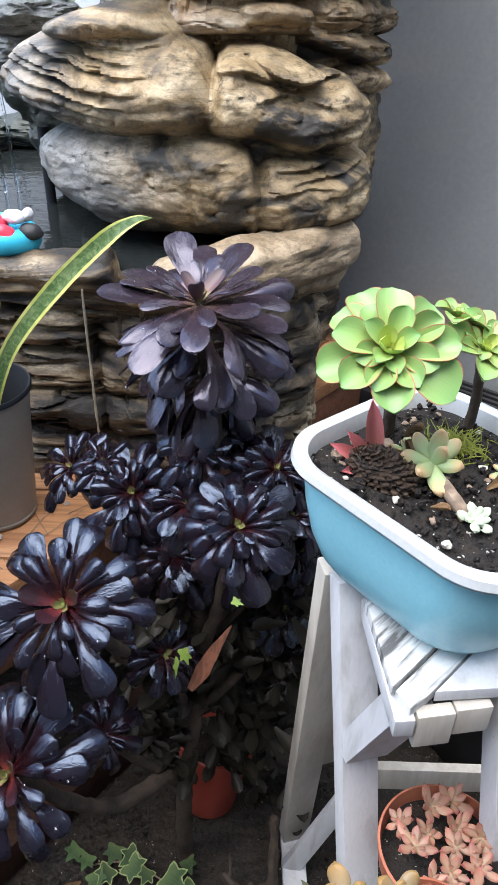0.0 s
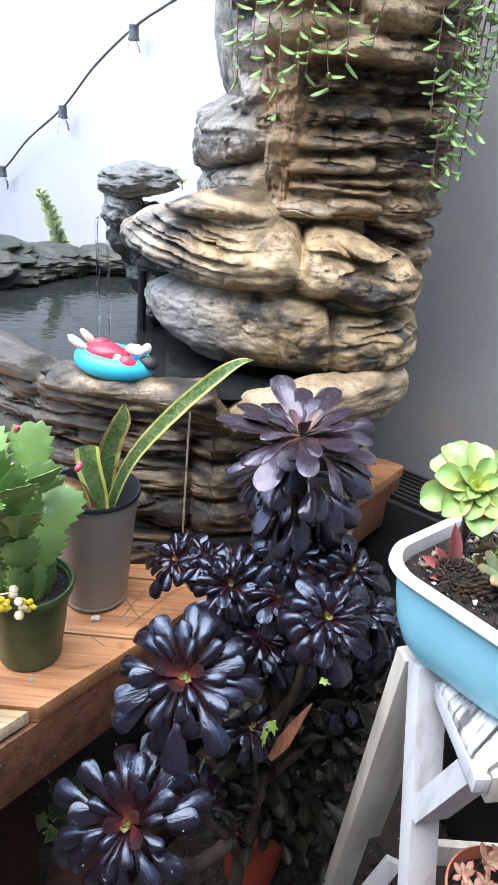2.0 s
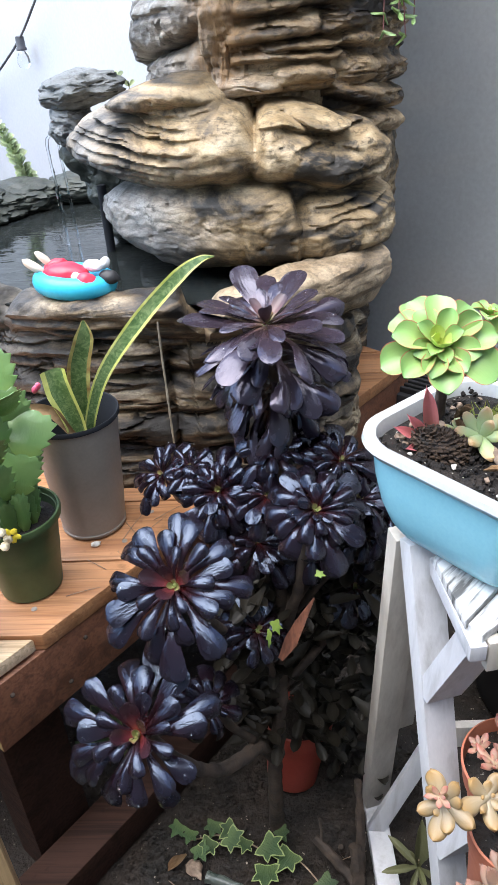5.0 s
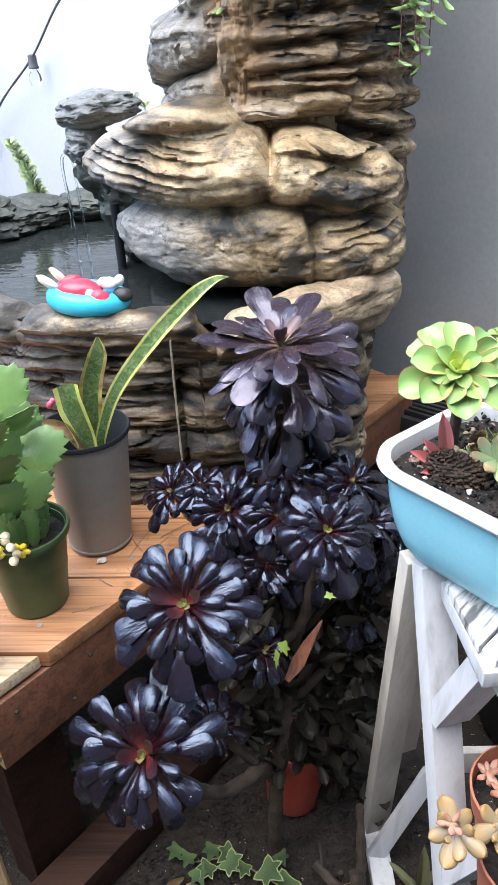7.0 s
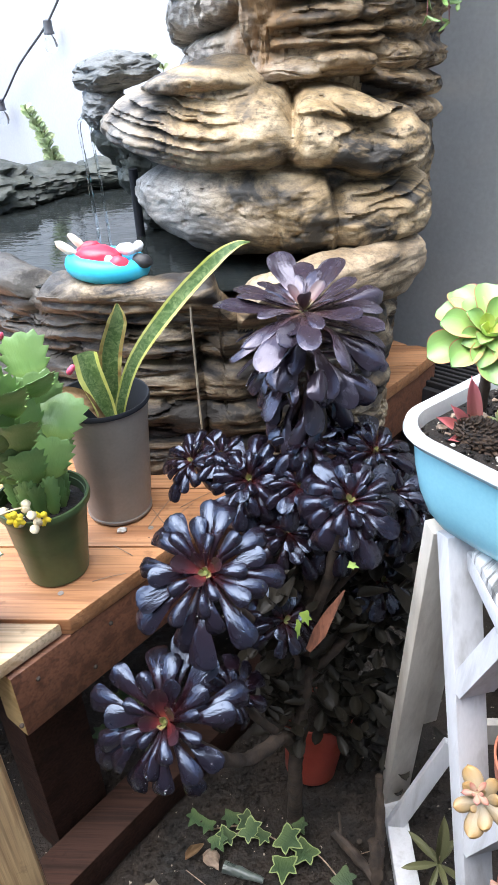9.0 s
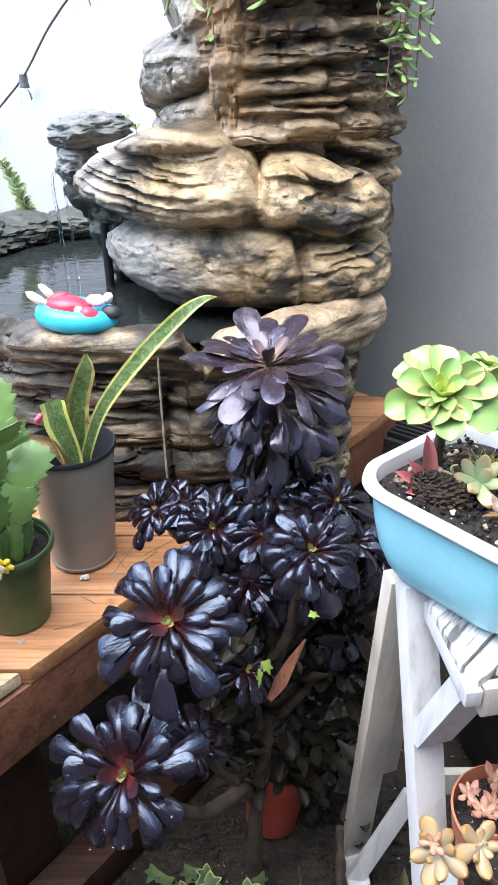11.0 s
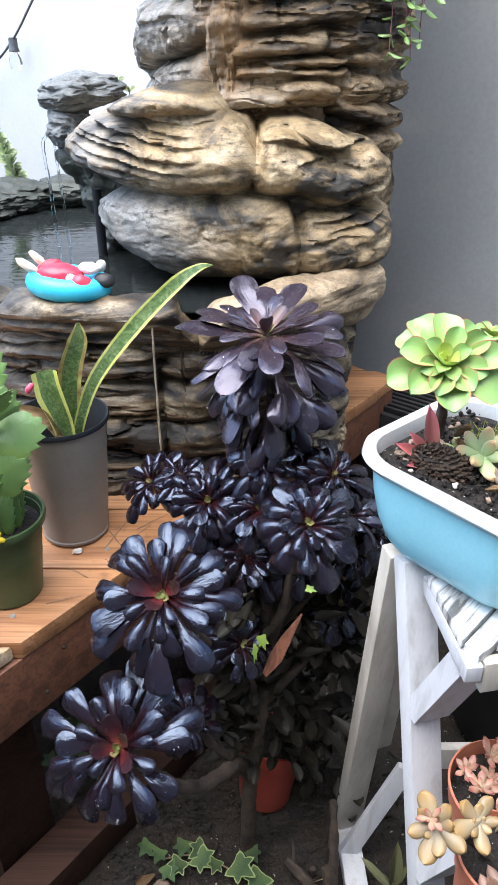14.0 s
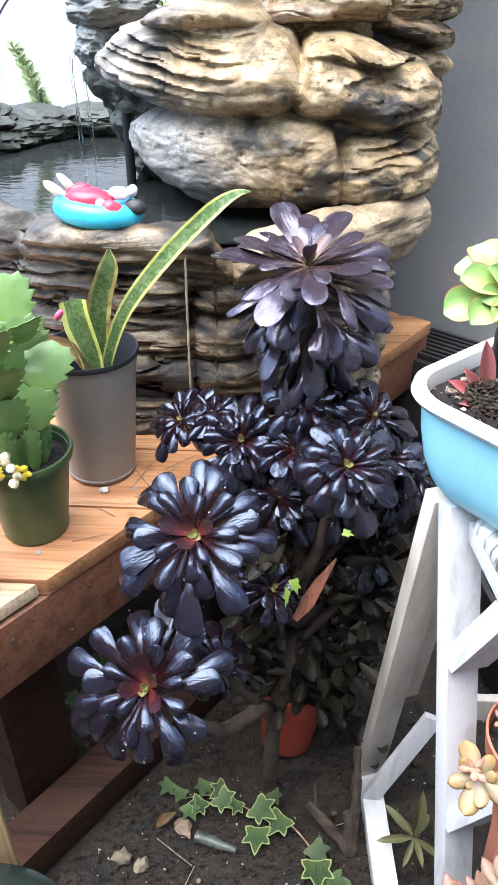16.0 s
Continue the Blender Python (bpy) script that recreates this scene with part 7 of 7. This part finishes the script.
for k, pts in enumerate(twigs):
    bm = tube(bmesh.new(), pts, (0.012, 0.015, 0.004, 0.011, 0.009, 0.006)[k], (0.0085, 0.013, 0.0025, 0.008, 0.006, 0.005)[k], 8, 6, 0.5)
    solo("dead_branch", bm, M_STEM, "grey-brown dead branch stub in the soil", "branch", group="dead branches", origin=pts[0])
for k in range(12):
    x, y, a = prng.uniform(-0.3, 0.1), prng.uniform(0.40, 0.72), prng.uniform(0, 3.1)
    d = Vector((math.cos(a), math.sin(a), 0)) * prng.uniform(0.02, 0.05)
    bm = tube(bmesh.new(), [(x, y, 0.006), (x + d.x, y + d.y, 0.010), (x + 2 * d.x, y + 2 * d.y + 0.004, 0.006)], 0.0012, 0.0008, 5, 3)
    solo("thin_twig", bm, M_TWIG, "thin dry twig lying on soil", "twig", group="thin twigs", origin=(x, y, 0))
for k, (x, y, a, ln) in enumerate(((-0.33, 0.96, 1.0, 0.06), (-0.345, 0.985, 1.25, 0.05), (-0.31, 0.99, 2.2, 0.035), (-0.42, 0.83, 0.3, 0.03), (-0.29, 1.05, 0.7, 0.04), (-0.36, 0.90, 2.6, 0.025))):
    d = Vector((math.cos(a), math.sin(a), 0)) * ln
    bm = tube(bmesh.new(), [(x, y, TOP + 0.0012), (x + d.x, y + d.y, TOP + 0.004), (x + 2 * d.x, y + 2 * d.y + 0.004, TOP + 0.0012)], 0.0009, 0.0006, 5, 3)
    solo("dry_needle", bm, M_TWIG, "thin dry needle lying on the bench boards", "twig", group="needles on the bench", origin=(x, y, TOP))
bm = tube(bmesh.new(), [(-0.212, 0.680, 0.016), (-0.172, 0.668, 0.014), (-0.130, 0.658, 0.010)], 0.014, 0.006, 12, 6, 0.25)
solo("plastic_plug", bm, plain("dull_grey_plastic", (0.055, 0.070, 0.062), (0.11, 0.13, 0.115), 40, 0.3, 0.2), "dull grey-green tapered plastic plug lying on soil", "plug", origin=(-0.172, 0.668, 0.0))
bm = bmesh.new()
blob(bm, (-0.395, 0.972, TOP + 0.005), (0.010, 0.007, 0.005), (0, 0, 30), 2, 0.5, 9, 3)
solo("pale_pebble", bm, M_PEBBLE_PALE, "pale pebble beside the taupe pot", "stone", origin=(-0.395, 0.972, TOP))
gr = bmesh.new()
for k in range(2600):
    x, y = prng.uniform(-0.55, 0.3), prng.uniform(0.36, 1.0)
    s = prng.uniform(0.0015, 0.0055)
    blob(gr, (x, y, 0.004 + 0.010 * noise.fractal((x * 6, y * 6, 0), 0.9, 2, 5)), (s, s * 0.8, s * 0.7), (0, 0, k), 1)
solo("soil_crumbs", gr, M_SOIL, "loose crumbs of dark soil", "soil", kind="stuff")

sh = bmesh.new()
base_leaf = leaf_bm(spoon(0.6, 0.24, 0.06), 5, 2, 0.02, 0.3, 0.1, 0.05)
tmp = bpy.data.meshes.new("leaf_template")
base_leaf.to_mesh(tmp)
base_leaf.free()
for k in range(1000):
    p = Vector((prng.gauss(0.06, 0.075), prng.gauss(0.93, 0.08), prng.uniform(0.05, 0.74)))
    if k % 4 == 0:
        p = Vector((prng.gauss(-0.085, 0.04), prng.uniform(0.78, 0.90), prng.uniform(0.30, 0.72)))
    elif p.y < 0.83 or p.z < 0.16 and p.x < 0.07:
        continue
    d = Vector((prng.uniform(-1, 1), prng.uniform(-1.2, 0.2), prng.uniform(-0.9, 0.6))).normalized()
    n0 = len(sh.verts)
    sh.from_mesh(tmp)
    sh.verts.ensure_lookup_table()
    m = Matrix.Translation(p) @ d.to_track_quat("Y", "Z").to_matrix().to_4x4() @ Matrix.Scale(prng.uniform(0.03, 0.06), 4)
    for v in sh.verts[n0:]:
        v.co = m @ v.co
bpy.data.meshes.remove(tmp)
solo("shaded_foliage", sh, M_SHADE_LEAF, "dense foliage coloured near-black for the shade behind the stem", "plants", kind="stuff")
bm = ribbon([(-0.034, 0.742, 0.590), (-0.014, 0.746, 0.63), (0.002, 0.752, 0.665), (0.026, 0.760, 0.712)], [0.005, 0.012, 0.009, 0.0015], (-0.4, -0.8, 0.3), cup=0.3)
M_SHARD = wood("red_split_wood", (0.22, 0.085, 0.05), (0.10, 0.04, 0.026), 2)
solo("wood_shard", bm, [M_SHARD, M_SHARD], "split reddish-brown strip caught among the stems", "wood shard", origin=(-0.062, 0.745, 0.655))

tub = (0.66, 1.16, 0.0)
tb = thing("rubber_tub", tub, "round black rubber tub standing behind the stand", "tub")
part("body", lathe(bmesh.new(), [(0.20, 0), (0.205, 0.01), (0.235, 0.28), (0.228, 0.28), (0.20, 0.03)], tub, 48), M_RUBBER, tb)
part("rim", lathe(bmesh.new(), [(0.233, 0.27), (0.243, 0.275), (0.243, 0.292), (0.233, 0.297), (0.226, 0.29)], tub, 48, caps=False), M_RUBBER, tb)
cr = thing("ribbed_crate", (0.51, 1.73, 0), "black ribbed plastic crate between bench and wall", "crate")
cd, cn = Vector((0.8, -0.6, 0)), Vector((-0.6, -0.8, 0))
c0 = Vector((0.33, 1.862, 0))
part("body", beam(bmesh.new(), c0 + cd * 0.22 + cn * 0.02, c0 + cd * 0.22 + cn * 0.02 + Vector((0, 0, 0.575)), 0.44, 0.20, (0.6, 0.8, 0), 0.006), M_RUBBER, cr)
for k in range(8):
    p = c0 + cn * (-0.072 + 0.024 * k) + Vector((0, 0, 0.582))
    part("rib", beam(bmesh.new(), p + cd * 0.01, p + cd * 0.43, 0.012, 0.018, (0, 0, 1), 0.003), M_RUBBER, cr)
